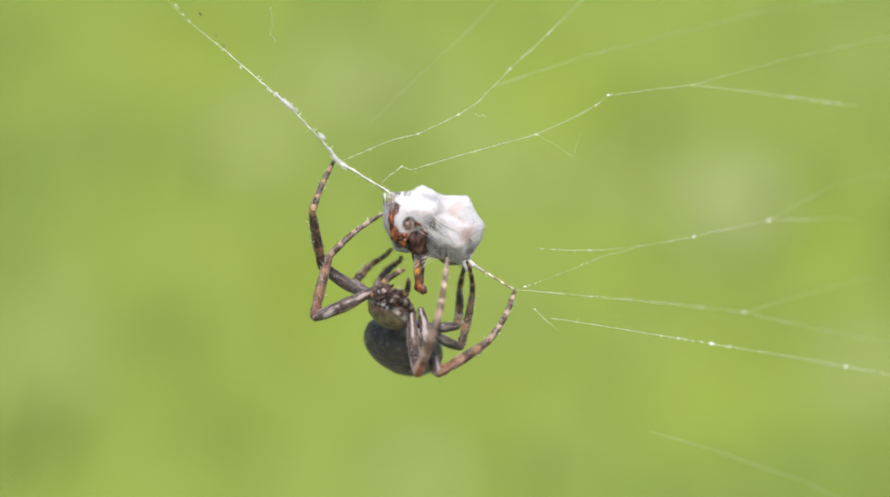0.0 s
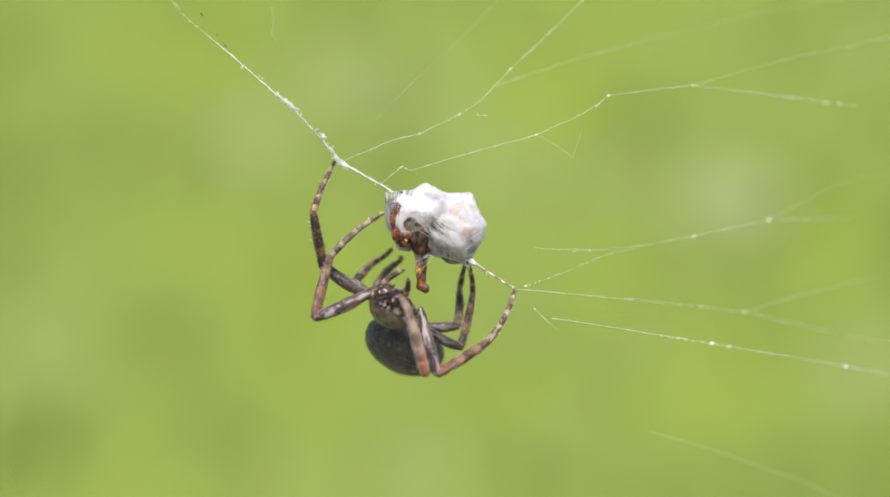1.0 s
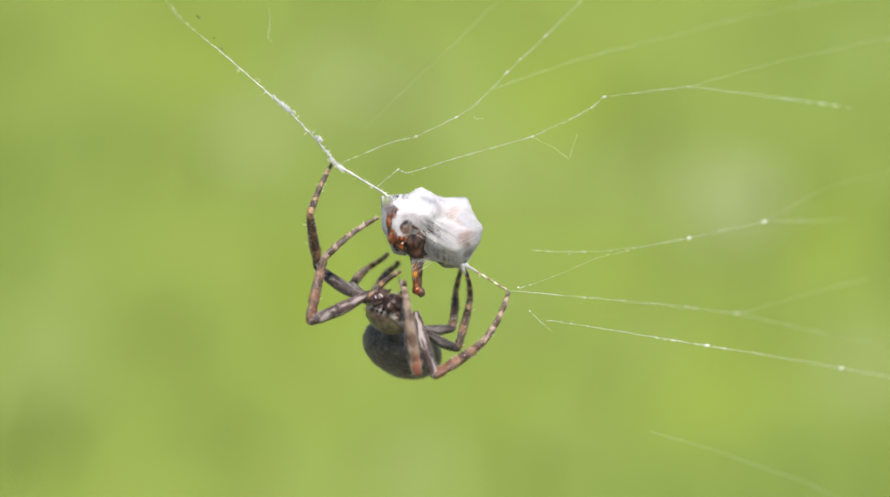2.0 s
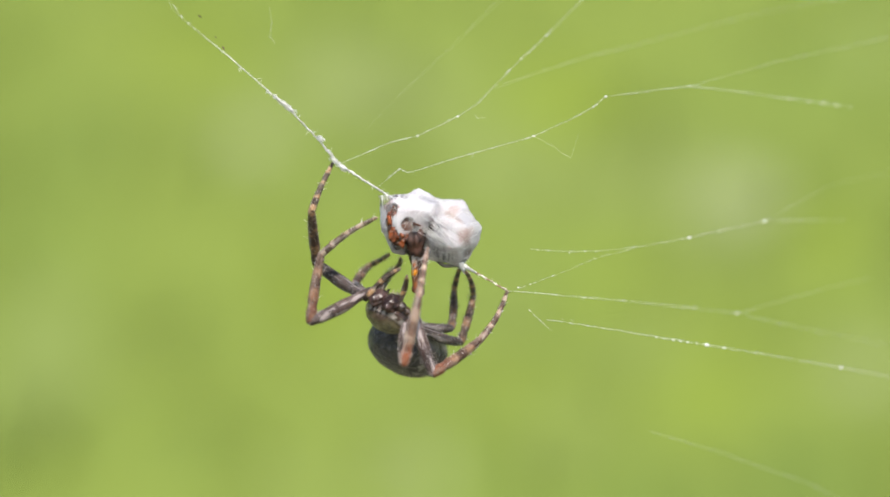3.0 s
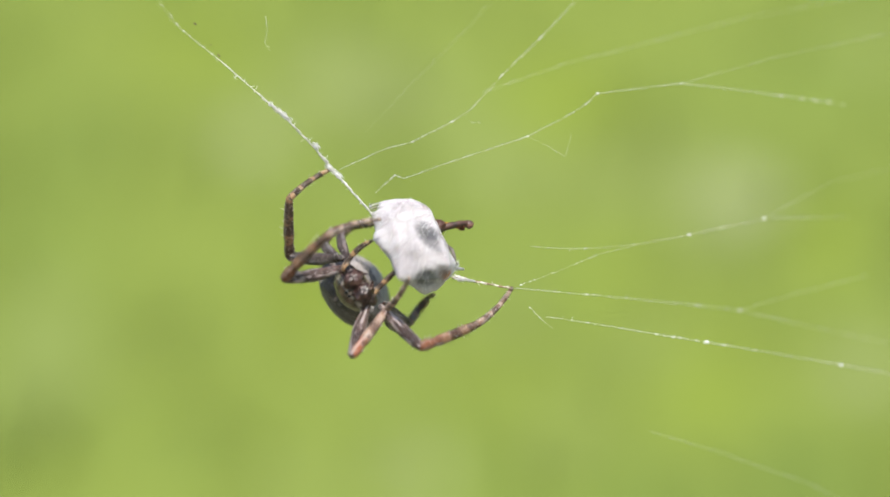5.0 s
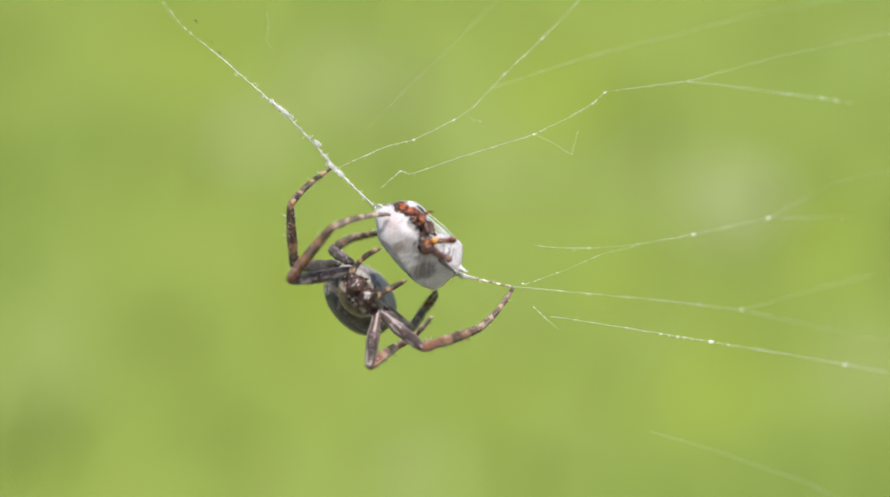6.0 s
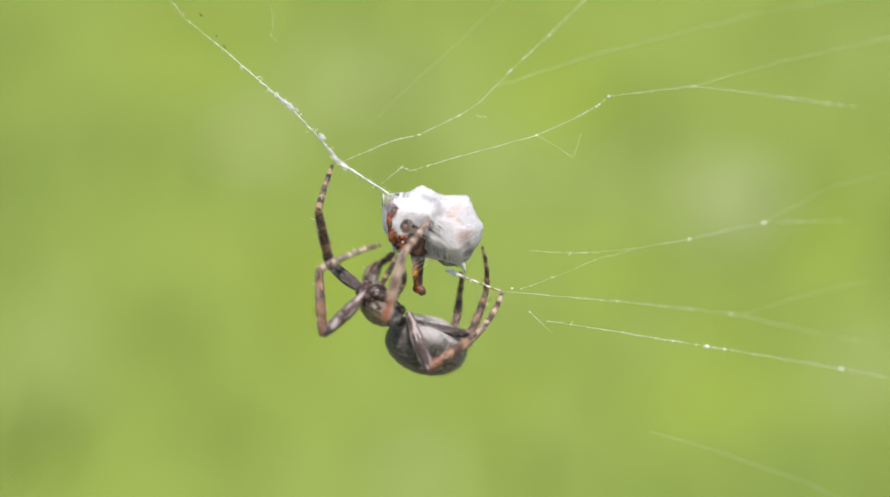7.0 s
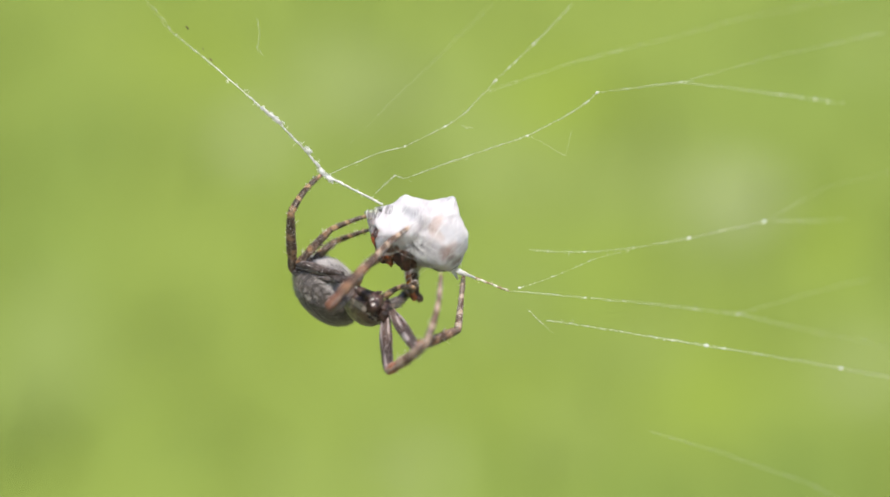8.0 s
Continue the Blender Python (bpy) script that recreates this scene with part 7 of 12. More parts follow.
    walk(metatarsus["D"], [(0, pose(.00928, 0, -.00126, -169.9, 14.9, -145.2)), (0.5, pose(.00928, -.00001, -.00126, -169.8, 14.5, -145.1)),
        (0.7, pose(.00928, -.00001, -.00125, -169.9, 14.5, -145.1)), (1, pose(.00928, -0, -.00126, -170, 14.8, -145.2)),
        (1.5, pose(.00934, -.00001, -.00098, -168.7, 15.1, -144.8)), (1.8, pose(.00937, .00002, -.00084, -168.2, 16.2, -145.4)),
        (2.15, pose(.00942, .00009, -.00045, -166.9, 19.3, -146.9)), (2.5, pose(.00944, .00013, -.00005, -165.8, 22.3, -148.5)),
        (2.8, pose(.00944, .00014, .0001, -165.4, 23.4, -149.2)), (3, pose(.0094, .00064, .00017, -162.9, 25, -139.5)),
        (3.5, pose(.0094, .00063, .00017, -161.8, 25.3, -139.6)), (3.8, pose(.00937, .00077, .00035, -163.1, 27.9, -140.1)),
        (4, pose(.00921, .00111, .00098, -167.7, 36.8, -142.3)), (4.1, pose(.00918, .00114, .00109, -166.1, 36, -142.3)),
        (4.2, pose(.00937, .00043, .00068, -161.9, 37.2, -141.1)), (4.3, pose(.00883, .00076, -.00226, -178.1, 3.8, -140.3)),
        (4.4, pose(.00892, .00115, -.00189, -169.9, 1.7, -140.6)), (4.5, pose(.00848, -.00021, -.00293, -166.5, -0.7, -149.2)),
        (4.6, pose(.00748, -.00214, -.00333, -164.1, 23.6, -158.1)), (4.7, pose(.00568, -.00177, -.00449, -168.6, 32, -159.2)),
        (4.8, pose(.00148, -.002, -.00345, -39.2, 89.9, -28.9)), (4.85, pose(.00531, -.00263, -.00414, -140.3, 75.9, -119.8)),
        (4.9, pose(.00779, -.00218, -.00299, -160.3, 35.3, -130.5)), (4.95, pose(.00843, -.001, -.00284, -158.3, 11.1, -138.2)),
        (5, pose(.00879, .0002, -.00245, -153.2, 2.3, -142.7)), (5.05, pose(.00908, .00016, -.00186, -157.1, 2.1, -138.3)),
        (5.1, pose(.00928, .00016, -.00125, -162.8, 2, -133.7)), (5.2, pose(.00873, -.00214, -.00142, -159.7, 2.6, -158.9)),
        (5.4, pose(.00842, -.00216, -.0021, -159.7, 2.6, -158.4)), (5.6, pose(.00801, -.00216, -.00275, -159.8, 2.7, -157.9)),
        (5.8, pose(.00748, -.00212, -.00334, -160.1, 3, -157.4)), (6, pose(.00685, -.00204, -.00386, -160.4, 3.6, -156.9)),
        (6.15, pose(.00631, -.00195, -.00419, -160.7, 4.1, -156.5)), (6.3, pose(.00571, -.00185, -.00445, -161.1, 4.8, -156.1)),
        (6.35, pose(.00571, -.00196, -.0044, -161.5, 4, -154.2)), (6.4, pose(.00571, -.00207, -.00435, -162, 3.3, -152.3)),
        (6.5, pose(.00672, -.00147, -.00418, -162.6, 3.5, -153.3)), (6.6, pose(.00869, -.00149, -.00216, -159.7, 9.6, -159.7)),
        (6.7, pose(.00745, -.00171, -.00359, -169.9, -9.1, -161.6)), (6.75, pose(.00902, -.00059, -.00191, -163.7, 0.7, -150.3)),
        (6.8, pose(.00934, .00099, .00001, -157.3, 8.1, -135.9)), (6.9, pose(.00929, .00112, -.00048, -166, 11.4, -141)),
        (7, pose(.00939, .00003, -.00067, -170.8, 12.7, -143.3)), (7.1, pose(.00939, -.00051, .00048, -160.7, 17.5, -148.9)),
        (7.2, pose(.0094, -.00058, .00015, -161.9, 12, -146.3)), (7.3, pose(.009, -.00033, -.00202, -161.5, -8.6, -149.1)),
        (7.4, pose(.00823, -.00077, -.00315, -161.1, -13.6, -135.1)), (7.5, pose(.00785, -.00303, -.00202, -155.6, -1.4, -134.7)),
        (7.55, pose(.00876, -.0018, -.00173, -155.1, -7.7, -132.1)), (7.6, pose(.00925, -.00037, -.00132, -154.4, -12.7, -127.7)),
        (7.65, pose(.00878, -.00114, -.00219, -153.8, -9.4, -133.5)), (7.7, pose(.008, -.00222, -.0027, -154.8, -5.4, -137.8)),
        (7.75, pose(.00817, -.00246, -.00224, -151.5, -1.4, -137.7)), (7.8, pose(.00816, -.00278, -.00182, -148.6, 3.1, -136.4)),
        (7.9, pose(.00675, -.00268, -.00351, -156.2, -13.7, -139.6)), (7.95, pose(.00621, -.0032, -.00339, -150.1, -9.2, -143)),
        (8, pose(.00563, -.00358, -.00325, -143.1, -1.8, -144))])
    walk(leg["F"], [(0, pose(.00263, -.00015, -.00028, 72.7, -52.5, -21.6)), (0.5, pose(.00262, -.00018, -.00016, 69.7, -48.4, -17.7)),
        (0.7, pose(.00301, -.00055, .00021, 56.3, -46.8, 0.3)), (1, pose(.00295, -.00056, .00025, 57, -45.9, -0.7)),
        (1.5, pose(.00296, -.00052, .00025, 54.9, -43.2, 2.4)), (1.8, pose(.00286, -.00046, .00019, 53.1, -45, 5)),
        (2.15, pose(.00262, -.00032, .00002, 47.8, -49.5, 12.2)), (2.5, pose(.00238, -.00017, -.00017, 41.8, -53.5, 19.9)),
        (2.8, pose(.00229, -.00012, -.00024, 39.3, -54.8, 22.9)), (3, pose(.00228, -.0002, -.00013, 37, -51.6, 25.8)),
        (3.5, pose(.00219, -.00009, -.00019, 33.4, -47.8, 30.5)), (3.8, pose(.00216, -.00019, -.00019, 34.7, -49.6, 28.8)),
        (4, pose(.00203, -.00049, -.00018, 38.9, -56.5, 23.5)), (4.1, pose(.00207, -.00054, .00025, 34.1, -39.3, 29.9)),
        (4.2, pose(.00214, -.00048, .00003, 28.9, -31.4, 39)), (4.3, pose(.00267, .00019, -.00087, 28.2, -35.8, 40.2)),
        (4.4, pose(.00313, .00059, -.00085, 25.5, -23.1, 45.6)), (4.5, pose(.00344, .00128, -.00028, 20.9, -16.3, 59.2)),
        (4.6, pose(.00254, .00152, -.00026, 37.4, -44.9, 28.3)), (4.7, pose(.00253, .00166, -.00078, 29.8, -35.2, 40.1)),
        (4.8, pose(.00232, .00138, .00012, 25.8, -48.7, 46)), (4.85, pose(.00248, .00128, -.0008, 26.5, -40.5, 45)),
        (4.9, pose(.00257, .00112, -.00173, 27.7, -32.7, 43)), (4.95, pose(.00262, .00103, -.00071, 24.3, -35.4, 49)),
        (5, pose(.00253, .00089, .00033, 21, -38.2, 54.6)), (5.05, pose(.00348, -.00001, -.00022, 23.9, -36.6, 49.9)),
        (5.1, pose(.00403, -.00132, -.001, 29.6, -35.1, 40.1)), (5.2, pose(.00446, -.00088, -.00061, 32.5, -23.6, 34.2)),
        (5.4, pose(.00418, -.00038, -.00045, 30.9, -27.1, 37.9)), (5.6, pose(.00384, .00006, -.00033, 29.5, -30.7, 40.8)),
        (5.8, pose(.00346, .00044, -.00024, 28.4, -34.4, 42.8)), (6, pose(.00305, .00075, -.00016, 28.1, -38.4, 43.3)),
        (6.15, pose(.00272, .00095, -.00011, 28.9, -41.8, 42.1)), (6.3, pose(.00239, .0011, -.00006, 31.5, -45.6, 38.3)),
        (6.35, pose(.0026, .00118, .00085, -1.3, -35.7, 86.7)), (6.4, pose(.00283, .00131, .00176, -19.3, -30.1, 119.2)),
        (6.5, pose(.00365, .00104, -.00005, -15.1, -40, 112)), (6.6, pose(.00489, .00029, -.00038, -5.4, -41.8, 97.3)),
        (6.7, pose(.00336, -.00154, .00002, 34.3, -52.8, 45.1)), (6.75, pose(.00317, -.00164, .00032, 44.7, -57.1, 32.4)),
        (6.8, pose(.00296, -.00177, .00047, 60.2, -59.3, 14.2)), (6.9, pose(.0019, -.00115, -.00098, 50.9, -39.8, 26.3)),
        (7, pose(.00185, -.00138, -.0002, 46.1, -15.7, 36.2)), (7.1, pose(.00184, -.00116, .00041, 59.3, -47.4, 12.3)),
        (7.2, pose(.00174, -.00103, .00048, 54.4, -44.4, 19)), (7.3, pose(.00346, -.00019, -.00102, 33.6, -46.1, 48)),
        (7.4, pose(.00281, .00077, -.00079, 37.1, -22.1, 41.9)), (7.5, pose(.00259, .00093, .00004, 25.9, -61.3, 57.7)),
        (7.55, pose(.00291, .00062, .00027, 32.6, -59.3, 50)), (7.6, pose(.00322, .00034, .00055, 38.7, -58.3, 43)),
        (7.65, pose(.00298, .00062, .00006, 30.6, -53.3, 52.7)), (7.7, pose(.00269, .00092, -.00035, 24.4, -50.6, 60.5)),
        (7.75, pose(.00283, .00096, -.0003, 29.4, -48.3, 54)), (7.8, pose(.00298, .00099, -.00023, 35, -47.1, 46.5)),
        (7.9, pose(.00247, .0014, -.00233, 38.5, -71.7, 42.5)), (7.95, pose(.00174, .0019, -.00155, 47.2, -62.7, 33.1)),
        (8, pose(.00111, .00215, -.00059, 30.2, -53.3, 53))])
    walk(tibia["F"], [(0, pose(.00663, 0, 0, 180, 57.9, -180)), (0.5, pose(.00663, 0, 0, 158.6, 61.3, 158.8)),
        (0.7, pose(.00663, 0, 0, 148.4, 44.9, 146.2)), (1, pose(.00663, 0, 0, 151.8, 37.1, 152.5)), (1.5, pose(.00663, 0, 0, 140.6, 43.5, 138.4)),
        (1.8, pose(.00663, 0, 0, 143.8, 47.3, 140.7)), (2.15, pose(.00663, 0, 0, 160.5, 51.2, 156.3)), (2.5, pose(.00663, 0, 0, 178.3, 48.8, 173.4)),
        (2.8, pose(.00663, 0, 0, -177, 49.5, 177.5)), (3, pose(.00663, 0, 0, -176, 54.1, 179.5)), (3.5, pose(.00663, 0, 0, -174.9, 56.7, -179.6)),
        (3.8, pose(.00663, 0, 0, -173.3, 54.2, -177.6)), (4, pose(.00663, 0, 0, -169.6, 45.5, -173.9)), (4.1, pose(.00663, 0, 0, -167.3, 47, -166.6)),
        (4.2, pose(.00663, 0, 0, -161.7, 56.9, -163.7)), (4.3, pose(.00663, 0, 0, -169.7, 52.1, -176.2)),
        (4.4, pose(.00663, 0, 0, -154.7, 24.5, -156)), (4.5, pose(.00663, 0, 0, -142, 24.5, -146.6)), (4.6, pose(.00663, 0, 0, -165.8, -10.2, -129.2)),
        (4.7, pose(.00663, 0, 0, -155.9, 5.7, -131.7)), (4.8, pose(.00663, 0, 0, -162.8, -9.1, -139.4)),
        (4.85, pose(.00663, 0, 0, -156.7, -9.4, -147)), (4.9, pose(.00663, 0, 0, -151.9, -7.8, -154.3)),
        (4.95, pose(.00663, 0, 0, -151.9, 1.5, -161.3)), (5, pose(.00663, 0, 0, -152.1, 11.7, -166.4)), (5.05, pose(.00663, 0, 0, -155, 14.3, -175)),
        (5.1, pose(.00663, 0, 0, -159.4, 17.9, 177.2)), (5.2, pose(.00663, 0, 0, -154.5, -35.5, 146.7)),
        (5.4, pose(.00663, 0, 0, -170.3, -36.9, 169.1)), (5.6, pose(.00663, 0, 0, 176.1, -34.8, -171.9)), (5.8, pose(.00663, 0, 0, 165, -29, -155.5)),
        (6, pose(.00663, 0, 0, 156.9, -18.7, -142)), (6.15, pose(.00663, 0, 0, 152.7, -7.3, -134.2)), (6.3, pose(.00663, 0, 0, 149.3, 10.2, -129.1)),
        (6.35, pose(.00663, 0, 0, 161, -15.5, -152.3)), (6.4, pose(.00663, 0, 0, 154, -41.8, -165.4)), (6.5, pose(.00663, 0, 0, 152.7, -5.3, -159.4)),
        (6.6, pose(.00663, 0, 0, 160.2, -18.9, 177.8)), (6.7, pose(.00663, 0, 0, -174.3, -22.5, 153.6)),
        (6.75, pose(.00663, 0, 0, -172.9, 7.7, 167.3)), (6.8, pose(.00663, 0, 0, -168.5, 31.5, -178.4)),
        (6.9, pose(.00663, 0, 0, -125.9, 57.6, -116.7)), (7, pose(.00663, 0, 0, -99.6, 61.6, -86.7)), (7.1, pose(.00663, 0, 0, -157.6, 48.7, -149.7)),
        (7.2, pose(.00663, 0, 0, -153, 56.3, -146.3)), (7.3, pose(.00663, 0, 0, -102.6, 85, -112.7)), (7.4, pose(.00663, 0, 0, -90.2, 78.6, -84.4)),
        (7.5, pose(.00663, 0, 0, -74.6, 67.8, -91.3)), (7.55, pose(.00663, 0, 0, -91.5, 76, -104.6)), (7.6, pose(.00663, 0, 0, -135.8, 77.4, -146.2)),
        (7.65, pose(.00663, 0, 0, -18.1, 84.2, -30.2)), (7.7, pose(.00663, 0, 0, 13.7, 72, -1.1)), (7.75, pose(.00663, 0, 0, -2.3, 87.6, -12.4)),
        (7.8, pose(.00663, 0, 0, -151.5, 66.2, -156.7)), (7.9, pose(.00663, 0, 0, -46.2, 88.2, -62.7)), (7.95, pose(.00663, 0, 0, 149.3, 76.6, 141.8)),
        (8, pose(.00663, 0, 0, 126, 70, 118.3))])
    walk(metatarsus["F"], [(0, pose(.00271, -0, -.00627, 179.4, -2, -163.8)), (0.5, pose(.00332, .00129, -.00649, 178.5, 11.9, -178)),
        (0.7, pose(.00228, .00292, -.00522, 176.7, -36.5, -168.3)), (1, pose(.0014, .00273, -.00446, 177.7, -38.1, -168.9)),
        (1.5, pose(.00262, .00357, -.00509, 177.1, -34.4, -165.9)), (1.8, pose(.00275, .00318, -.00543, 176.6, -30.4, -167.3)),
        (2.15, pose(.00239, .00186, -.00577, 175.5, -19.2, -170.9)), (2.5, pose(.00179, .00056, -.00556, 175.1, -3.4, -174.7)),
        (2.8, pose(.00184, .00021, -.00563, 175.1, 4.9, -176)), (3, pose(.0023, .00004, -.00599, 175.5, 2.6, -174.7)),
        (3.5, pose(.00258, -.00003, -.00619, 176.1, 6.6, -173.3)), (3.8, pose(.00231, -.00018, -.006, 175.8, 5.8, -174.4)),
        (4, pose(.00148, -.00055, -.00528, 175.1, 3.7, -178.2)), (4.1, pose(.00173, -.00117, -.00541, 176.3, 11, -172.6)),
        (4.2, pose(.00275, -.00113, -.0062, 179, 16.9, -170)), (4.3, pose(.0021, -.0003, -.00584, 179.3, 0.1, -166.4)),
        (4.4, pose(.00048, -.00273, -.00307, -175.3, 14.6, -156.2)), (4.5, pose(.00102, -.00371, -.00307, -171.3, 57.3, -163.9)),
        (4.6, pose(.00204, -.00564, .00132, 139.8, 43, 136.2)), (4.7, pose(.00174, -.0055, -.00073, 162.9, 41.7, 173.6)),
        (4.8, pose(.00109, -.00475, .00118, 157.6, 23.6, 148.6)), (4.85, pose(.00051, -.00398, .0012, 137.5, 45.6, 125.3)),
        (4.9, pose(.00003, -.00318, .00101, 110.6, 55.2, 100.3)), (4.95, pose(-.00037, -.00238, -.00019, 102.6, 63.6, 85.3)),
        (5, pose(-.00041, -.0017, -.0015, 88, 70.7, 63.9)), (5.05, pose(-.00051, -.00063, -.00183, 49.4, 66.9, 26.9)),
        (5.1, pose(-.0004, .00034, -.00227, 24.8, 59.3, 6.9)), (5.2, pose(.0016, .00331, .00429, 22.8, 62.6, 15.8)),
        (5.4, pose(.00082, .00111, .00445, 26.1, 68.3, 14.5)), (5.6, pose(.00062, -.00086, .00423, 30.8, 74.4, 15.4)),
        (5.8, pose(.00074, -.00269, .00358, 41.1, 80.8, 22.5)), (6, pose(.00111, -.00432, .00237, 95.3, 86.5, 74.4)),
        (6.15, pose(.00152, -.00527, .00093, 169.6, 83.4, 147.8)), (6.3, pose(.00204, -.00565, -.00131, -173.4, 76.1, 165.3)),
        (6.35, pose(.00032, -.00331, .00197, 47.6, 57, -7.3)), (6.4, pose(.0013, -.00139, .00493, 38.1, 33.7, -48.3)),
        (6.5, pose(-.00026, -.00259, .00069, 132.3, 71.5, 65.9)), (6.6, pose(-.00036, .00027, .0024, 120.5, 77.5, 65)),
        (6.7, pose(.00051, .00304, .00283, -94.7, 57.5, -114.8)), (6.75, pose(-.00052, .00161, -.00099, -94.2, 59, -106.7)),
        (6.8, pose(.00033, -.00018, -.00387, -128.5, 53.5, -138.7)), (6.9, pose(.00485, -.00354, -.00625, -134.3, 7.5, -153.6)),
        (7, pose(.00683, -.00352, -.00651, -130.2, 22.2, -159.6)), (7.1, pose(.00242, -.00247, -.00556, -138.6, 1.8, -171)),
        (7.2, pose(.00322, -.00228, -.00616, -137.4, 16.6, -169.3)), (7.3, pose(.00638, -.00059, -.00737, -135, -10.4, -175.6)),
        (7.4, pose(.00678, -.00146, -.00725, -123.7, 41.8, -140)), (7.5, pose(.00657, -.00279, -.00685, -140.1, 32.1, 170.6)),
        (7.55, pose(.00618, -.00173, -.00718, -138.5, 10.5, 179.4)), (7.6, pose(.00529, -.0009, -.00722, -138.5, -4.8, -177.4)),
        (7.65, pose(.00727, -.00037, -.00736, -138.2, 0.6, -175.7)), (7.7, pose(.00892, -.00004, -.00704, -137.6, 5.1, -174.7)),
        (7.75, pose(.00693, -.00007, -.00739, -137.6, -2.3, -168.3)), (7.8, pose(.00389, -.00118, -.00677, -138.2, -10.4, -161.9)),
        (7.9, pose(.00674, -.00021, -.00739, -154, -33.4, -152.7)), (7.95, pose(.00529, .00106, -.0072, -146.4, -8.3, -160.5)),
        (8, pose(.00543, .00223, -.00695, -145.2, 18.5, -178.2))])
    walk(leg["G"], [(0, pose(.00372, -.00046, -.00084, -13.7, -44.2, -21)), (0.5, pose(.00367, -.00041, -.00082, -14, -43.8, -20.7)),
        (0.7, pose(.00367, -.00041, -.00084, -14, -43.6, -20.6)), (1, pose(.00361, -.00043, -.00079, -13.8, -43.8, -20.9)),
        (1.5, pose(.00362, -.00037, -.00079, -16.9, -41.1, -16.3)), (1.8, pose(.00358, -.00038, -.0008, -17.7, -42, -15.1)),
        (2.15, pose(.00348, -.00042, -.00083, -19.9, -44.1, -11.9)), (2.5, pose(.00337, -.00046, -.00085, -22.1, -46, -8.7)),
        (2.8, pose(.00334, -.00047, -.00086, -23, -46.7, -7.5)), (3, pose(.00331, -.00057, -.00076, -20.4, -43.9, -11.2)),
        (3.5, pose(.00323, -.00047, -.0008, -26.1, -43.7, -3)), (3.8, pose(.00319, -.00064, -.00082, -26.1, -43.6, -3)),
        (4, pose(.00303, -.00118, -.00085, -25.5, -43.3, -3.8)), (4.1, pose(.00339, -.00146, -.00048, -25.8, -39.3, -3.4)),
        (4.2, pose(.00338, -.0013, -.00051, -27.7, -42.7, -0.4)), (4.3, pose(.00381, -.00034, -.00039, -42.6, -41.8, 21.5)),
        (4.4, pose(.00352, .00045, -.00068, -35.3, -48.2, 11.3)), (4.5, pose(.00339, .00116, .00006, -56.2, -38.5, 41.2)),
        (4.6, pose(.00322, .00175, -.00087, -56.7, -5.3, 42.5)), (4.7, pose(.00316, .00185, -.00104, -56.6, 5.6, 48.9)),
        (4.8, pose(.00273, .00148, -.00111, -60.4, 20.6, 32.6)), (4.85, pose(.00309, .00137, -.00154, -61.2, 22.4, 30.3)),
        (4.9, pose(.00342, .0012, -.00199, -62.2, 24.1, 27.9)), (4.95, pose(.00379, .00108, -.00165, -60.3, 15.5, 33.5)),
        (5, pose(.00413, .00094, -.00123, -59.7, 6.5, 36.7)), (5.05, pose(.00468, -.00023, -.00108, -60.4, -1.6, 20.1)),
        (5.1, pose(.00478, -.00176, -.0012, -59, -6.4, -0.4)), (5.2, pose(.00528, -.00124, -.00067, -62.5, -6.4, 30.3)),
        (5.4, pose(.00499, -.00063, -.00062, -62.6, -2.9, 32.3)), (5.6, pose(.00463, -.00009, -.00061, -62.7, 0.7, 33.7)),
        (5.8, pose(.00421, .00036, -.00064, -62.6, 4.5, 34.5)), (6, pose(.00375, .00073, -.00069, -62.6, 8.3, 34.5)),
        (6.15, pose(.00338, .00096, -.00074, -62.7, 11.2, 33.9)), (6.3, pose(.00299, .00114, -.00079, -63, 14.1, 32.6)),
        (6.35, pose(.00282, .00116, -.00018, -70.3, 28.9, 13)), (6.4, pose(.00267, .00121, .00044, -71.7, 40.5, 10.6)),
        (6.5, pose(.00431, .00104, -.00113, -49.9, 26.1, 49)), (6.6, pose(.00547, .00027, -.0015, -53.9, 20.5, 38.7)),
        (6.7, pose(.00371, -.00184, -.00041, -59.7, -10.5, -19)), (6.75, pose(.00364, -.002, -.0002, -59.9, -20.9, -18.3)),
        (6.8, pose(.00354, -.00217, -.00016, -58.3, -29.7, -22)), (6.9, pose(.00289, -.0027, -.00114, -59.1, -3.5, -19.1)),
        (7, pose(.00271, -.00279, -.00058, -57.8, -32.1, -23.5)), (7.1, pose(.00293, -.00238, -.00055, -59.1, -34.7, -21.1)),
        (7.2, pose(.003, -.00228, -.00061, -59.8, -34.1, -19.8)), (7.3, pose(.00417, -.00062, -.00069, -83.3, -49, 14.7)),
        (7.4, pose(.00393, .00041, -.00016, -89.7, -47.6, 23.3)), (7.5, pose(.00274, .00128, -.00103, -97.1, -7.8, 38.2)),
        (7.55, pose(.00411, .00078, -.00085, -97.5, -17, 40.3)), (7.6, pose(.00545, .00014, -.00062, -97.6, -26.5, 40.5)),
        (7.65, pose(.00462, .00066, -.00089, -96.9, -27.6, 38.9)), (7.7, pose(.00376, .00107, -.001, -96, -28.8, 37)),
        (7.75, pose(.00354, .00095, -.00034, -97.1, -38.9, 39)), (7.8, pose(.00326, .00086, .00033, -98.1, -49.8, 40.4)),
        (7.9, pose(.00247, .0014, -.00233, -91.8, -25.8, 30.3)), (7.95, pose(.00198, .00202, -.00172, -104.1, -19.7, 61.4)),
        (8, pose(.00149, .00252, -.00093, -112.4, -20.4, 85.5))])
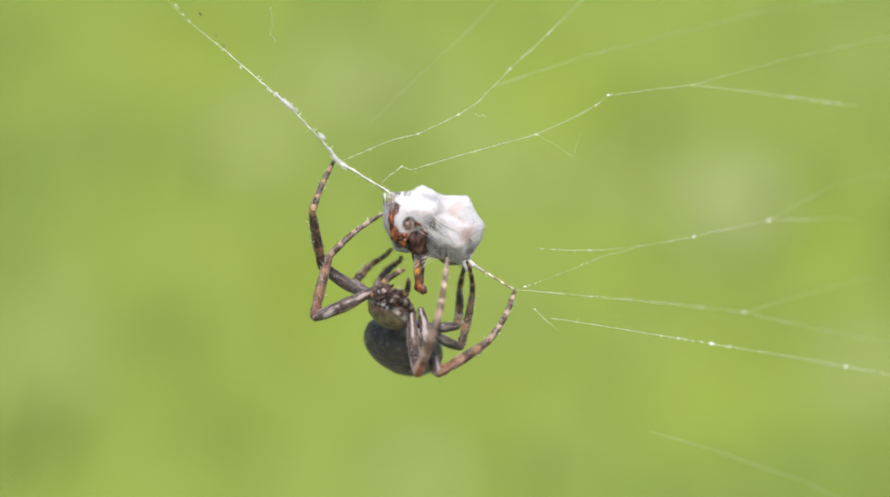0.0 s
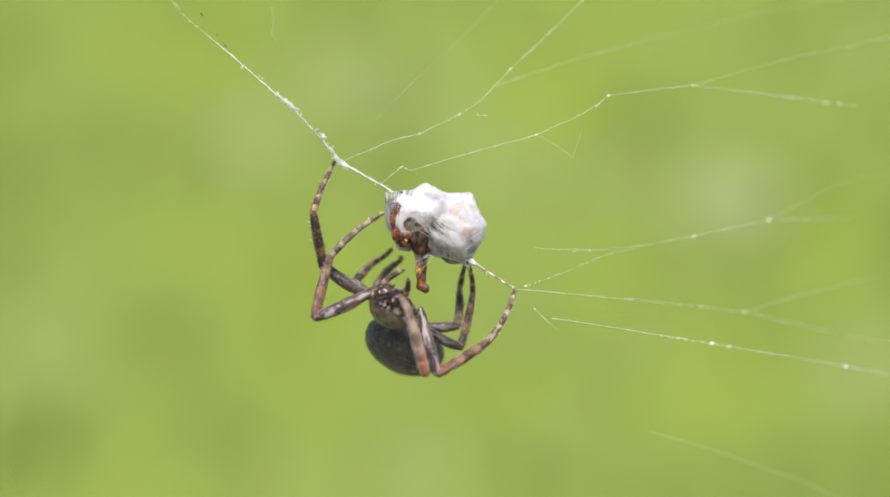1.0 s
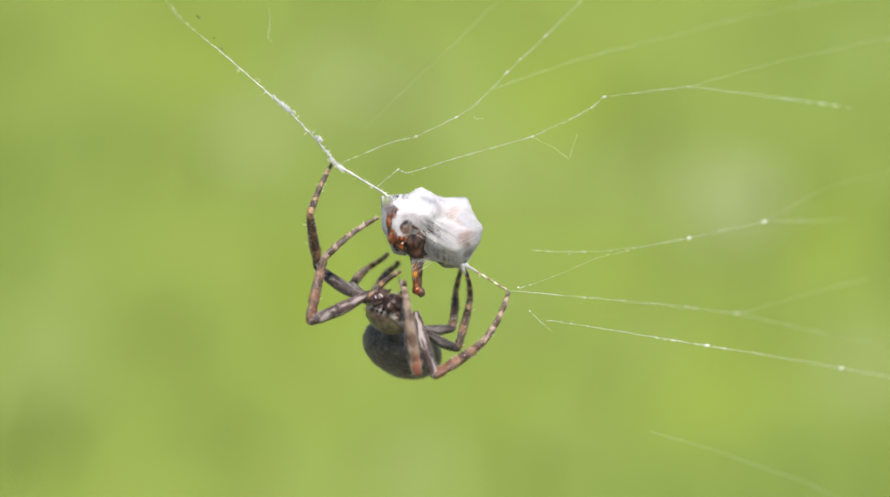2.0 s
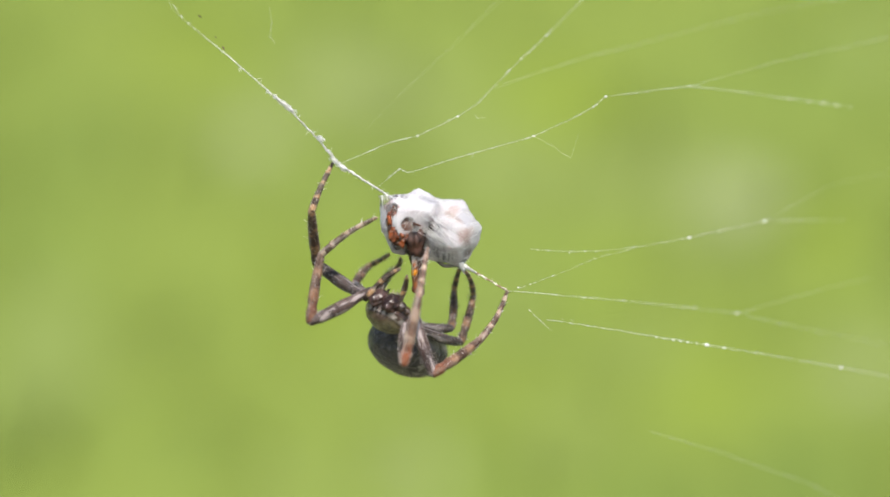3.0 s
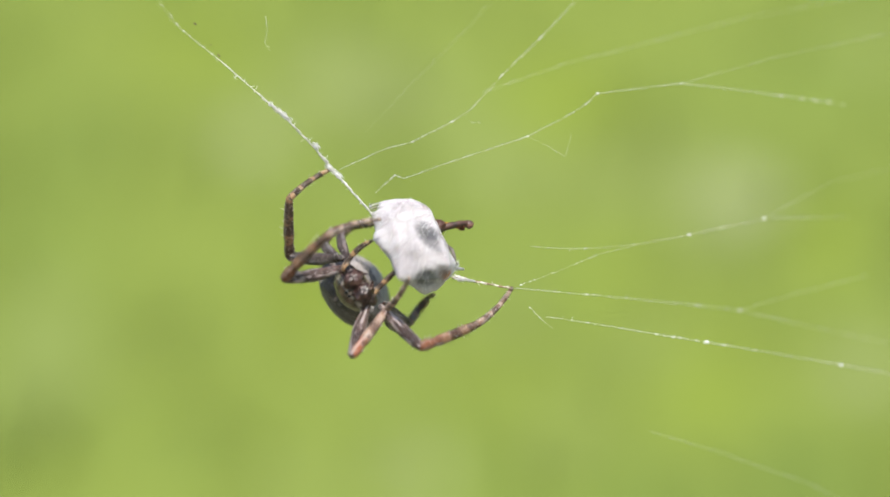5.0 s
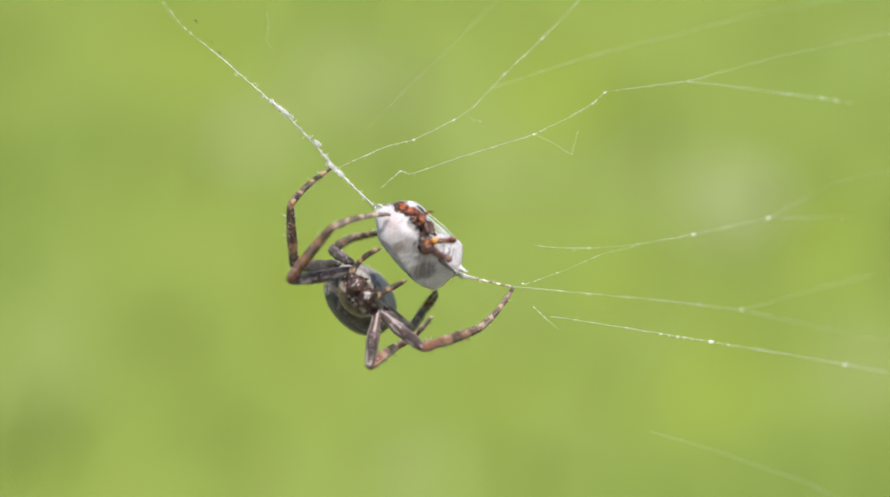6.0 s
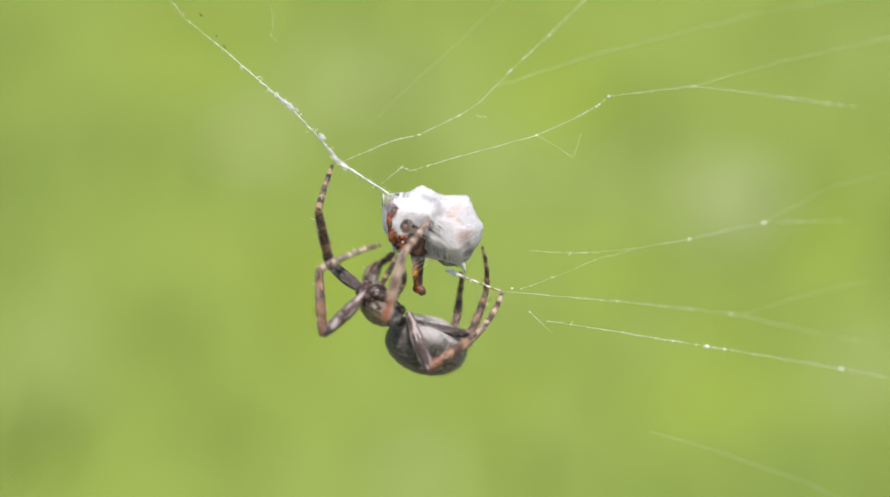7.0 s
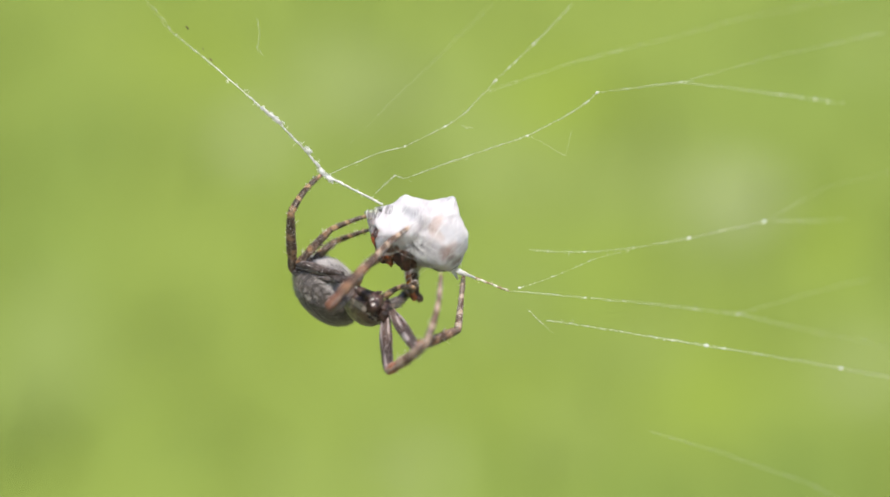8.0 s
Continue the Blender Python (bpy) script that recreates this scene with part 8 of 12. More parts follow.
    walk(tibia["G"], [(0, pose(.00663, 0, 0, -180, 67.4, -180)), (0.5, pose(.00663, 0, 0, 179.5, 67.4, 179.2)),
        (0.7, pose(.00663, 0, 0, 179.7, 67.4, 179.3)), (1, pose(.00663, 0, 0, -179.7, 67.4, -179.8)), (1.5, pose(.00663, 0, 0, -175.3, 66.7, -179)),
        (1.8, pose(.00663, 0, 0, -171.6, 65.9, -175.6)), (2.15, pose(.00663, 0, 0, -163.2, 63.6, -167.6)),
        (2.5, pose(.00663, 0, 0, -156.5, 60.9, -161.1)), (2.8, pose(.00663, 0, 0, -154.4, 59.8, -159)), (3, pose(.00663, 0, 0, -161.5, 62, -166.3)),
        (3.5, pose(.00663, 0, 0, -156.8, 62.5, -166.3)), (3.8, pose(.00663, 0, 0, -153.5, 60.9, -162.7)),
        (4, pose(.00663, 0, 0, -146.4, 55.4, -153.9)), (4.1, pose(.00663, 0, 0, -131.5, 54.1, -139.1)),
        (4.2, pose(.00663, 0, 0, -141.2, 59.4, -149.6)), (4.3, pose(.00663, 0, 0, -151.7, 63.9, -173.9)),
        (4.4, pose(.00663, 0, 0, -160.6, 71, -173.8)), (4.5, pose(.00663, 0, 0, -175.9, 69, 147.3)), (4.6, pose(.00663, 0, 0, 160.4, 74.1, 98.5)),
        (4.7, pose(.00663, 0, 0, 153, 71.7, 78.2)), (4.8, pose(.00663, 0, 0, 125.9, 66.1, 52.1)), (4.85, pose(.00663, 0, 0, 125.8, 63.4, 52.6)),
        (4.9, pose(.00663, 0, 0, 125.4, 60.6, 52.7)), (4.95, pose(.00663, 0, 0, 140.3, 61.6, 70.5)), (5, pose(.00663, 0, 0, 150.1, 59.9, 84)),
        (5.05, pose(.00663, 0, 0, 141.6, 57, 95.8)), (5.1, pose(.00663, 0, 0, 128, 54.6, 104)), (5.2, pose(.00663, 0, 0, 169.3, 54.9, 122.4)),
        (5.4, pose(.00663, 0, 0, 166.6, 58.7, 115)), (5.6, pose(.00663, 0, 0, 161.5, 62.1, 105.5)), (5.8, pose(.00663, 0, 0, 153.3, 64.6, 93.2)),
        (6, pose(.00663, 0, 0, 142.1, 65.5, 78.2)), (6.15, pose(.00663, 0, 0, 132.5, 64.9, 66.2)), (6.3, pose(.00663, 0, 0, 123, 62.8, 54.6)),
        (6.35, pose(.00663, 0, 0, 100.6, 47.6, 31.4)), (6.4, pose(.00663, 0, 0, 99.9, 30.1, 23.3)), (6.5, pose(.00663, 0, 0, 148.3, 67.7, 64)),
        (6.6, pose(.00663, 0, 0, 143.5, 55.7, 70.7)), (6.7, pose(.00663, 0, 0, 84.1, 74.1, 77.3)), (6.75, pose(.00663, 0, 0, 98.6, 61.8, 99.1)),
        (6.8, pose(.00663, 0, 0, 96.9, 47.7, 105.3)), (6.9, pose(.00663, 0, 0, 123.3, 71.6, 117.3)), (7, pose(.00663, 0, 0, 133.1, 56.9, 150.9)),
        (7.1, pose(.00663, 0, 0, 129.8, 55.1, 147)), (7.2, pose(.00663, 0, 0, 128, 47.6, 143.3)), (7.3, pose(.00663, 0, 0, 131.4, 41.4, 134)),
        (7.4, pose(.00663, 0, 0, 128.9, 38.3, 123.2)), (7.5, pose(.00663, 0, 0, 145.8, -5.7, 90)), (7.55, pose(.00663, 0, 0, 147.1, 9.9, 110.6)),
        (7.6, pose(.00663, 0, 0, 148.7, 22.2, 129.4)), (7.65, pose(.00663, 0, 0, 144.2, 11.8, 119.1)), (7.7, pose(.00663, 0, 0, 141.8, -6.2, 106)),
        (7.75, pose(.00663, 0, 0, 143.8, 30.5, 123.1)), (7.8, pose(.00663, 0, 0, 136.5, 53.5, 123.7)), (7.9, pose(.00663, 0, 0, 141.7, 36, 111.7)),
        (7.95, pose(.00663, 0, 0, 167.5, 31.5, 116.3)), (8, pose(.00663, 0, 0, -178.6, 28.9, 119))])
    walk(metatarsus["G"], [(0, pose(.00369, -0, -.00706, 170.6, 38.4, 165.1)), (0.5, pose(.00369, .00004, -.00706, 170.6, 38.4, 164.9)),
        (0.7, pose(.00369, .00004, -.00706, 170.7, 38.4, 164.9)), (1, pose(.00369, -.00001, -.00706, 170.7, 38.5, 165.2)),
        (1.5, pose(.0036, -.00005, -.00703, 171.8, 39.2, 163.5)), (1.8, pose(.00352, -.00024, -.00699, 172.2, 39, 163.2)),
        (2.15, pose(.00331, -.00073, -.00686, 173.4, 38.6, 162.6)), (2.5, pose(.00311, -.00121, -.00669, 174.5, 38.4, 161.9)),
        (2.8, pose(.00304, -.00138, -.00662, 174.9, 38.4, 161.7)), (3, pose(.00314, -.00085, -.00676, 177.8, 41.4, 168.7)),
        (3.5, pose(.0032, -.00084, -.00679, 176.2, 38.2, 159.9)), (3.8, pose(.00308, -.00111, -.00668, 179.1, 39.2, 164.5)),
        (4, pose(.00273, -.00191, -.0063, -172.8, 40, 177.8)), (4.1, pose(.00324, -.00294, -.0062, -174.9, 39.1, 172.8)),
        (4.2, pose(.00327, -.00197, -.00659, -171.1, 33, 178.3)), (4.3, pose(.00329, -.00036, -.00687, -172, 31.4, 160.4)),
        (4.4, pose(.00415, -.00027, -.00723, -176, 30, 161.9)), (4.5, pose(.00432, .00149, -.00714, -170.7, 22.9, 143.8)),
        (4.6, pose(.00632, .00207, -.00736, -161.3, 51, 144.3)), (4.7, pose(.00712, .00236, -.00726, -162, 50.8, 130.9)),
        (4.8, pose(.00854, .00245, -.007, 158.9, 59.2, 92.5)), (4.85, pose(.00871, .00272, -.00684, 160.4, 58.9, 95.5)),
        (4.9, pose(.00891, .00299, -.00667, 161.8, 58.6, 98.3)), (4.95, pose(.00785, .00343, -.00673, 174.2, 54.9, 112.6)),
        (5, pose(.00703, .00381, -.00662, -179, 50.9, 122.5)), (5.05, pose(.00621, .00415, -.00642, 166.9, 42.6, 126.6)),
        (5.1, pose(.00556, .0043, -.00624, 151.1, 35.9, 130.8)), (5.2, pose(.00428, .00372, -.00626, 172.5, 28.6, 121.9)),
        (5.4, pose(.00495, .0036, -.00654, 173.7, 32.5, 120)), (5.6, pose(.00568, .00345, -.00676, 174.3, 36.6, 117.8)),
        (5.8, pose(.00645, .00328, -.00691, 174.2, 40.7, 115)), (6, pose(.00728, .0031, -.00697, 172.9, 45, 111.5)),
        (6.15, pose(.00795, .00297, -.00693, 170.9, 48.2, 108)), (6.3, pose(.00866, .00285, -.00681, 167.4, 51.3, 103.5)),
        (6.35, pose(.01104, .00269, -.00565, 123.5, 55.7, 59)), (6.4, pose(.01271, .00262, -.00384, 106.1, 54.8, 30.2)),
        (6.5, pose(.0079, .00261, -.00708, 177.7, 62.5, 92.9)), (6.6, pose(.00806, .00407, -.00632, -179.7, 49.5, 108.9)),
        (6.7, pose(.00709, .00204, -.00736, 141.4, 57.9, 136.7)), (6.75, pose(.00606, .00357, -.00674, 138.8, 40.7, 138.6)),
        (6.8, pose(.00528, .00497, -.00566, 135.2, 23.9, 139.6)), (6.9, pose(.00552, .00215, -.00726, 140.6, 54.3, 133.4)),
        (7, pose(.00298, .00203, -.00641, 141.7, 37.8, 155.2)), (7.1, pose(.00296, .00238, -.00628, 142.7, 33.6, 156.4)),
        (7.2, pose(.00249, .00308, -.00565, 141.1, 29.8, 151.8)), (7.3, pose(.00265, .00413, -.00507, 152.4, 5.5, 151.9)),
        (7.4, pose(.00335, .00503, -.00474, 155.2, 10.8, 151.3)), (7.5, pose(.00663, .00761, .00076, 163.6, -16.7, 134.6)),
        (7.55, pose(.00398, .00706, -.00132, 164.3, -17, 143.3)), (7.6, pose(.00214, .00548, -.00289, 164, -15.6, 151.9)),
        (7.65, pose(.00299, .00655, -.00156, 163.6, -7.8, 151.3)), (7.7, pose(.00453, .00731, .00083, 163.1, -2.2, 148.1)),
        (7.75, pose(.00303, .00553, -.00388, 162.7, 7.9, 145.1)), (7.8, pose(.00411, .00378, -.00616, 159.2, 14.7, 139.6)),
        (7.9, pose(.00434, .00575, -.0045, 177.3, 31.4, 165.1)), (7.95, pose(.00374, .00585, -.004, -175.7, 2.3, 152.6)),
        (8, pose(.00338, .00586, -.0037, -161.5, -23.3, 143.7))])
    walk(leg["H"], [(0, pose(.00357, -.00252, -.00089, -36.1, 38.5, -68.5)), (0.5, pose(.00353, -.00248, -.00089, -36, 38.8, -68.3)),
        (0.7, pose(.00353, -.00248, -.0009, -36.1, 38.9, -68.4)), (1, pose(.00346, -.0025, -.00085, -36.3, 38.7, -68.8)),
        (1.5, pose(.0035, -.00244, -.00085, -36.6, 40.2, -69.4)), (1.8, pose(.00341, -.00243, -.00086, -37, 38.9, -69.9)),
        (2.15, pose(.00318, -.00239, -.00088, -37.9, 35.6, -71.4)), (2.5, pose(.00296, -.00235, -.00091, -38.6, 32.4, -72.7)),
        (2.8, pose(.00287, -.00234, -.00092, -38.9, 31.2, -73.2)), (3, pose(.00291, -.00246, -.00091, -39.4, 31.2, -74.2)),
        (3.5, pose(.00286, -.00237, -.00086, -39.1, 28.8, -73.6)), (3.8, pose(.0028, -.00255, -.00088, -40.9, 29.1, -77.2)),
        (4, pose(.00252, -.00312, -.00088, -46.2, 29.8, -88.1)), (4.1, pose(.00238, -.00279, -.00137, -43.6, 14.9, -81.3)),
        (4.2, pose(.00245, -.00269, -.00141, -43.2, 4.7, -79.1)), (4.3, pose(.00311, -.0019, -.00098, -36.5, 35.2, -60.2)),
        (4.4, pose(.00269, -.00098, -.00163, -32, 0.8, -46.4)), (4.5, pose(.00332, -.00024, -.00137, -34.3, 21.5, -57.9)),
        (4.6, pose(.00431, .00024, -.00164, -36.5, 9.2, -66)), (4.7, pose(.00385, .00017, -.00095, -38.1, 17, -73.2)),
        (4.8, pose(.00405, -.00007, -.0008, -38.3, 18, -73.8)), (4.85, pose(.00414, -.00027, -.00117, -38.2, 19.2, -73.7)),
        (4.9, pose(.00419, -.00049, -.00155, -38.2, 20.5, -73.5)), (4.95, pose(.00398, -.0007, -.00169, -35.2, 14.2, -63.7)),
        (5, pose(.00383, -.00083, -.00185, -33.6, 6.5, -54.6)), (5.05, pose(.00463, -.00202, -.00153, -38.2, 21.6, -73.2)),
        (5.1, pose(.00479, -.00386, -.00156, -48.7, 38, -94)), (5.2, pose(.00418, -.00254, -.00173, -39.8, 20.5, -76)),
        (5.4, pose(.00409, -.00209, -.00164, -38.1, 16.1, -70.7)), (5.6, pose(.00394, -.00169, -.00158, -36.8, 12.1, -65.5)),
        (5.8, pose(.00374, -.00133, -.00155, -35.9, 8.3, -60.3)), (6, pose(.0035, -.00103, -.00155, -35.3, 4.9, -54.9)),
        (6.15, pose(.00329, -.00083, -.00156, -35, 2.6, -50.7)), (6.3, pose(.00307, -.00066, -.00157, -34.9, 0.6, -46.4)),
        (6.35, pose(.00278, -.00067, -.00101, -34.2, 15.2, -41)), (6.4, pose(.0025, -.00066, -.00044, -29.2, 32.3, -28.9)),
        (6.5, pose(.0044, -.00074, -.001, -32.2, 24.3, -35.2)), (6.6, pose(.00472, -.00139, -.00251, -46.4, 25.4, -68.2)),
        (6.7, pose(.00259, -.00328, -.00115, -45.3, -15.8, -55.8)), (6.75, pose(.00278, -.00354, -.00104, -43.9, 3.6, -68.5)),
        (6.8, pose(.00289, -.00384, -.00106, -42.7, 24.6, -63.6)), (6.9, pose(.00177, -.00424, -.00135, -52.3, 12.7, -92.9)),
        (7, pose(.00153, -.00428, -.00089, -53, 25.2, -94.8)), (7.1, pose(.00192, -.00398, -.00089, -55.3, 24.5, -100.4)),
        (7.2, pose(.00218, -.0039, -.00148, -61.3, 26.6, -114.3)), (7.3, pose(.00332, -.00195, -.0017, -45.6, 14.3, -71.4)),
        (7.4, pose(.00355, -.0011, -.0012, -44.3, 13.4, -65.9)), (7.5, pose(.0033, -.00036, -.00176, -40.2, 30.8, -55.3)),
        (7.55, pose(.00412, -.0009, -.00157, -41.9, 25.9, -58.8)), (7.6, pose(.00491, -.00151, -.00132, -43, 20.8, -61.5)),
        (7.65, pose(.00415, -.00097, -.00169, -42.5, 13.6, -60.1)), (7.7, pose(.00335, -.0005, -.00193, -42, 6.5, -57.1)),
        (7.75, pose(.00347, -.00061, -.00139, -41.7, 0.8, -52.3)), (7.8, pose(.00355, -.00071, -.00082, -41.9, -5.5, -47.6)),
        (7.9, pose(.00314, -.00031, -.00303, -42.5, -0.8, -38)), (7.95, pose(.00234, .00025, -.0024, -42.5, 12.4, -38.2)),
        (8, pose(.00171, .00052, -.00158, -41.8, 25.4, -36.3))])
    walk(tibia["H"], [(0, pose(.0051, 0, 0, 0, 60.8, 0)), (0.5, pose(.0051, 0, 0, -0.4, 60.8, -0.8)), (0.7, pose(.0051, 0, 0, -0.6, 60.8, -1)),
        (1, pose(.0051, 0, 0, -0.5, 60.8, -0.4)), (1.5, pose(.0051, 0, 0, -2.2, 57.3, -3)), (1.8, pose(.0051, 0, 0, -1.6, 58, -1.2)),
        (2.15, pose(.0051, 0, 0, 0.6, 59.8, 4.2)), (2.5, pose(.0051, 0, 0, 3.4, 61.4, 10.3)), (2.8, pose(.0051, 0, 0, 4.7, 61.9, 12.7)),
        (3, pose(.0051, 0, 0, 4.8, 64.8, 13.5)), (3.5, pose(.0051, 0, 0, 2.4, 65, 11.7)), (3.8, pose(.0051, 0, 0, -3.4, 62.1, 7.7)),
        (4, pose(.0051, 0, 0, -15, 53.7, 0.7)), (4.1, pose(.0051, 0, 0, -17.8, 66, 3.3)), (4.2, pose(.0051, 0, 0, 73.3, 68, 102.6)),
        (4.3, pose(.0051, 0, 0, -2, 45.9, -12)), (4.4, pose(.0051, 0, 0, 18.5, 84.5, 19.2)), (4.5, pose(.0051, 0, 0, -6.7, 49.6, -9.6)),
        (4.6, pose(.0051, 0, 0, -14, 33.1, -6)), (4.7, pose(.0051, 0, 0, -17.5, 11.5, -20.2)), (4.8, pose(.0051, 0, 0, -14.8, 3.3, -1.2)),
        (4.85, pose(.0051, 0, 0, -14.9, 0.6, -8.4)), (4.9, pose(.0051, 0, 0, -14.6, -2.6, -15.5)), (4.95, pose(.0051, 0, 0, -18.1, 17.9, -20.4)),
        (5, pose(.0051, 0, 0, -22.8, 39.1, -25.3)), (5.05, pose(.0051, 0, 0, -17.9, 40.1, -23)), (5.1, pose(.0051, 0, 0, -9.9, 42.8, -19.1)),
        (5.2, pose(.0051, 0, 0, -18.7, 49.2, -22.3)), (5.4, pose(.0051, 0, 0, -19.6, 47.8, -22.5)), (5.6, pose(.0051, 0, 0, -20.2, 46.6, -22.6)),
        (5.8, pose(.0051, 0, 0, -20.3, 45.7, -22.5)), (6, pose(.0051, 0, 0, -20.1, 45, -22.4)), (6.15, pose(.0051, 0, 0, -19.7, 44.6, -22.2)),
        (6.3, pose(.0051, 0, 0, -19, 44.3, -22.1)), (6.35, pose(.0051, 0, 0, -17, 34.3, -36.9)), (6.4, pose(.0051, 0, 0, -12.2, 26.2, -56.8)),
        (6.5, pose(.0051, 0, 0, -16, 22.2, -49.9)), (6.6, pose(.0051, 0, 0, -1.9, 19.7, -15.8)), (6.7, pose(.0051, 0, 0, -35.1, 80.7, -26.9)),
        (6.75, pose(.0051, 0, 0, -13.3, 69, -10.6)), (6.8, pose(.0051, 0, 0, -3, 68.5, -18.7)), (6.9, pose(.0051, 0, 0, 11, 62.8, 24.5)),
        (7, pose(.0051, 0, 0, 11.2, 65.8, 17.4)), (7.1, pose(.0051, 0, 0, -0.2, 50.9, 8.2)), (7.2, pose(.0051, 0, 0, 7.5, 42.7, 26.9)),
        (7.3, pose(.0051, 0, 0, 26.2, 57, 22.7)), (7.4, pose(.0051, 0, 0, 52.2, 54.5, 49.1)), (7.5, pose(.0051, 0, 0, 19.8, 28.5, -14.8)),
        (7.55, pose(.0051, 0, 0, 17.8, 37.1, -12.2)), (7.6, pose(.0051, 0, 0, 16.2, 46.2, -9)), (7.65, pose(.0051, 0, 0, 37.4, 56.7, 21.4)),
        (7.7, pose(.0051, 0, 0, 82.8, 59.1, 73.6)), (7.75, pose(.0051, 0, 0, 72.1, 58, 57.1)), (7.8, pose(.0051, 0, 0, 66.2, 56, 46.8)),
        (7.9, pose(.0051, 0, 0, 17.8, 42, -24.9)), (7.95, pose(.0051, 0, 0, 33.4, 30.8, -11.7)), (8, pose(.0051, 0, 0, 42.6, 19.4, -2.2))])
    walk(metatarsus["H"], [(0, pose(.00771, -0, -.00468, 155, 14.4, 118.1)), (0.5, pose(.00771, -.00004, -.00468, 155, 14.8, 118.1)),
        (0.7, pose(.00771, -.00005, -.00468, 154.9, 14.9, 118.1)), (1, pose(.00771, -.00002, -.00468, 154.8, 14.6, 118.1)),
        (1.5, pose(.00799, -.00015, -.00451, 153.3, 13.6, 116.6)), (1.8, pose(.00794, -.00006, -.00454, 154, 13, 117.9)),
        (2.15, pose(.00779, .0002, -.00463, 155.7, 11.2, 121.3)), (2.5, pose(.00763, .00046, -.0047, 157.3, 9.3, 124.5)),
        (2.8, pose(.00756, .00056, -.00473, 157.9, 8.6, 125.7)), (3, pose(.00732, .00053, -.00485, 157, 4.9, 123.5)),
        (3.5, pose(.00732, .00046, -.00486, 158.8, 5.6, 123.6)), (3.8, pose(.00758, .00034, -.00474, 156.6, 6.5, 122.9)),
        (4, pose(.00827, .00004, -.00432, 149.5, 8.3, 120.3)), (4.1, pose(.00727, .00012, -.0049, 162, 2.3, 126.8)),
        (4.2, pose(.00466, .00196, -.00497, 168.4, -6.4, 137.1)), (4.3, pose(.00875, -.00078, -.00385, 158.7, 1.8, 120.5)),
        (4.4, pose(.00558, .00017, -.00533, -172.8, 4.5, 139.8)), (4.5, pose(.00852, -.00058, -.00408, 171.8, 10.2, 137.7)),
        (4.6, pose(.00956, -.00047, -.00293, 175.7, 3.7, 161.2)), (4.7, pose(.01003, -.00181, -.00107, 173.5, 23.3, 165.2)),
        (4.8, pose(.01045, -.00011, -.00031, 169.8, 21.6, 156.2)), (4.85, pose(.0104, -.00078, -.00005, 167.6, 20.9, 150.4)),
        (4.9, pose(.01026, -.00143, .00024, 165.4, 20.5, 144.3)), (4.95, pose(.00988, -.00178, -.00164, 171.5, 13.1, 140.4)),
        (5, pose(.00886, -.00178, -.00338, 178.9, 5.7, 136.3)), (5.05, pose(.00887, -.0016, -.00345, 162.6, 9, 136.7)),
        (5.1, pose(.00882, -.00128, -.00364, 144.9, 11.1, 134.1)), (5.2, pose(.00834, -.00133, -.00405, 161.4, 18, 135.2)),
        (5.4, pose(.00843, -.00138, -.00397, 166.4, 15.6, 136.3)), (5.6, pose(.0085, -.00141, -.0039, 171.2, 13.2, 137)),
        (5.8, pose(.00856, -.00143, -.00383, 175.7, 10.9, 137.3)), (6, pose(.00861, -.00144, -.00379, -180, 8.6, 137.2)),
        (6.15, pose(.00863, -.00144, -.00376, -176.9, 6.9, 136.8)), (6.3, pose(.00866, -.00144, -.00374, -173.8, 5.3, 136.2)),
        (6.35, pose(.00864, -.00266, -.00302, 179.5, 6.2, 124.5)), (6.4, pose(.00773, -.00402, -.00237, 171.9, 5.4, 107.3)),
        (6.5, pose(.0083, -.00379, -.00203, 175.6, 1.4, 116.5)), (6.6, pose(.00996, -.00137, -.0018, 157.4, 12.6, 126.2)),
        (6.7, pose(.00587, -.00039, -.00529, -171.5, -9.5, 120.7)), (6.75, pose(.00699, -.00035, -.005, 168.4, -7.1, 124.6)),
        (6.8, pose(.00696, -.00063, -.00499, 156.9, -7.4, 116.4)), (6.9, pose(.00733, .00102, -.00476, 147.5, -1.9, 128.4)),
        (7, pose(.0072, .00066, -.00489, 139.8, -8.6, 123.9)), (7.1, pose(.00845, .00048, -.00416, 136.3, -2.7, 133.8)),
        (7.2, pose(.00861, .00178, -.00364, 127.8, 11.7, 136.3)), (7.3, pose(.00779, .00113, -.00449, 156.5, 3.3, 140.1)),
        (7.4, pose(.00714, .00235, -.00436, 158.8, -5.3, 150.7)), (7.5, pose(.00965, -.0012, -.00255, 154, 17.5, 125.8)),
        (7.55, pose(.00928, -.0009, -.00323, 153.6, 17.4, 125.8)), (7.6, pose(.00877, -.00058, -.00387, 153.6, 17.3, 125.7)),
        (7.65, pose(.00784, .00107, -.00448, 160.2, 3.4, 141.4)), (7.7, pose(.00588, .00264, -.0046, 163.4, -12.8, 153)),
        (7.75, pose(.00664, .00239, -.00454, 168.6, -7, 145)), (7.8, pose(.00715, .00218, -.00444, 174.2, 0.5, 136.8)),
        (7.9, pose(.00871, -.00168, -.00358, 174.6, -7, 150)), (7.95, pose(.00961, -.00093, -.00274, 169.4, 3.6, 149.3)),
        (8, pose(.01015, -.0002, -.00178, 166.1, 13.7, 146.9))])
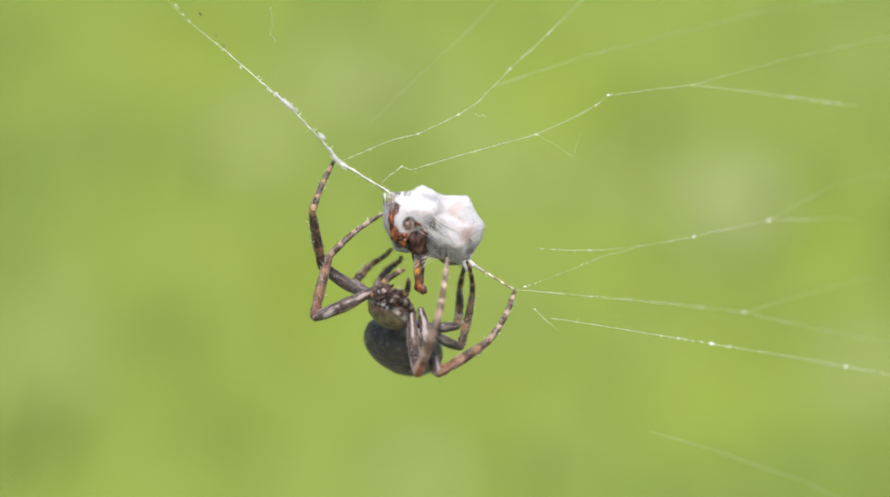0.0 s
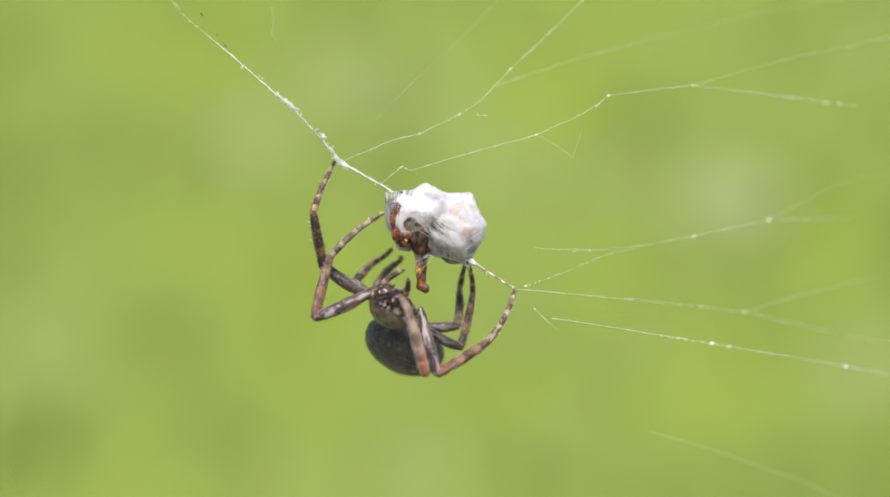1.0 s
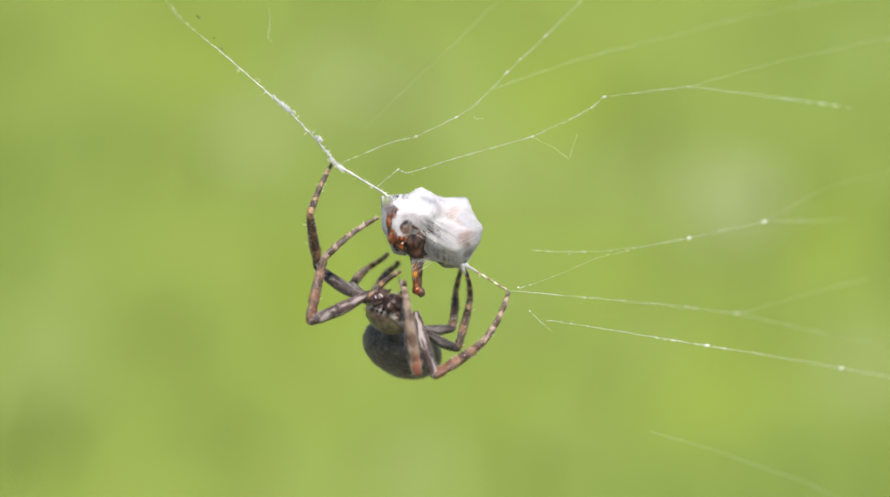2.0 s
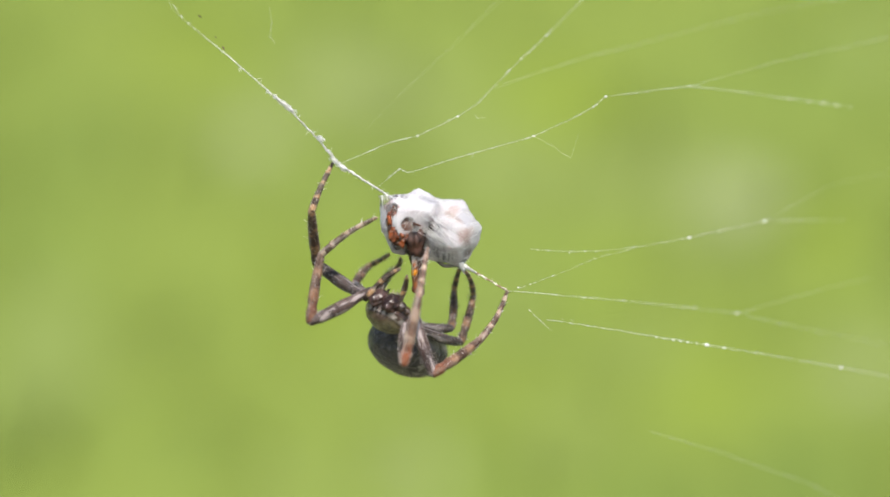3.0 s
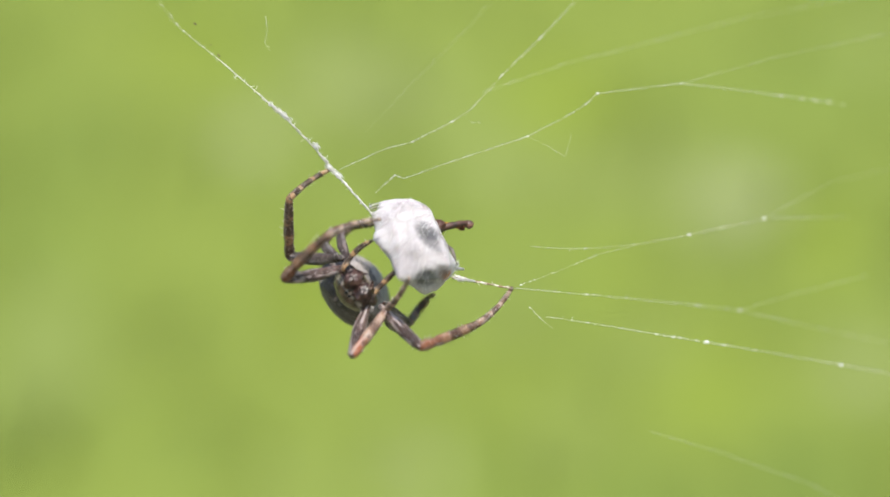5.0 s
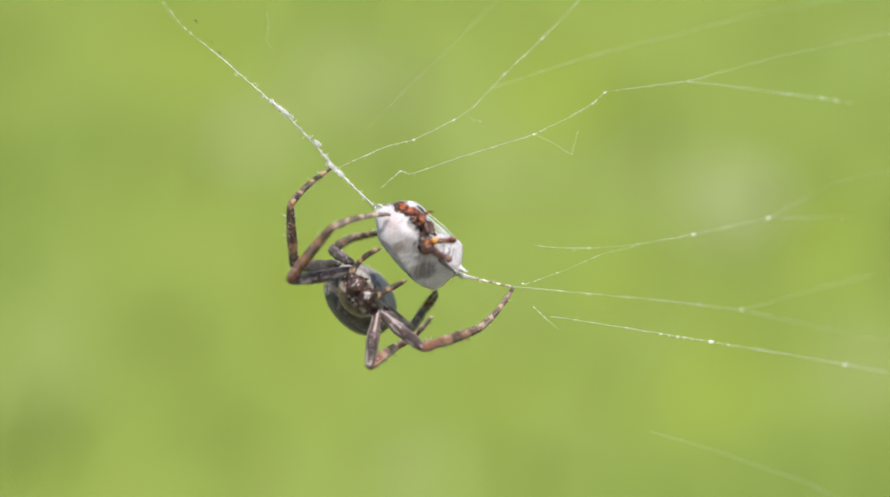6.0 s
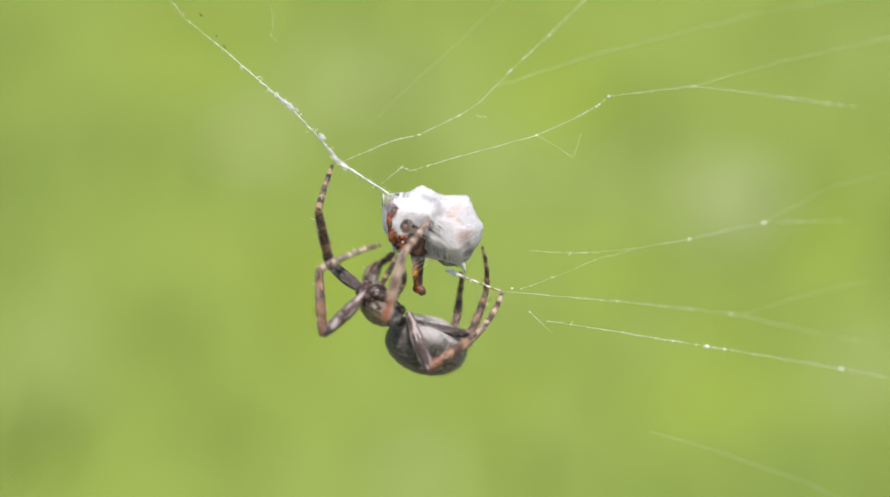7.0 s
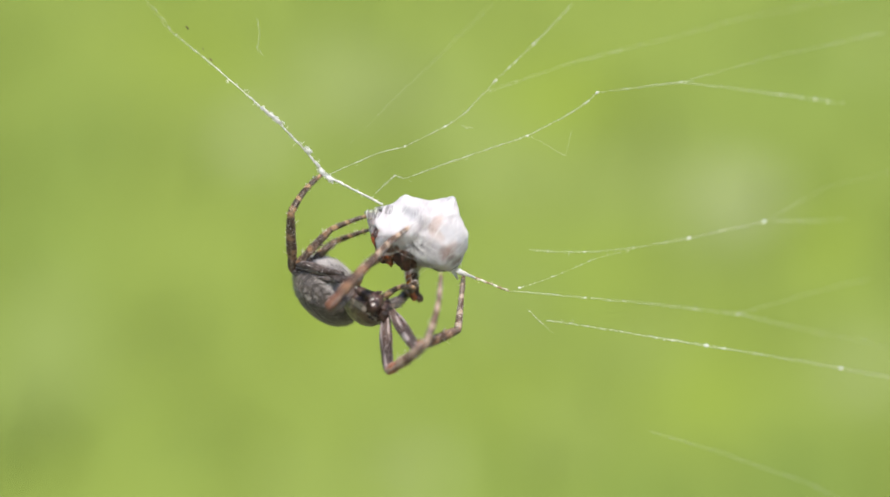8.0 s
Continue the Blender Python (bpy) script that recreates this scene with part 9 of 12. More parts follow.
    walk(leg["I"], [(0, pose(.00443, -.00277, -.00064, -3.9, 19.2, -73)), (0.5, pose(.0044, -.00273, -.00065, -3.7, 19.4, -72.6)),
        (0.7, pose(.0044, -.00273, -.00066, -3.8, 19.5, -72.7)), (1, pose(.00432, -.00275, -.00061, -3.9, 19.3, -73.1)),
        (1.5, pose(.00425, -.00251, -.00086, -3.2, 16.4, -70.7)), (1.8, pose(.00418, -.00253, -.00083, -3.2, 16.9, -70.9)),
        (2.15, pose(.00399, -.00256, -.00075, -3.3, 18.1, -71.2)), (2.5, pose(.00379, -.0026, -.00068, -3.3, 19.3, -71.3)),
        (2.8, pose(.00372, -.00261, -.00065, -3.4, 19.7, -71.3)), (3, pose(.00376, -.00274, -.00064, -3.3, 22.1, -71.1)),
        (3.5, pose(.00382, -.00278, -.00032, -4.4, 24.2, -74)), (3.8, pose(.00369, -.00292, -.00047, -3.8, 24.9, -72.7)),
        (4, pose(.00323, -.00338, -.00087, -0.6, 26.7, -65.3)), (4.1, pose(.00277, -.00276, -.00148, -1.7, 30.8, -67.5)),
        (4.2, pose(.00247, -.00228, -.00197, 0.9, 27.6, -62.1)), (4.3, pose(.00329, -.00176, -.00065, -1.1, 9.7, -68.4)),
        (4.4, pose(.00285, -.00054, -.00223, -5.5, 25.9, -82.4)), (4.5, pose(.00334, .00024, -.00196, 0.9, 17.1, -65.3)),
        (4.6, pose(.00448, .00057, -.00182, -2.4, 19, -75.7)), (4.7, pose(.00375, .00045, -.00138, -0.2, 9.8, -67)),
        (4.8, pose(.00365, .00011, -.00142, 0, 10.3, -66.1)), (4.85, pose(.00398, -.00004, -.00162, -1.2, 9.7, -73)),
        (4.9, pose(.00431, -.00023, -.00185, -2.3, 8.4, -79.6)), (4.95, pose(.0045, -.00041, -.00136, -1.5, 6.8, -74.1)),
        (5, pose(.00464, -.00061, -.00083, -1, 4.2, -68.8)), (5.05, pose(.00517, -.00196, -.00113, -2.5, 16, -77.2)),
        (5.1, pose(.00509, -.0037, -.00177, -6.1, 28.3, -86.6)), (5.2, pose(.00469, -.00256, -.00129, 2, 24.3, -68.6)),
        (5.4, pose(.0046, -.00205, -.00119, 2.3, 19, -67.8)), (5.6, pose(.00445, -.00158, -.00114, 2.6, 13.7, -66.5)),
        (5.8, pose(.00424, -.00117, -.00112, 2.9, 8.7, -64.8)), (6, pose(.00398, -.0008, -.00113, 3.2, 3.8, -62.7)),
        (6.15, pose(.00377, -.00056, -.00115, 3.2, 0.3, -60.8)), (6.3, pose(.00354, -.00036, -.00118, 3.2, -3.2, -58.6)),
        (6.35, pose(.00332, -.00036, -.00098, 3.3, 7.2, -55.8)), (6.4, pose(.00311, -.00036, -.00077, 4.1, 18.4, -52)),
        (6.5, pose(.00476, -.00045, -.00042, 1.5, 8.8, -63.2)), (6.6, pose(.00474, -.00114, -.00251, 1.8, 21.6, -62.1)),
        (6.7, pose(.0031, -.00334, -.00071, 1.4, -12.9, -66.9)), (6.75, pose(.00334, -.00373, -.00067, 1.4, 8.6, -66.6)),
        (6.8, pose(.0035, -.00416, -.00078, 8.1, 27.7, -45.5)), (6.9, pose(.00222, -.00448, -.00127, -0.3, 38.7, -60.7)),
        (7, pose(.0019, -.00436, -.00104, -1.6, 22.7, -63.2)), (7.1, pose(.00236, -.0042, -.00075, -8.1, 21.9, -80.3)),
        (7.2, pose(.00266, -.0043, -.00108, -5.8, 8.2, -71.5)), (7.3, pose(.00385, -.00206, -.00118, -5.1, 12.5, -67.5)),
        (7.4, pose(.00365, -.00096, -.00084, 0.9, 24.5, -49)), (7.5, pose(.00431, .00015, -.0025, -32, 37.5, -108.3)),
        (7.55, pose(.00478, -.00067, -.00167, -23.7, 7.7, -87.6)), (7.6, pose(.00523, -.00137, -.00074, -26.3, -21.9, -67.3)),
        (7.65, pose(.00476, -.00085, -.00128, -26.9, -7, -64.7)), (7.7, pose(.00424, -.00034, -.00168, -26.9, 7.5, -61.2)),
        (7.75, pose(.00397, -.00035, -.00143, -27.4, 12.1, -64.1)), (7.8, pose(.0037, -.00036, -.00119, -27.9, 16.9, -66.2)),
        (7.9, pose(.00365, .0001, -.00265, -25.1, 2.3, -49.4)), (7.95, pose(.00271, .0007, -.00217, -24.6, 15.8, -46.2)),
        (8, pose(.00191, .00098, -.00146, -22.9, 29.2, -41.7))])
    walk(tibia["I"], [(0, pose(.00574, 0, 0, -180, 83.6, -180)), (0.5, pose(.00574, 0, 0, -176.5, 83.6, -176.8)),
        (0.7, pose(.00574, 0, 0, -175.2, 83.5, -175.4)), (1, pose(.00574, 0, 0, -177.4, 83.6, -177.3)), (1.5, pose(.00574, 0, 0, -179.5, 80.7, 178.6)),
        (1.8, pose(.00574, 0, 0, -173.9, 83.1, -175.8)), (2.15, pose(.00574, 0, 0, -53.5, 80.7, -54.7)), (2.5, pose(.00574, 0, 0, -39.8, 71.8, -40.8)),
        (2.8, pose(.00574, 0, 0, -37.9, 68.8, -38.8)), (3, pose(.00574, 0, 0, -35.8, 71.9, -37.5)), (3.5, pose(.00574, 0, 0, -30.5, 48, -29.7)),
        (3.8, pose(.00574, 0, 0, -31.8, 43.6, -33.1)), (4, pose(.00574, 0, 0, -35.2, 32.1, -46.6)), (4.1, pose(.00574, 0, 0, -7.5, 67.1, -12.4)),
        (4.2, pose(.00574, 0, 0, -40.6, 26.7, -56.9)), (4.3, pose(.00574, 0, 0, -48.5, 49.9, -45.9)), (4.4, pose(.00574, 0, 0, -34.5, 20.1, -22.5)),
        (4.5, pose(.00574, 0, 0, -39.1, 34.6, -38.9)), (4.6, pose(.00574, 0, 0, -31.7, 11.5, -12.6)), (4.7, pose(.00574, 0, 0, -31.6, 16.5, -12.4)),
        (4.8, pose(.00574, 0, 0, -32.2, 10.4, -16.5)), (4.85, pose(.00574, 0, 0, -32.6, 6.7, -11.1)), (4.9, pose(.00574, 0, 0, -32.8, 3.4, -5.5)),
        (4.95, pose(.00574, 0, 0, -33.5, 10.5, -14.4)), (5, pose(.00574, 0, 0, -35, 18.9, -22.4)), (5.05, pose(.00574, 0, 0, -36.9, 27.9, -31.6)),
        (5.1, pose(.00574, 0, 0, -39.1, 41.5, -38.4)), (5.2, pose(.00574, 0, 0, -38.2, 52.8, -50.1)), (5.4, pose(.00574, 0, 0, -38.2, 41.8, -47.4)),
        (5.6, pose(.00574, 0, 0, -38.1, 33.6, -43.9)), (5.8, pose(.00574, 0, 0, -38, 27.2, -39.9)), (6, pose(.00574, 0, 0, -37.8, 22, -35.5)),
        (6.15, pose(.00574, 0, 0, -37.7, 18.8, -32.1)), (6.3, pose(.00574, 0, 0, -37.4, 16.1, -28.5)), (6.35, pose(.00574, 0, 0, -32.3, 6.3, -30.3)),
        (6.4, pose(.00574, 0, 0, -26.3, -4, -33.8)), (6.5, pose(.00574, 0, 0, -32.3, 23.3, -28.5)), (6.6, pose(.00574, 0, 0, -19, 51.5, -14.8)),
        (6.7, pose(.00574, 0, 0, -137.4, 81.2, -127.2)), (6.75, pose(.00574, 0, 0, -68, 50.9, -62.7)), (6.8, pose(.00574, 0, 0, -53.4, 37.5, -80.4)),
        (6.9, pose(.00574, 0, 0, -42.1, 25.8, -60.7)), (7, pose(.00574, 0, 0, -59, 59.4, -67)), (7.1, pose(.00574, 0, 0, -65.1, 36.6, -59.8)),
        (7.2, pose(.00574, 0, 0, -66.2, 33.6, -51.1)), (7.3, pose(.00574, 0, 0, -30.8, 72.7, -16.2)), (7.4, pose(.00574, 0, 0, 2.5, 56.4, 1.9)),
        (7.5, pose(.00574, 0, 0, -16, -13.5, 5.9)), (7.55, pose(.00574, 0, 0, -8.6, 30, 13.6)), (7.6, pose(.00574, 0, 0, 43.2, 65.8, 59.5)),
        (7.65, pose(.00574, 0, 0, 89, 55.6, 108.3)), (7.7, pose(.00574, 0, 0, 94.5, 52.8, 113)), (7.75, pose(.00574, 0, 0, 109.7, 26.1, 141.7)),
        (7.8, pose(.00574, 0, 0, 113.5, 6.7, 162.4)), (7.9, pose(.00574, 0, 0, 120.5, 21.3, 146.1)), (7.95, pose(.00574, 0, 0, 119.6, 24.4, 149.2)),
        (8, pose(.00574, 0, 0, 120.6, 28.1, 152.6))])
    walk(metatarsus["I"], [(0, pose(.00507, -0, -.00596, 170.8, 23.9, 158.2)), (0.5, pose(.00507, -.00004, -.00596, 170.9, 24, 158.3)),
        (0.7, pose(.00507, -.00005, -.00596, 170.9, 24.1, 158.4)), (1, pose(.00507, -.00003, -.00596, 170.8, 24, 158.3)),
        (1.5, pose(.00477, .00002, -.00592, 172.3, 21.3, 157.6)), (1.8, pose(.00502, -.00005, -.00595, 171.9, 20.5, 156.9)),
        (2.15, pose(.0063, -.00079, -.00592, 170.8, 20.8, 155.5)), (2.5, pose(.00716, -.00122, -.00569, 169.8, 21, 154)),
        (2.8, pose(.00743, -.00136, -.00559, 169.4, 21, 153.4)), (3, pose(.00722, -.00114, -.0057, 167.7, 19, 151.2)),
        (3.5, pose(.00923, -.00199, -.00445, 168.6, 37.2, 157.4)), (3.8, pose(.00938, -.00237, -.00413, 164.9, 41.6, 150.6)),
        (4, pose(.00923, -.00369, -.00319, 148.6, 54.3, 123.1)), (4.1, pose(.00801, -.0005, -.00552, 162, 70.5, 141.6)),
        (4.2, pose(.00866, -.00448, -.0027, 148.1, 35.5, 118.4)), (4.3, pose(.00843, -.00277, -.00459, 169.5, 25.6, 143.9)),
        (4.4, pose(.01094, -.00215, -.00206, 167.6, 16.2, 168.8)), (4.5, pose(.00958, -.0031, -.0034, 171.7, 17, 158.7)),
        (4.6, pose(.01147, -.00128, -.00119, 174.1, 29.5, 175.7)), (4.7, pose(.01135, -.00123, -.0017, 176.9, 17.6, 172.3)),
        (4.8, pose(.01139, -.00168, -.00108, 175.3, 22.4, 166.9)), (4.85, pose(.01158, -.00115, -.00069, 174.8, 24.8, 172.3)),
        (4.9, pose(.0117, -.00057, -.00036, 174.4, 26.9, 177.9)), (4.95, pose(.01145, -.00146, -.00109, 173.4, 26.2, 169.7)),
        (5, pose(.01098, -.00216, -.00194, 172.8, 24.4, 161.6)), (5.05, pose(.01025, -.00277, -.00281, 163.6, 33.2, 158)),
        (5.1, pose(.00926, -.00279, -.00398, 150.2, 41.2, 150.9)), (5.2, pose(.00806, -.00279, -.00477, 159.9, 44.8, 146.5)),
        (5.4, pose(.00877, -.00329, -.00399, 165.1, 40.5, 150.4)), (5.6, pose(.00934, -.00346, -.00332, 169.6, 36, 153)),
        (5.8, pose(.00983, -.00342, -.00274, 173.4, 31.5, 154.7)), (6, pose(.01026, -.00323, -.00225, 176.7, 27, 155.6)),
        (6.15, pose(.01055, -.00301, -.00193, 179, 23.6, 155.8)), (6.3, pose(.0108, -.00275, -.00166, -178.9, 20.3, 155.6)),
        (6.35, pose(.01088, -.00301, -.00066, 176.2, 28.8, 151.9)), (6.4, pose(.01071, -.00332, .00041, 169.5, 37.7, 145.7)),
        (6.5, pose(.01058, -.00263, -.00237, 170, 40.9, 150.3)), (6.6, pose(.00935, -.00095, -.00469, -165.9, 52.1, -174.9)),
        (6.7, pose(.00518, -.00073, -.00592, 176.1, 31, 154.2)), (6.75, pose(.00748, -.00336, -.00465, 152.9, 30.1, 131.3)),
        (6.8, pose(.00653, -.00469, -.00365, 130.5, 20.4, 99.6)), (6.9, pose(.00838, -.0047, -.00261, 113.6, 42.5, 97.6)),
        (7, pose(.00693, -.00281, -.00516, 135.7, 47.2, 115.9)), (7.1, pose(.00816, -.00416, -.00357, 138.1, 14.5, 137.1)),
        (7.2, pose(.00887, -.00388, -.00332, 146.4, 20.2, 121.4)), (7.3, pose(.00745, -.0005, -.00572, 172.3, 44.1, 166.6)),
        (7.4, pose(.00906, .00011, -.00499, 130.9, 71.3, 105.3)), (7.5, pose(.01154, .0006, .0014, 148, 38, -179.4)),
        (7.55, pose(.01079, .00122, -.00299, 148.6, 6.4, 176.8)), (7.6, pose(.00698, .00212, -.00547, 152.8, -25.1, 169.6)),
        (7.65, pose(.00468, .00322, -.00495, 149.6, 3.3, 162.1)), (7.7, pose(.00432, .00334, -.00477, 135.4, 60.2, 137)),
        (7.75, pose(.00152, .00334, -.00264, -13.5, 42.7, -17.3)), (7.8, pose(.00006, .0018, -.00069, -15.2, 12.6, -24.7)),
        (7.9, pose(.0011, .00311, -.00218, -20.8, 29.3, -26)), (7.95, pose(.00105, .0028, -.00248, -11.7, 13.2, -20.9)),
        (8, pose(.00104, .00243, -.00283, -7.1, -3, -16.2))])
    walk(palp["p"], [(0, pose(-.00174, .00219, .00023, 180, 58.1, 28.9)), (0.5, pose(-.00181, .00219, .00028, -179.2, 58.2, 29.9)),
        (0.7, pose(-.00181, .00219, .00029, -179.1, 58.4, 30)), (1, pose(-.00184, .00221, .00031, -179.8, 58.4, 29.2)),
        (1.5, pose(-.00173, .00224, .00004, -176.9, 54.5, 32.6)), (1.8, pose(-.00176, .00227, .00002, -177, 55.4, 32.5)),
        (2.15, pose(-.00182, .00236, -.00005, -177.6, 58, 31.8)), (2.5, pose(-.00187, .00245, -.00012, -178.5, 60.9, 30.7)),
        (2.8, pose(-.00189, .00249, -.00015, -179, 62, 30.1)), (3, pose(-.00185, .0026, -.00029, 176.9, 57.5, 25.4)),
        (3.5, pose(-.00199, .00263, -.00048, 174.5, 58.3, 22.7)), (3.8, pose(-.00191, .00278, -.00065, 172.7, 57.2, 20.5)),
        (4, pose(-.00161, .0032, -.0012, 165, 54.5, 11.2)), (4.1, pose(-.00171, .00299, -.00083, 174.4, 60.8, 22.3)),
        (4.2, pose(-.00147, .00276, -.00116, 177.7, 52.4, 26.2)), (4.3, pose(-.00186, .00212, -.00077, -152, 72.6, 59.6)),
        (4.4, pose(-.00161, .00166, -.00025, -104.3, 62.9, 110.6)), (4.5, pose(-.00167, .00129, -.00054, -94.1, 62.9, 122)),
        (4.6, pose(-.0021, .00076, -.00036, -113.6, 61.7, 100.1)), (4.7, pose(-.0016, .00081, -.00029, -103.2, 66.2, 111.6)),
        (4.8, pose(-.00228, .00071, -.00029, -109.3, 84.3, 105.4)), (4.85, pose(-.00208, .00083, -.00052, -107.9, 85.8, 106.8)),
        (4.9, pose(-.00189, .00091, -.00077, -100.8, 87.4, 114)), (4.95, pose(-.00218, .00102, -.00054, -79.6, 84.2, 135.2)),
        (5, pose(-.00251, .00115, -.00036, -83.2, 79, 131.5)), (5.05, pose(-.00137, .00164, -.00041, -91.5, 70.7, 123)),
        (5.1, pose(-.00018, .00164, -.00045, -100.7, 60.5, 112.9)), (5.2, pose(-.00176, .00228, -.00126, -133, 73.9, 78.3)),
        (5.4, pose(-.00193, .00202, -.00122, -134.1, 73.4, 77.1)), (5.6, pose(-.00207, .00177, -.00115, -133.4, 73.3, 77.8)),
        (5.8, pose(-.00219, .00152, -.00107, -131.6, 73.4, 79.7)), (6, pose(-.00228, .00128, -.00096, -128.6, 73.6, 82.9)),
        (6.15, pose(-.00234, .0011, -.00087, -125.5, 73.8, 86.1)), (6.3, pose(-.00238, .00093, -.00076, -121.8, 73.9, 89.9)),
        (6.35, pose(-.0023, .0009, -.00087, -125.5, 83, 86.2)), (6.4, pose(-.00223, .00086, -.00098, -146.5, 88.3, 65.2)),
        (6.5, pose(-.00333, .00098, -.00135, -149.8, 73, 61.8)), (6.6, pose(-.00194, .00141, -.00002, -132.3, 61.4, 80.7)),
        (6.7, pose(-.00067, .00199, -.00015, 152.5, 76, 2)), (6.75, pose(-.00044, .00197, -.00037, -179.1, 74.5, 31.3)),
        (6.8, pose(-.00019, .00198, -.00054, -154, 73.2, 57.4)), (6.9, pose(.00059, .00157, -.00191, -174.9, 56.6, 34.6)),
        (7, pose(.00058, .00165, -.00097, -156.2, 74.8, 54.8)), (7.1, pose(.00014, .00207, -.00066, -150.4, 67.2, 60.9)),
        (7.2, pose(-.00028, .00249, -.00022, -172.6, 59.9, 36.3)), (7.3, pose(-.00194, .00239, -.00061, -162.7, 62.4, 47.6)),
        (7.4, pose(-.00191, .00143, .00023, -159.3, 64.8, 51.4)), (7.5, pose(-.00234, .00141, -.00061, -133.1, 62.2, 80.5)),
        (7.55, pose(-.00192, .00145, -.00051, -137.3, 55, 75.6)), (7.6, pose(-.00149, .00145, -.00044, -142.9, 50.5, 68.6)),
        (7.65, pose(-.00202, .00145, -.00037, -133.8, 56.3, 79.9)), (7.7, pose(-.00254, .00139, -.00028, -122.7, 63.9, 92.6)),
        (7.75, pose(-.00199, .00142, -.00076, -135.9, 57.9, 77.6)), (7.8, pose(-.00139, .00144, -.00118, -145.5, 52.2, 65.9)),
        (7.9, pose(-.00155, .0007, -.00189, -145.4, 78.7, 66)), (7.95, pose(-.00216, .00033, -.00164, -112.1, 63.2, 100.8)),
        (8, pose(-.00256, -.00025, -.00142, -101.8, 47.2, 113.3))])
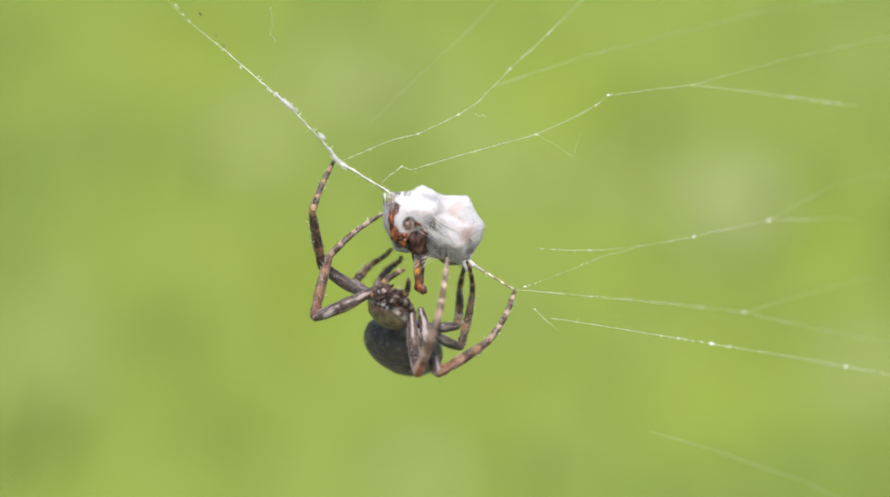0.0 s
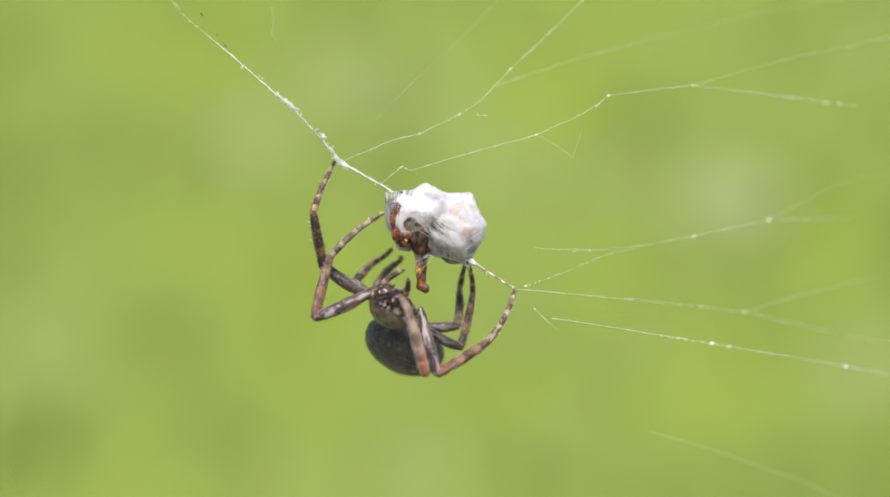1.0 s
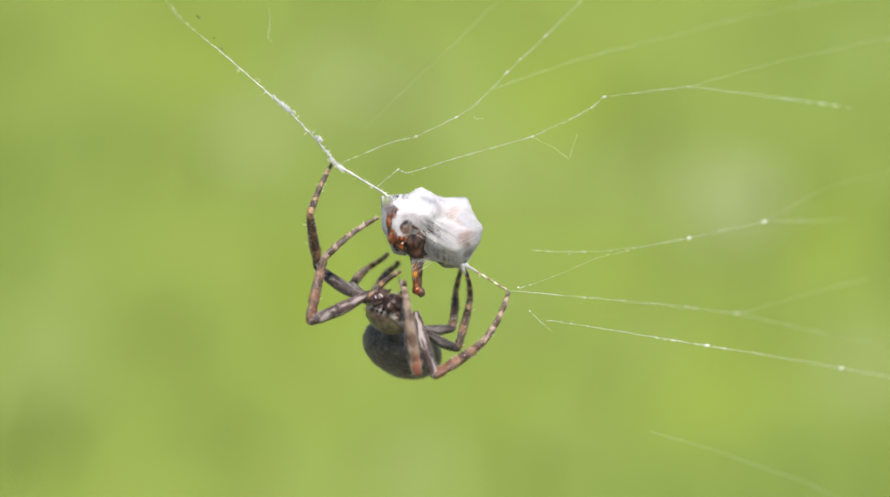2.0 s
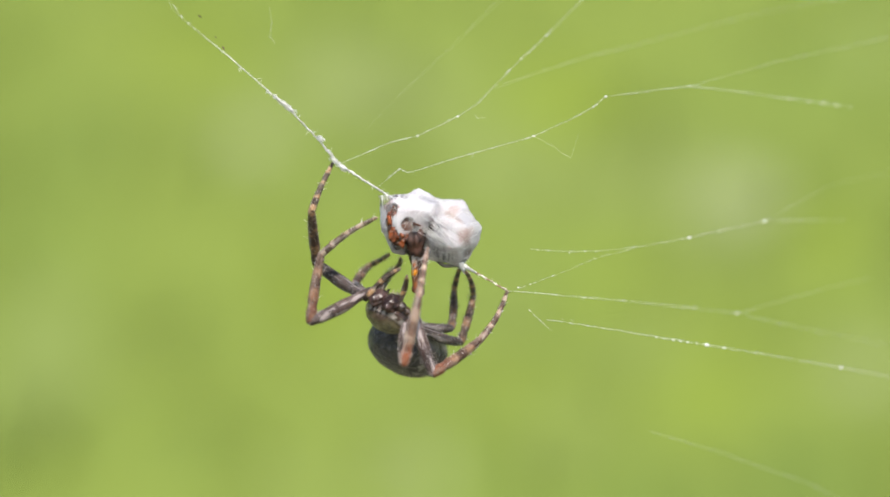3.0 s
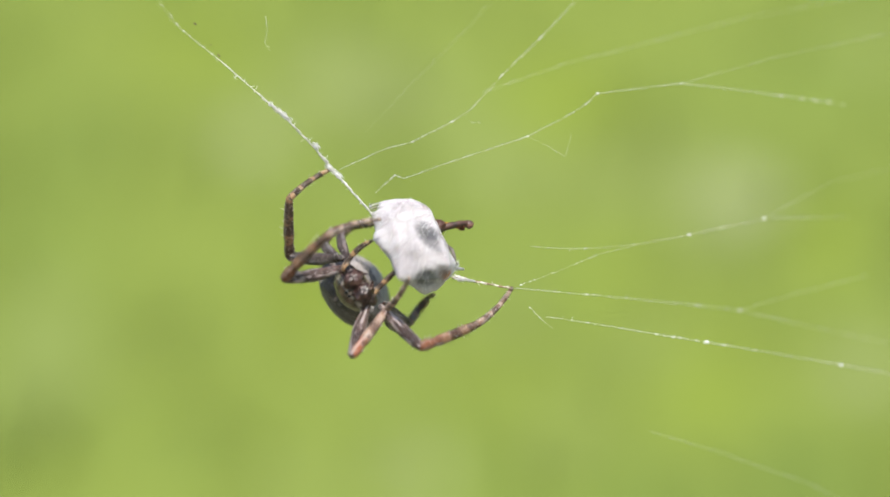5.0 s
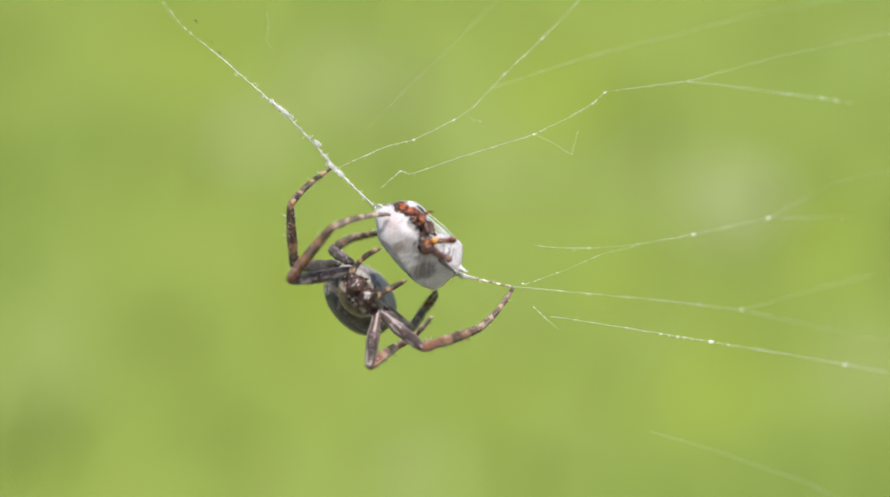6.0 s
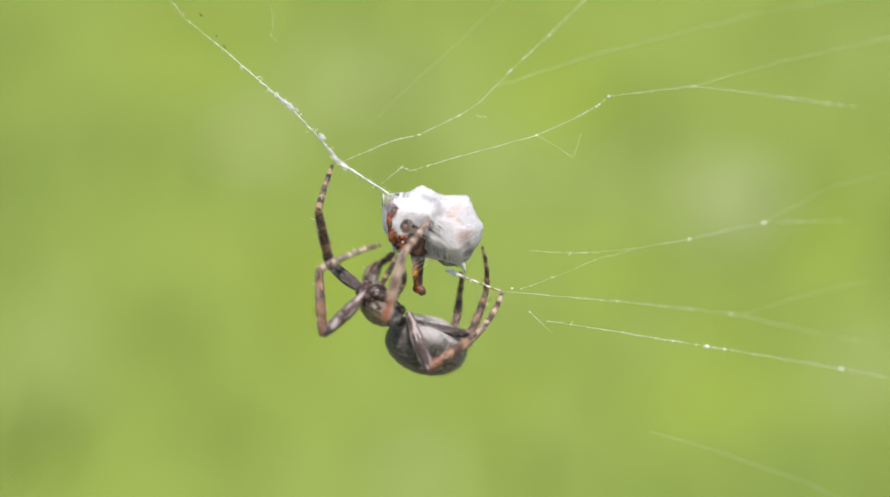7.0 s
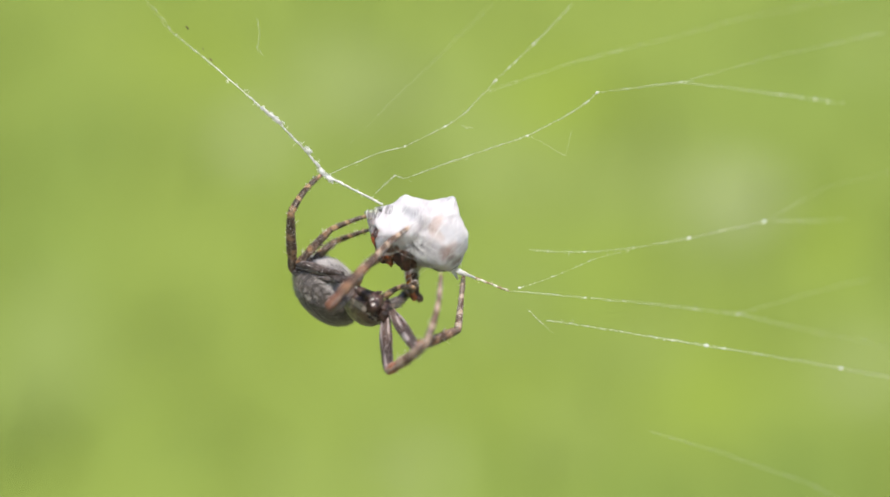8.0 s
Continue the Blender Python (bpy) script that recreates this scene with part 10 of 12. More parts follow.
    walk(palp["q"], [(0, pose(.00151, .00096, -.00008, 180, 33.8, 82)), (0.5, pose(.00144, .00099, -.00005, -179.6, 33.6, 82.6)),
        (0.7, pose(.00144, .00099, -.00005, -179.6, 33.6, 82.7)), (1, pose(.0014, .00099, -.00002, -179.9, 33.8, 82.2)),
        (1.5, pose(.00127, .00118, -.00025, 177.4, 28.1, 76.8)), (1.8, pose(.00125, .00117, -.00024, 177.7, 31, 77.6)),
        (2.15, pose(.00118, .00116, -.00022, 179, 38.8, 79.8)), (2.5, pose(.00111, .00115, -.0002, -179.1, 46.7, 82.6)),
        (2.8, pose(.00108, .00115, -.00019, -178.1, 49.8, 83.9)), (3, pose(.0012, .00117, -.00044, 177.6, 49.2, 78.2)),
        (3.5, pose(.00109, .00125, -.00056, 177.6, 51.5, 78.2)), (3.8, pose(.00111, .00119, -.00058, 174, 49.5, 73.5)),
        (4, pose(.00119, .00102, -.00064, 163.3, 43.5, 58.9)), (4.1, pose(.00096, .00115, -.00055, 166.7, 49.8, 63.6)),
        (4.2, pose(.00093, .00135, -.00148, 163.2, 33, 58.3)), (4.3, pose(.00172, .00119, -.00126, -173.7, 54.7, 90.6)),
        (4.4, pose(.00197, .0016, -.00149, -175.2, 66.5, 88.9)), (4.5, pose(.0018, .00212, -.00146, -135.2, 58.1, 133.5)),
        (4.6, pose(.00224, .00206, -.00089, -120.8, 73.1, 149.2)), (4.7, pose(.00178, .00197, -.00048, -157.1, 56.1, 109.6)),
        (4.8, pose(.00135, .00172, -.00085, -155.2, 71.6, 111.8)), (4.85, pose(.0016, .00165, -.00131, -159.3, 60.2, 107.4)),
        (4.9, pose(.00181, .00154, -.0018, -163, 50, 102.8)), (4.95, pose(.00175, .00148, -.00146, -158.4, 61.9, 108.4)),
        (5, pose(.00166, .00144, -.00114, -144, 76.7, 123.7)), (5.05, pose(.00209, .00104, -.00115, -156.6, 69.7, 110.4)),
        (5.1, pose(.00237, .00047, -.00127, -165.8, 61.8, 100.5)), (5.2, pose(.001, .00147, -.00206, 126.9, 72.5, 29)),
        (5.4, pose(.00109, .00137, -.00181, 125.8, 73.3, 27.8)), (5.6, pose(.0012, .00131, -.00155, 124.7, 74.3, 26.7)),
        (5.8, pose(.00132, .00131, -.0013, 123.7, 75.3, 25.7)), (6, pose(.00144, .00136, -.00105, 122.9, 76.4, 24.8)),
        (6.15, pose(.00153, .00143, -.00087, 122.3, 77.3, 24.2)), (6.3, pose(.00162, .00154, -.0007, 145.5, 75, 48)),
        (6.35, pose(.00067, .00143, -.00111, 163.6, 51.4, 67.9)), (6.4, pose(-.00029, .00129, -.00149, 163.4, 26.9, 67.5)),
        (6.5, pose(.00169, .00146, -.00053, -121.9, 84.1, 145.8)), (6.6, pose(.0023, .00115, -.00069, 148.7, 80.1, 55.8)),
        (6.7, pose(.00264, -.00028, .00038, 105.8, 87.3, 12.8)), (6.75, pose(.00208, .00009, -.00042, 169.3, 76.4, 76.6)),
        (6.8, pose(.00171, .00067, -.0013, 173.1, 58.6, 80.7)), (6.9, pose(.00157, .00054, -.00211, 152.3, 58.5, 56.4)),
        (7, pose(.00172, .00018, -.00106, 147.3, 55.7, 50.4)), (7.1, pose(.0014, .00072, -.00062, 164.1, 60.6, 70.2)),
        (7.2, pose(.0013, .00114, -.00107, 165, 57.3, 71.2)), (7.3, pose(.00155, .00114, -.00066, 176.7, 57.6, 85)),
        (7.4, pose(.0022, .0014, -.00079, 160.6, 50.7, 65.2)), (7.5, pose(.00063, .00178, -.00092, 165.8, 50.8, 72)),
        (7.55, pose(.00155, .00154, -.001, 170.1, 50.6, 77.5)), (7.6, pose(.00245, .00118, -.00107, 174.1, 50.3, 82.8)),
        (7.65, pose(.00171, .00145, -.00087, 161.9, 50.8, 67)), (7.7, pose(.00098, .0016, -.00059, 149.2, 52.5, 50.9)),
        (7.75, pose(.0014, .00164, -.0008, 149.9, 53.3, 51.7)), (7.8, pose(.00186, .00167, -.00097, 149.9, 54.3, 51.7)),
        (7.9, pose(.00209, .00184, -.00223, -174.2, 69.7, 91.6)), (7.95, pose(.00093, .00212, -.00225, -174.8, 50.1, 91)),
        (8, pose(-.00017, .0021, -.00208, -175.2, 29.8, 90.4))])
    walk(prey, [(0, pose(-.0014, 0, .60255, 0, 0, 0)), (0.5, pose(-.00128, 0, .60249, 0, 0, 0)), (0.7, pose(-.00121, 0, .60255, 2.4, 0, -1.8)),
        (1, pose(-.00115, 0, .60268, 3.9, 0.1, -3.1)), (1.5, pose(-.00172, 0, .6021, 3.9, 0.1, -3.1)), (1.8, pose(-.00168, 0, .60216, 3, 0.1, -2.3)),
        (2.15, pose(-.00156, 0, .6023, 0.4, 0, -0.3)), (2.5, pose(-.00145, 0, .60244, -2.2, 0, 1.7)), (2.8, pose(-.0014, 0, .60249, -3.2, 0.1, 2.5)),
        (3, pose(-.00172, 0, .6023, -3.9, 0.1, 3.1)), (3.5, pose(-.00159, 0, .60236, -4.7, 0.2, 3.7)), (3.8, pose(-.00148, 0, .60241, -4.7, 0.2, 3.7)),
        (4, pose(-.00115, 0, .60255, -4.7, 0.2, 3.7)), (4.1, pose(-.00121, 0, .60268, -7.1, 0.3, 5.5)),
        (4.2, pose(-.00172, 0, .60179, -12.1, -1, 9.2)), (4.3, pose(-.00172, 0, .60166, -16.5, -2.2, 12.2)),
        (4.4, pose(-.00172, 0, .60166, -22.7, -2.7, 16.2)), (4.5, pose(-.00172, 0, .60147, -33.8, 1.3, 23.8)),
        (4.6, pose(-.00172, 0, .60147, -43.2, 7.2, 30.1)), (4.7, pose(-.00236, 0, .60077, -56, 18.2, 38.5)),
        (4.8, pose(-.00313, 0, .60051, -85.7, 47.9, 51.2)), (4.85, pose(-.00306, 0, .60067, -93.6, 54.1, 51.2)),
        (4.9, pose(-.003, 0, .60083, -102.8, 60.2, 49.6)), (4.95, pose(-.00332, 0, .60061, -152.2, 74.6, 21.3)),
        (5, pose(-.00364, 0, .60038, 127.2, 70.2, -38.5)), (5.05, pose(-.00268, 0, .60124, 81.4, 44.3, -50.6)),
        (5.1, pose(-.00172, 0, .6021, 52.7, 19.6, -38.4)), (5.2, pose(-.00172, 0, .60147, 44.7, 14, -33.3)),
        (5.4, pose(-.00198, 0, .60129, 17.7, 2.2, -13.8)), (5.6, pose(-.00223, 0, .60112, -11.4, 0.9, 8.9)),
        (5.8, pose(-.00249, 0, .60095, -39.1, 10.7, 29.5)), (6, pose(-.00274, 0, .60077, -63.7, 28.5, 44.5)),
        (6.15, pose(-.00293, 0, .60064, -82.2, 44.9, 50.7)), (6.3, pose(-.00313, 0, .60051, -106, 62, 48.7)),
        (6.35, pose(-.00354, 0, .60029, -111.9, 64.9, 46.4)), (6.4, pose(-.00395, 0, .60006, -118.9, 67.6, 43.2)),
        (6.5, pose(-.00395, 0, .60019, 164, 75.6, -12.4)), (6.6, pose(-.00395, 0, .60019, 133, 71.6, -34.9)),
        (6.7, pose(-.00395, 0, .60019, 116, 66.6, -44.6)), (6.75, pose(-.00306, 0, .60099, 78.3, 41.5, -49.9)),
        (6.8, pose(-.00217, 0, .60179, 51.4, 18.6, -37.6)), (6.9, pose(-.00204, 0, .6023, 20.2, 2.8, -15.7)),
        (7, pose(-.00153, 0, .60242, 3.2, 0.1, -2.5)), (7.1, pose(-.00217, 0, .60147, -9.4, 0.6, 7.4)),
        (7.2, pose(-.00172, 0, .60134, -18.7, 2.4, 14.5)), (7.3, pose(-.00344, 0, .60019, -36.4, 9.2, 27.6)),
        (7.4, pose(-.003, 0, .60019, -52.7, 17, 37.2)), (7.5, pose(-.00459, 0, .59847, -72.3, 28.9, 44.4)),
        (7.55, pose(-.00402, 0, .59917, -81, 39.3, 47.9)), (7.6, pose(-.00344, 0, .59987, -88.7, 50.4, 51.4)),
        (7.65, pose(-.00446, 0, .59901, -98, 57.1, 50.7)), (7.7, pose(-.00548, 0, .59815, -109.5, 63.7, 47.4)),
        (7.75, pose(-.00485, 0, .59911, -158, 75.2, 17)), (7.8, pose(-.00421, 0, .60006, 131, 71.2, -36.1)),
        (7.9, pose(-.0044, 0, .59987, 106, 62, -48.7)), (7.95, pose(-.00366, 0, .60054, 65.4, 24.5, -42.5)),
        (8, pose(-.003, 0, .60121, 23.8, -3.4, -16.8))])
    walk(swinging_leg, [(0, pose(0, 0, 0, 0, 0, 0)), (4.2, pose(0, 0, 0, 0, 0, 0)),
        (4.3, pose(-0.00064, 0.00143, -0.00008, -19.0, -8.7, 0.9)), (4.4, pose(-0.00121, 0.00273, -0.00061, -38.7, -16.6, 4.7)),
        (4.5, pose(-0.00187, 0.00433, -0.00239, -77.7, -25.6, 18.2)), (4.6, pose(-0.00190, 0.00443, -0.00263, -82.3, -26.0, 20.1)),
        (4.8, pose(-0.00171, 0.00393, -0.00171, -64.2, -23.6, 12.9)), (5, pose(-0.00064, 0.00143, -0.00008, -19.0, -8.7, 0.9)),
        (5.1, pose(0, 0, 0, 0, 0, 0)), (5.6, pose(0, 0, 0, 0, 0, 0)),
        (6, pose(-0.00140, 0.00318, -0.00093, -46.9, -19.3, 7.0)), (6.3, pose(-0.00140, 0.00318, -0.00093, -46.9, -19.3, 7.0)),
        (6.5, pose(-0.00052, 0.00115, -0.00003, -15.1, -7.0, 0.5)), (6.6, pose(-0.00026, 0.00058, 0.00002, -7.5, -3.5, 0)),
        (6.8, pose(0, 0, 0, 0, 0, 0)), (7.1, pose(0, 0, 0, 0, 0, 0)),
        (7.2, pose(-0.00052, 0.00115, -0.00003, -15.1, -7.0, 0.5)), (7.3, pose(-0.00121, 0.00273, -0.00061, -38.7, -16.6, 4.7)),
        (7.4, pose(-0.00187, 0.00433, -0.00239, -77.7, -25.6, 18.2)), (7.5, pose(-0.00190, 0.00443, -0.00263, -82.3, -26.0, 20.1)),
        (7.6, pose(-0.00171, 0.00393, -0.00171, -64.2, -23.6, 12.9)), (7.8, pose(-0.00052, 0.00115, -0.00003, -15.1, -7.0, 0.5)),
        (7.9, pose(0, 0, 0, 0, 0, 0)), (8, pose(0, 0, 0, 0, 0, 0))])
    walk(thread["main_left"], [(0, pose(-.01186, 0, .60969, 0, 0, 0)), (0.5, pose(-.01186, 0, .60963, 0, 0, 0)),
        (1, pose(-.01173, 0, .60969, 0, 0, 0)), (1.5, pose(-.01224, 0, .60925, 0, 0, 0)), (2.8, pose(-.01186, 0, .60963, 0, 0, 0)),
        (3, pose(-.01193, 0, .60944, 0, 0, 0)), (3.5, pose(-.01173, 0, .6095, 0, 0, 0)), (4, pose(-.01148, 0, .60989, 0, 0, 0)),
        (4.2, pose(-.01161, 0, .60982, 0, 0, 0)), (4.5, pose(-.0118, 0, .60912, 0, 0, 0)), (4.6, pose(-.0118, 0, .60918, 0, 0, 0)),
        (4.8, pose(-.01244, 0, .60842, 0, -0.1, 0)), (5, pose(-.01244, 0, .60861, 0, -0.1, 0)), (5.1, pose(-.01173, 0, .60957, 0, 0, 0)),
        (5.2, pose(-.0125, 0, .60886, 0, -0.1, 0)), (6.3, pose(-.01231, 0, .60893, 0, 0, 0)), (6.5, pose(-.01333, 0, .60816, 0, -0.1, 0)),
        (6.7, pose(-.01276, 0, .60874, 0, -0.1, 0)), (6.9, pose(-.01244, 0, .60899, 0, -0.1, 0)), (7, pose(-.0118, 0, .60963, 0, 0, 0)),
        (7.2, pose(-.01218, 0, .60925, 0, 0, 0)), (7.3, pose(-.01378, 0, .60797, 0, -0.1, 0)), (7.4, pose(-.01282, 0, .60874, 0, -0.1, 0)),
        (7.5, pose(-.01365, 0, .60784, 0, -0.1, 0)), (7.6, pose(-.01276, 0, .60893, 0, -0.1, 0)), (7.7, pose(-.01435, 0, .60733, 0, -0.2, 0)),
        (7.8, pose(-.01339, 0, .6081, 0, -0.1, 0)), (8, pose(-.01333, 0, .60816, 0, -0.1, 0))])
    walk(thread["upper"], [(0, pose(-.01186, 0, .60969, 0, 0, 0)), (0.5, pose(-.01186, 0, .60963, 0, 0, 0)),
        (1, pose(-.01173, 0, .60969, 0, -0.1, 0.1)), (1.5, pose(-.01224, 0, .60925, 0.1, -0.1, 0)), (2.8, pose(-.01186, 0, .60963, -0.1, 0, 0.1)),
        (3, pose(-.01193, 0, .60944, 0, -0.2, 0.1)), (3.5, pose(-.01173, 0, .6095, 0, -0.1, 0.1)), (4, pose(-.01148, 0, .60989, -0.1, 0.2, 0.1)),
        (4.2, pose(-.01161, 0, .60982, -0.2, 0.2, 0.2)), (4.5, pose(-.0118, 0, .60912, -0.1, -0.5, 0.4)),
        (4.6, pose(-.0118, 0, .60918, -0.1, -0.6, 0.5)), (4.8, pose(-.01244, 0, .60842, 0.2, -1.2, 0.3)),
        (5, pose(-.01244, 0, .60861, 0.2, -1.2, 0.4)), (5.1, pose(-.01173, 0, .60957, -0.2, -0.5, 0.5)), (5.2, pose(-.0125, 0, .60886, 0.2, -0.5, 0)),
        (6.3, pose(-.01231, 0, .60893, 0.1, -0.7, 0.2)), (6.5, pose(-.01333, 0, .60816, 0.3, -1.1, 0.1)),
        (6.7, pose(-.01276, 0, .60874, 0.2, -0.6, 0)), (6.9, pose(-.01244, 0, .60899, 0.2, -0.2, -0.3)), (7, pose(-.0118, 0, .60963, 0, 0.2, -0.2)),
        (7.2, pose(-.01218, 0, .60925, 0, -0.2, 0.1)), (7.3, pose(-.01378, 0, .60797, 0.4, -0.5, -0.4)), (7.4, pose(-.01282, 0, .60874, 0, -0.5, 0.3)),
        (7.5, pose(-.01365, 0, .60784, 0.3, -1, 0.1)), (7.6, pose(-.01276, 0, .60893, -0.2, -0.4, 0.5)),
        (7.7, pose(-.01435, 0, .60733, 0.6, -0.9, -0.3)), (7.8, pose(-.01339, 0, .6081, 0.3, -0.8, 0)), (8, pose(-.01333, 0, .60816, 0.3, -0.7, -0.1))])
    walk(thread["scrap"], [(0, pose(.0035, .00367, .61548, 0, 0, 0)), (0.5, pose(.0035, .00367, .61542, 0, 0, 0)),
        (1, pose(.00361, .0037, .6155, 0, -0.1, 0.1)), (1.5, pose(.00311, .00366, .61507, 0.1, -0.1, 0)),
        (2.8, pose(.00349, .00371, .61541, -0.1, 0, 0.1)), (3, pose(.0034, .0037, .61528, 0, -0.2, 0.1)),
        (3.5, pose(.00361, .0037, .61531, 0, -0.1, 0.1)), (4, pose(.00389, .00371, .61562, -0.1, 0.2, 0.1)),
        (4.2, pose(.00376, .00375, .61554, -0.2, 0.2, 0.2)), (4.5, pose(.00348, .00379, .61503, -0.1, -0.5, 0.4)),
        (4.6, pose(.00347, .00382, .61512, -0.1, -0.6, 0.5)), (4.8, pose(.00278, .00373, .61454, 0.2, -1.2, 0.3)),
        (5, pose(.00277, .00376, .61473, 0.2, -1.2, 0.4)), (5.1, pose(.00355, .00383, .61548, -0.2, -0.5, 0.5)),
        (5.2, pose(.00281, .00365, .61479, 0.2, -0.5, 0)), (6.3, pose(.00297, .00372, .61491, 0.1, -0.7, 0.2)),
        (6.5, pose(.00191, .00367, .61426, 0.3, -1.1, 0.1)), (6.7, pose(.00254, .00365, .6147, 0.2, -0.6, 0)),
        (6.9, pose(.00292, .00357, .61484, 0.2, -0.2, -0.3)), (7, pose(.00359, .00362, .61536, 0, 0.2, -0.2)),
        (7.2, pose(.00315, .0037, .61509, 0, -0.2, 0.1)), (7.3, pose(.00155, .00353, .61392, 0.4, -0.5, -0.4)),
        (7.4, pose(.00247, .00375, .61466, 0, -0.5, 0.3)), (7.5, pose(.0016, .00367, .61391, 0.3, -1, 0.1)),
        (7.6, pose(.00253, .00383, .61481, -0.2, -0.4, 0.5)), (7.7, pose(.00094, .00353, .6134, 0.6, -0.9, -0.3)),
        (7.8, pose(.00189, .00364, .61412, 0.3, -0.8, 0)), (8, pose(.00196, .00362, .61415, 0.3, -0.7, -0.1))])
    walk(thread["middle"], [(0, pose(-.00715, .00026, .60741, 0, 0, 0)), (0.5, pose(-.00726, .00026, .6073, 0, 0, 0)),
        (1, pose(-.00714, .00026, .60736, 0, 0, 0)), (1.5, pose(-.00757, .00026, .60694, 0, -0.5, 0)), (2.8, pose(-.00745, .00026, .60722, 0, -0.1, 0)),
        (3, pose(-.00739, .00026, .60708, 0, -0.4, 0)), (3.5, pose(-.00744, .00026, .60704, 0, -0.8, 0)), (4, pose(-.0072, .00026, .60743, 0, 0.1, 0)),
        (4.2, pose(-.00732, .00026, .60737, 0, 0.2, 0)), (4.5, pose(-.00764, .00026, .60659, 0, -2.3, 0)),
        (4.6, pose(-.00739, .00026, .60676, 0, -3.2, 0)), (4.8, pose(-.00779, .00026, .6061, 0, -4.1, 0)), (5, pose(-.00782, .00026, .60628, 0, -3, 0)),
        (5.1, pose(-.00681, .00026, .60737, 0, -1.5, 0)), (5.2, pose(-.00725, .00026, .60681, 0, -1.3, 0)),
        (6.3, pose(-.00721, .00026, .60681, 0, -2.5, 0)), (6.4, pose(-.00765, .00026, .60646, 0, -2.9, 0)),
        (6.5, pose(-.00776, .00026, .60627, 0, -3.6, 0)), (6.7, pose(-.00784, .00026, .60653, 0, -1.5, 0)),
        (6.9, pose(-.0076, .00026, .60675, 0, -0.7, 0)), (7, pose(-.00711, .00026, .60733, 0, 0.1, 0)), (7.1, pose(-.00775, .00026, .60697, 0, 0.5, 0)),
        (7.2, pose(-.00736, .00026, .607, 0, 0.1, 0)), (7.3, pose(-.00858, .00026, .60588, 0, -0.7, 0)), (7.4, pose(-.0076, .00026, .60666, 0, -1.1, 0)),
        (7.5, pose(-.00862, .00026, .60569, 0, -2.3, 0)), (7.6, pose(-.00744, .00026, .60689, 0, -1.6, 0)),
        (7.7, pose(-.0091, .00026, .60529, 0, -3.4, 0)), (7.8, pose(-.00771, .00026, .60625, 0, -2.9, 0)),
        (7.9, pose(-.00839, .00026, .60596, 0, -3.4, 0)), (8, pose(-.00781, .00026, .60624, 0, -3.3, 0))])
    walk(thread["wisp"], [(0, pose(.01036, .00209, .61293, 0, 0, 0)), (0.5, pose(.01025, .00209, .61283, 0, 0, 0)),
        (1, pose(.01036, .00209, .6129, 0, 0, 0)), (1.5, pose(.00988, .00209, .61263, 0, -0.5, 0)), (2.8, pose(.01005, .00209, .61279, 0, -0.1, 0)),
        (3, pose(.01007, .00209, .61274, 0, -0.4, 0)), (3.5, pose(.01, .00209, .6128, 0, -0.8, 0)), (4, pose(.01032, .00209, .61292, 0, 0.1, 0)),
        (4.2, pose(.01021, .00209, .61283, 0, 0.2, 0)), (4.5, pose(.00964, .00209, .6128, 0, -2.3, 0)), (4.6, pose(.00978, .00209, .61326, 0, -3.2, 0)),
        (4.8, pose(.00928, .00209, .61287, 0, -4.1, 0)), (5, pose(.00938, .00209, .6127, 0, -3, 0)), (5.1, pose(.01055, .00209, .61336, 0, -1.5, 0)),
        (5.2, pose(.01014, .00209, .61271, 0, -1.3, 0)), (6.3, pose(.01005, .00209, .6131, 0, -2.5, 0)), (6.4, pose(.00956, .00209, .61285, 0, -2.9, 0)),
        (6.5, pose(.00937, .00209, .61288, 0, -3.6, 0)), (6.7, pose(.00951, .00209, .61252, 0, -1.5, 0)), (6.9, pose(.00984, .00209, .6125, 0, -0.7, 0)),
        (7, pose(.01041, .00209, .61282, 0, 0.1, 0)), (7.1, pose(.00981, .00209, .61235, 0, 0.5, 0)), (7.2, pose(.01016, .00209, .6125, 0, 0.1, 0)),
        (7.3, pose(.00886, .00209, .61161, 0, -0.7, 0)), (7.4, pose(.0098, .00209, .61252, 0, -1.1, 0)), (7.5, pose(.00865, .00209, .61192, 0, -2.3, 0)),
        (7.6, pose(.00991, .00209, .6129, 0, -1.6, 0)), (7.7, pose(.00805, .00209, .61184, 0, -3.4, 0)), (7.8, pose(.0095, .00209, .61265, 0, -2.9, 0)),
        (7.9, pose(.00877, .00209, .61252, 0, -3.4, 0)), (8, pose(.00934, .00209, .61278, 0, -3.3, 0))])
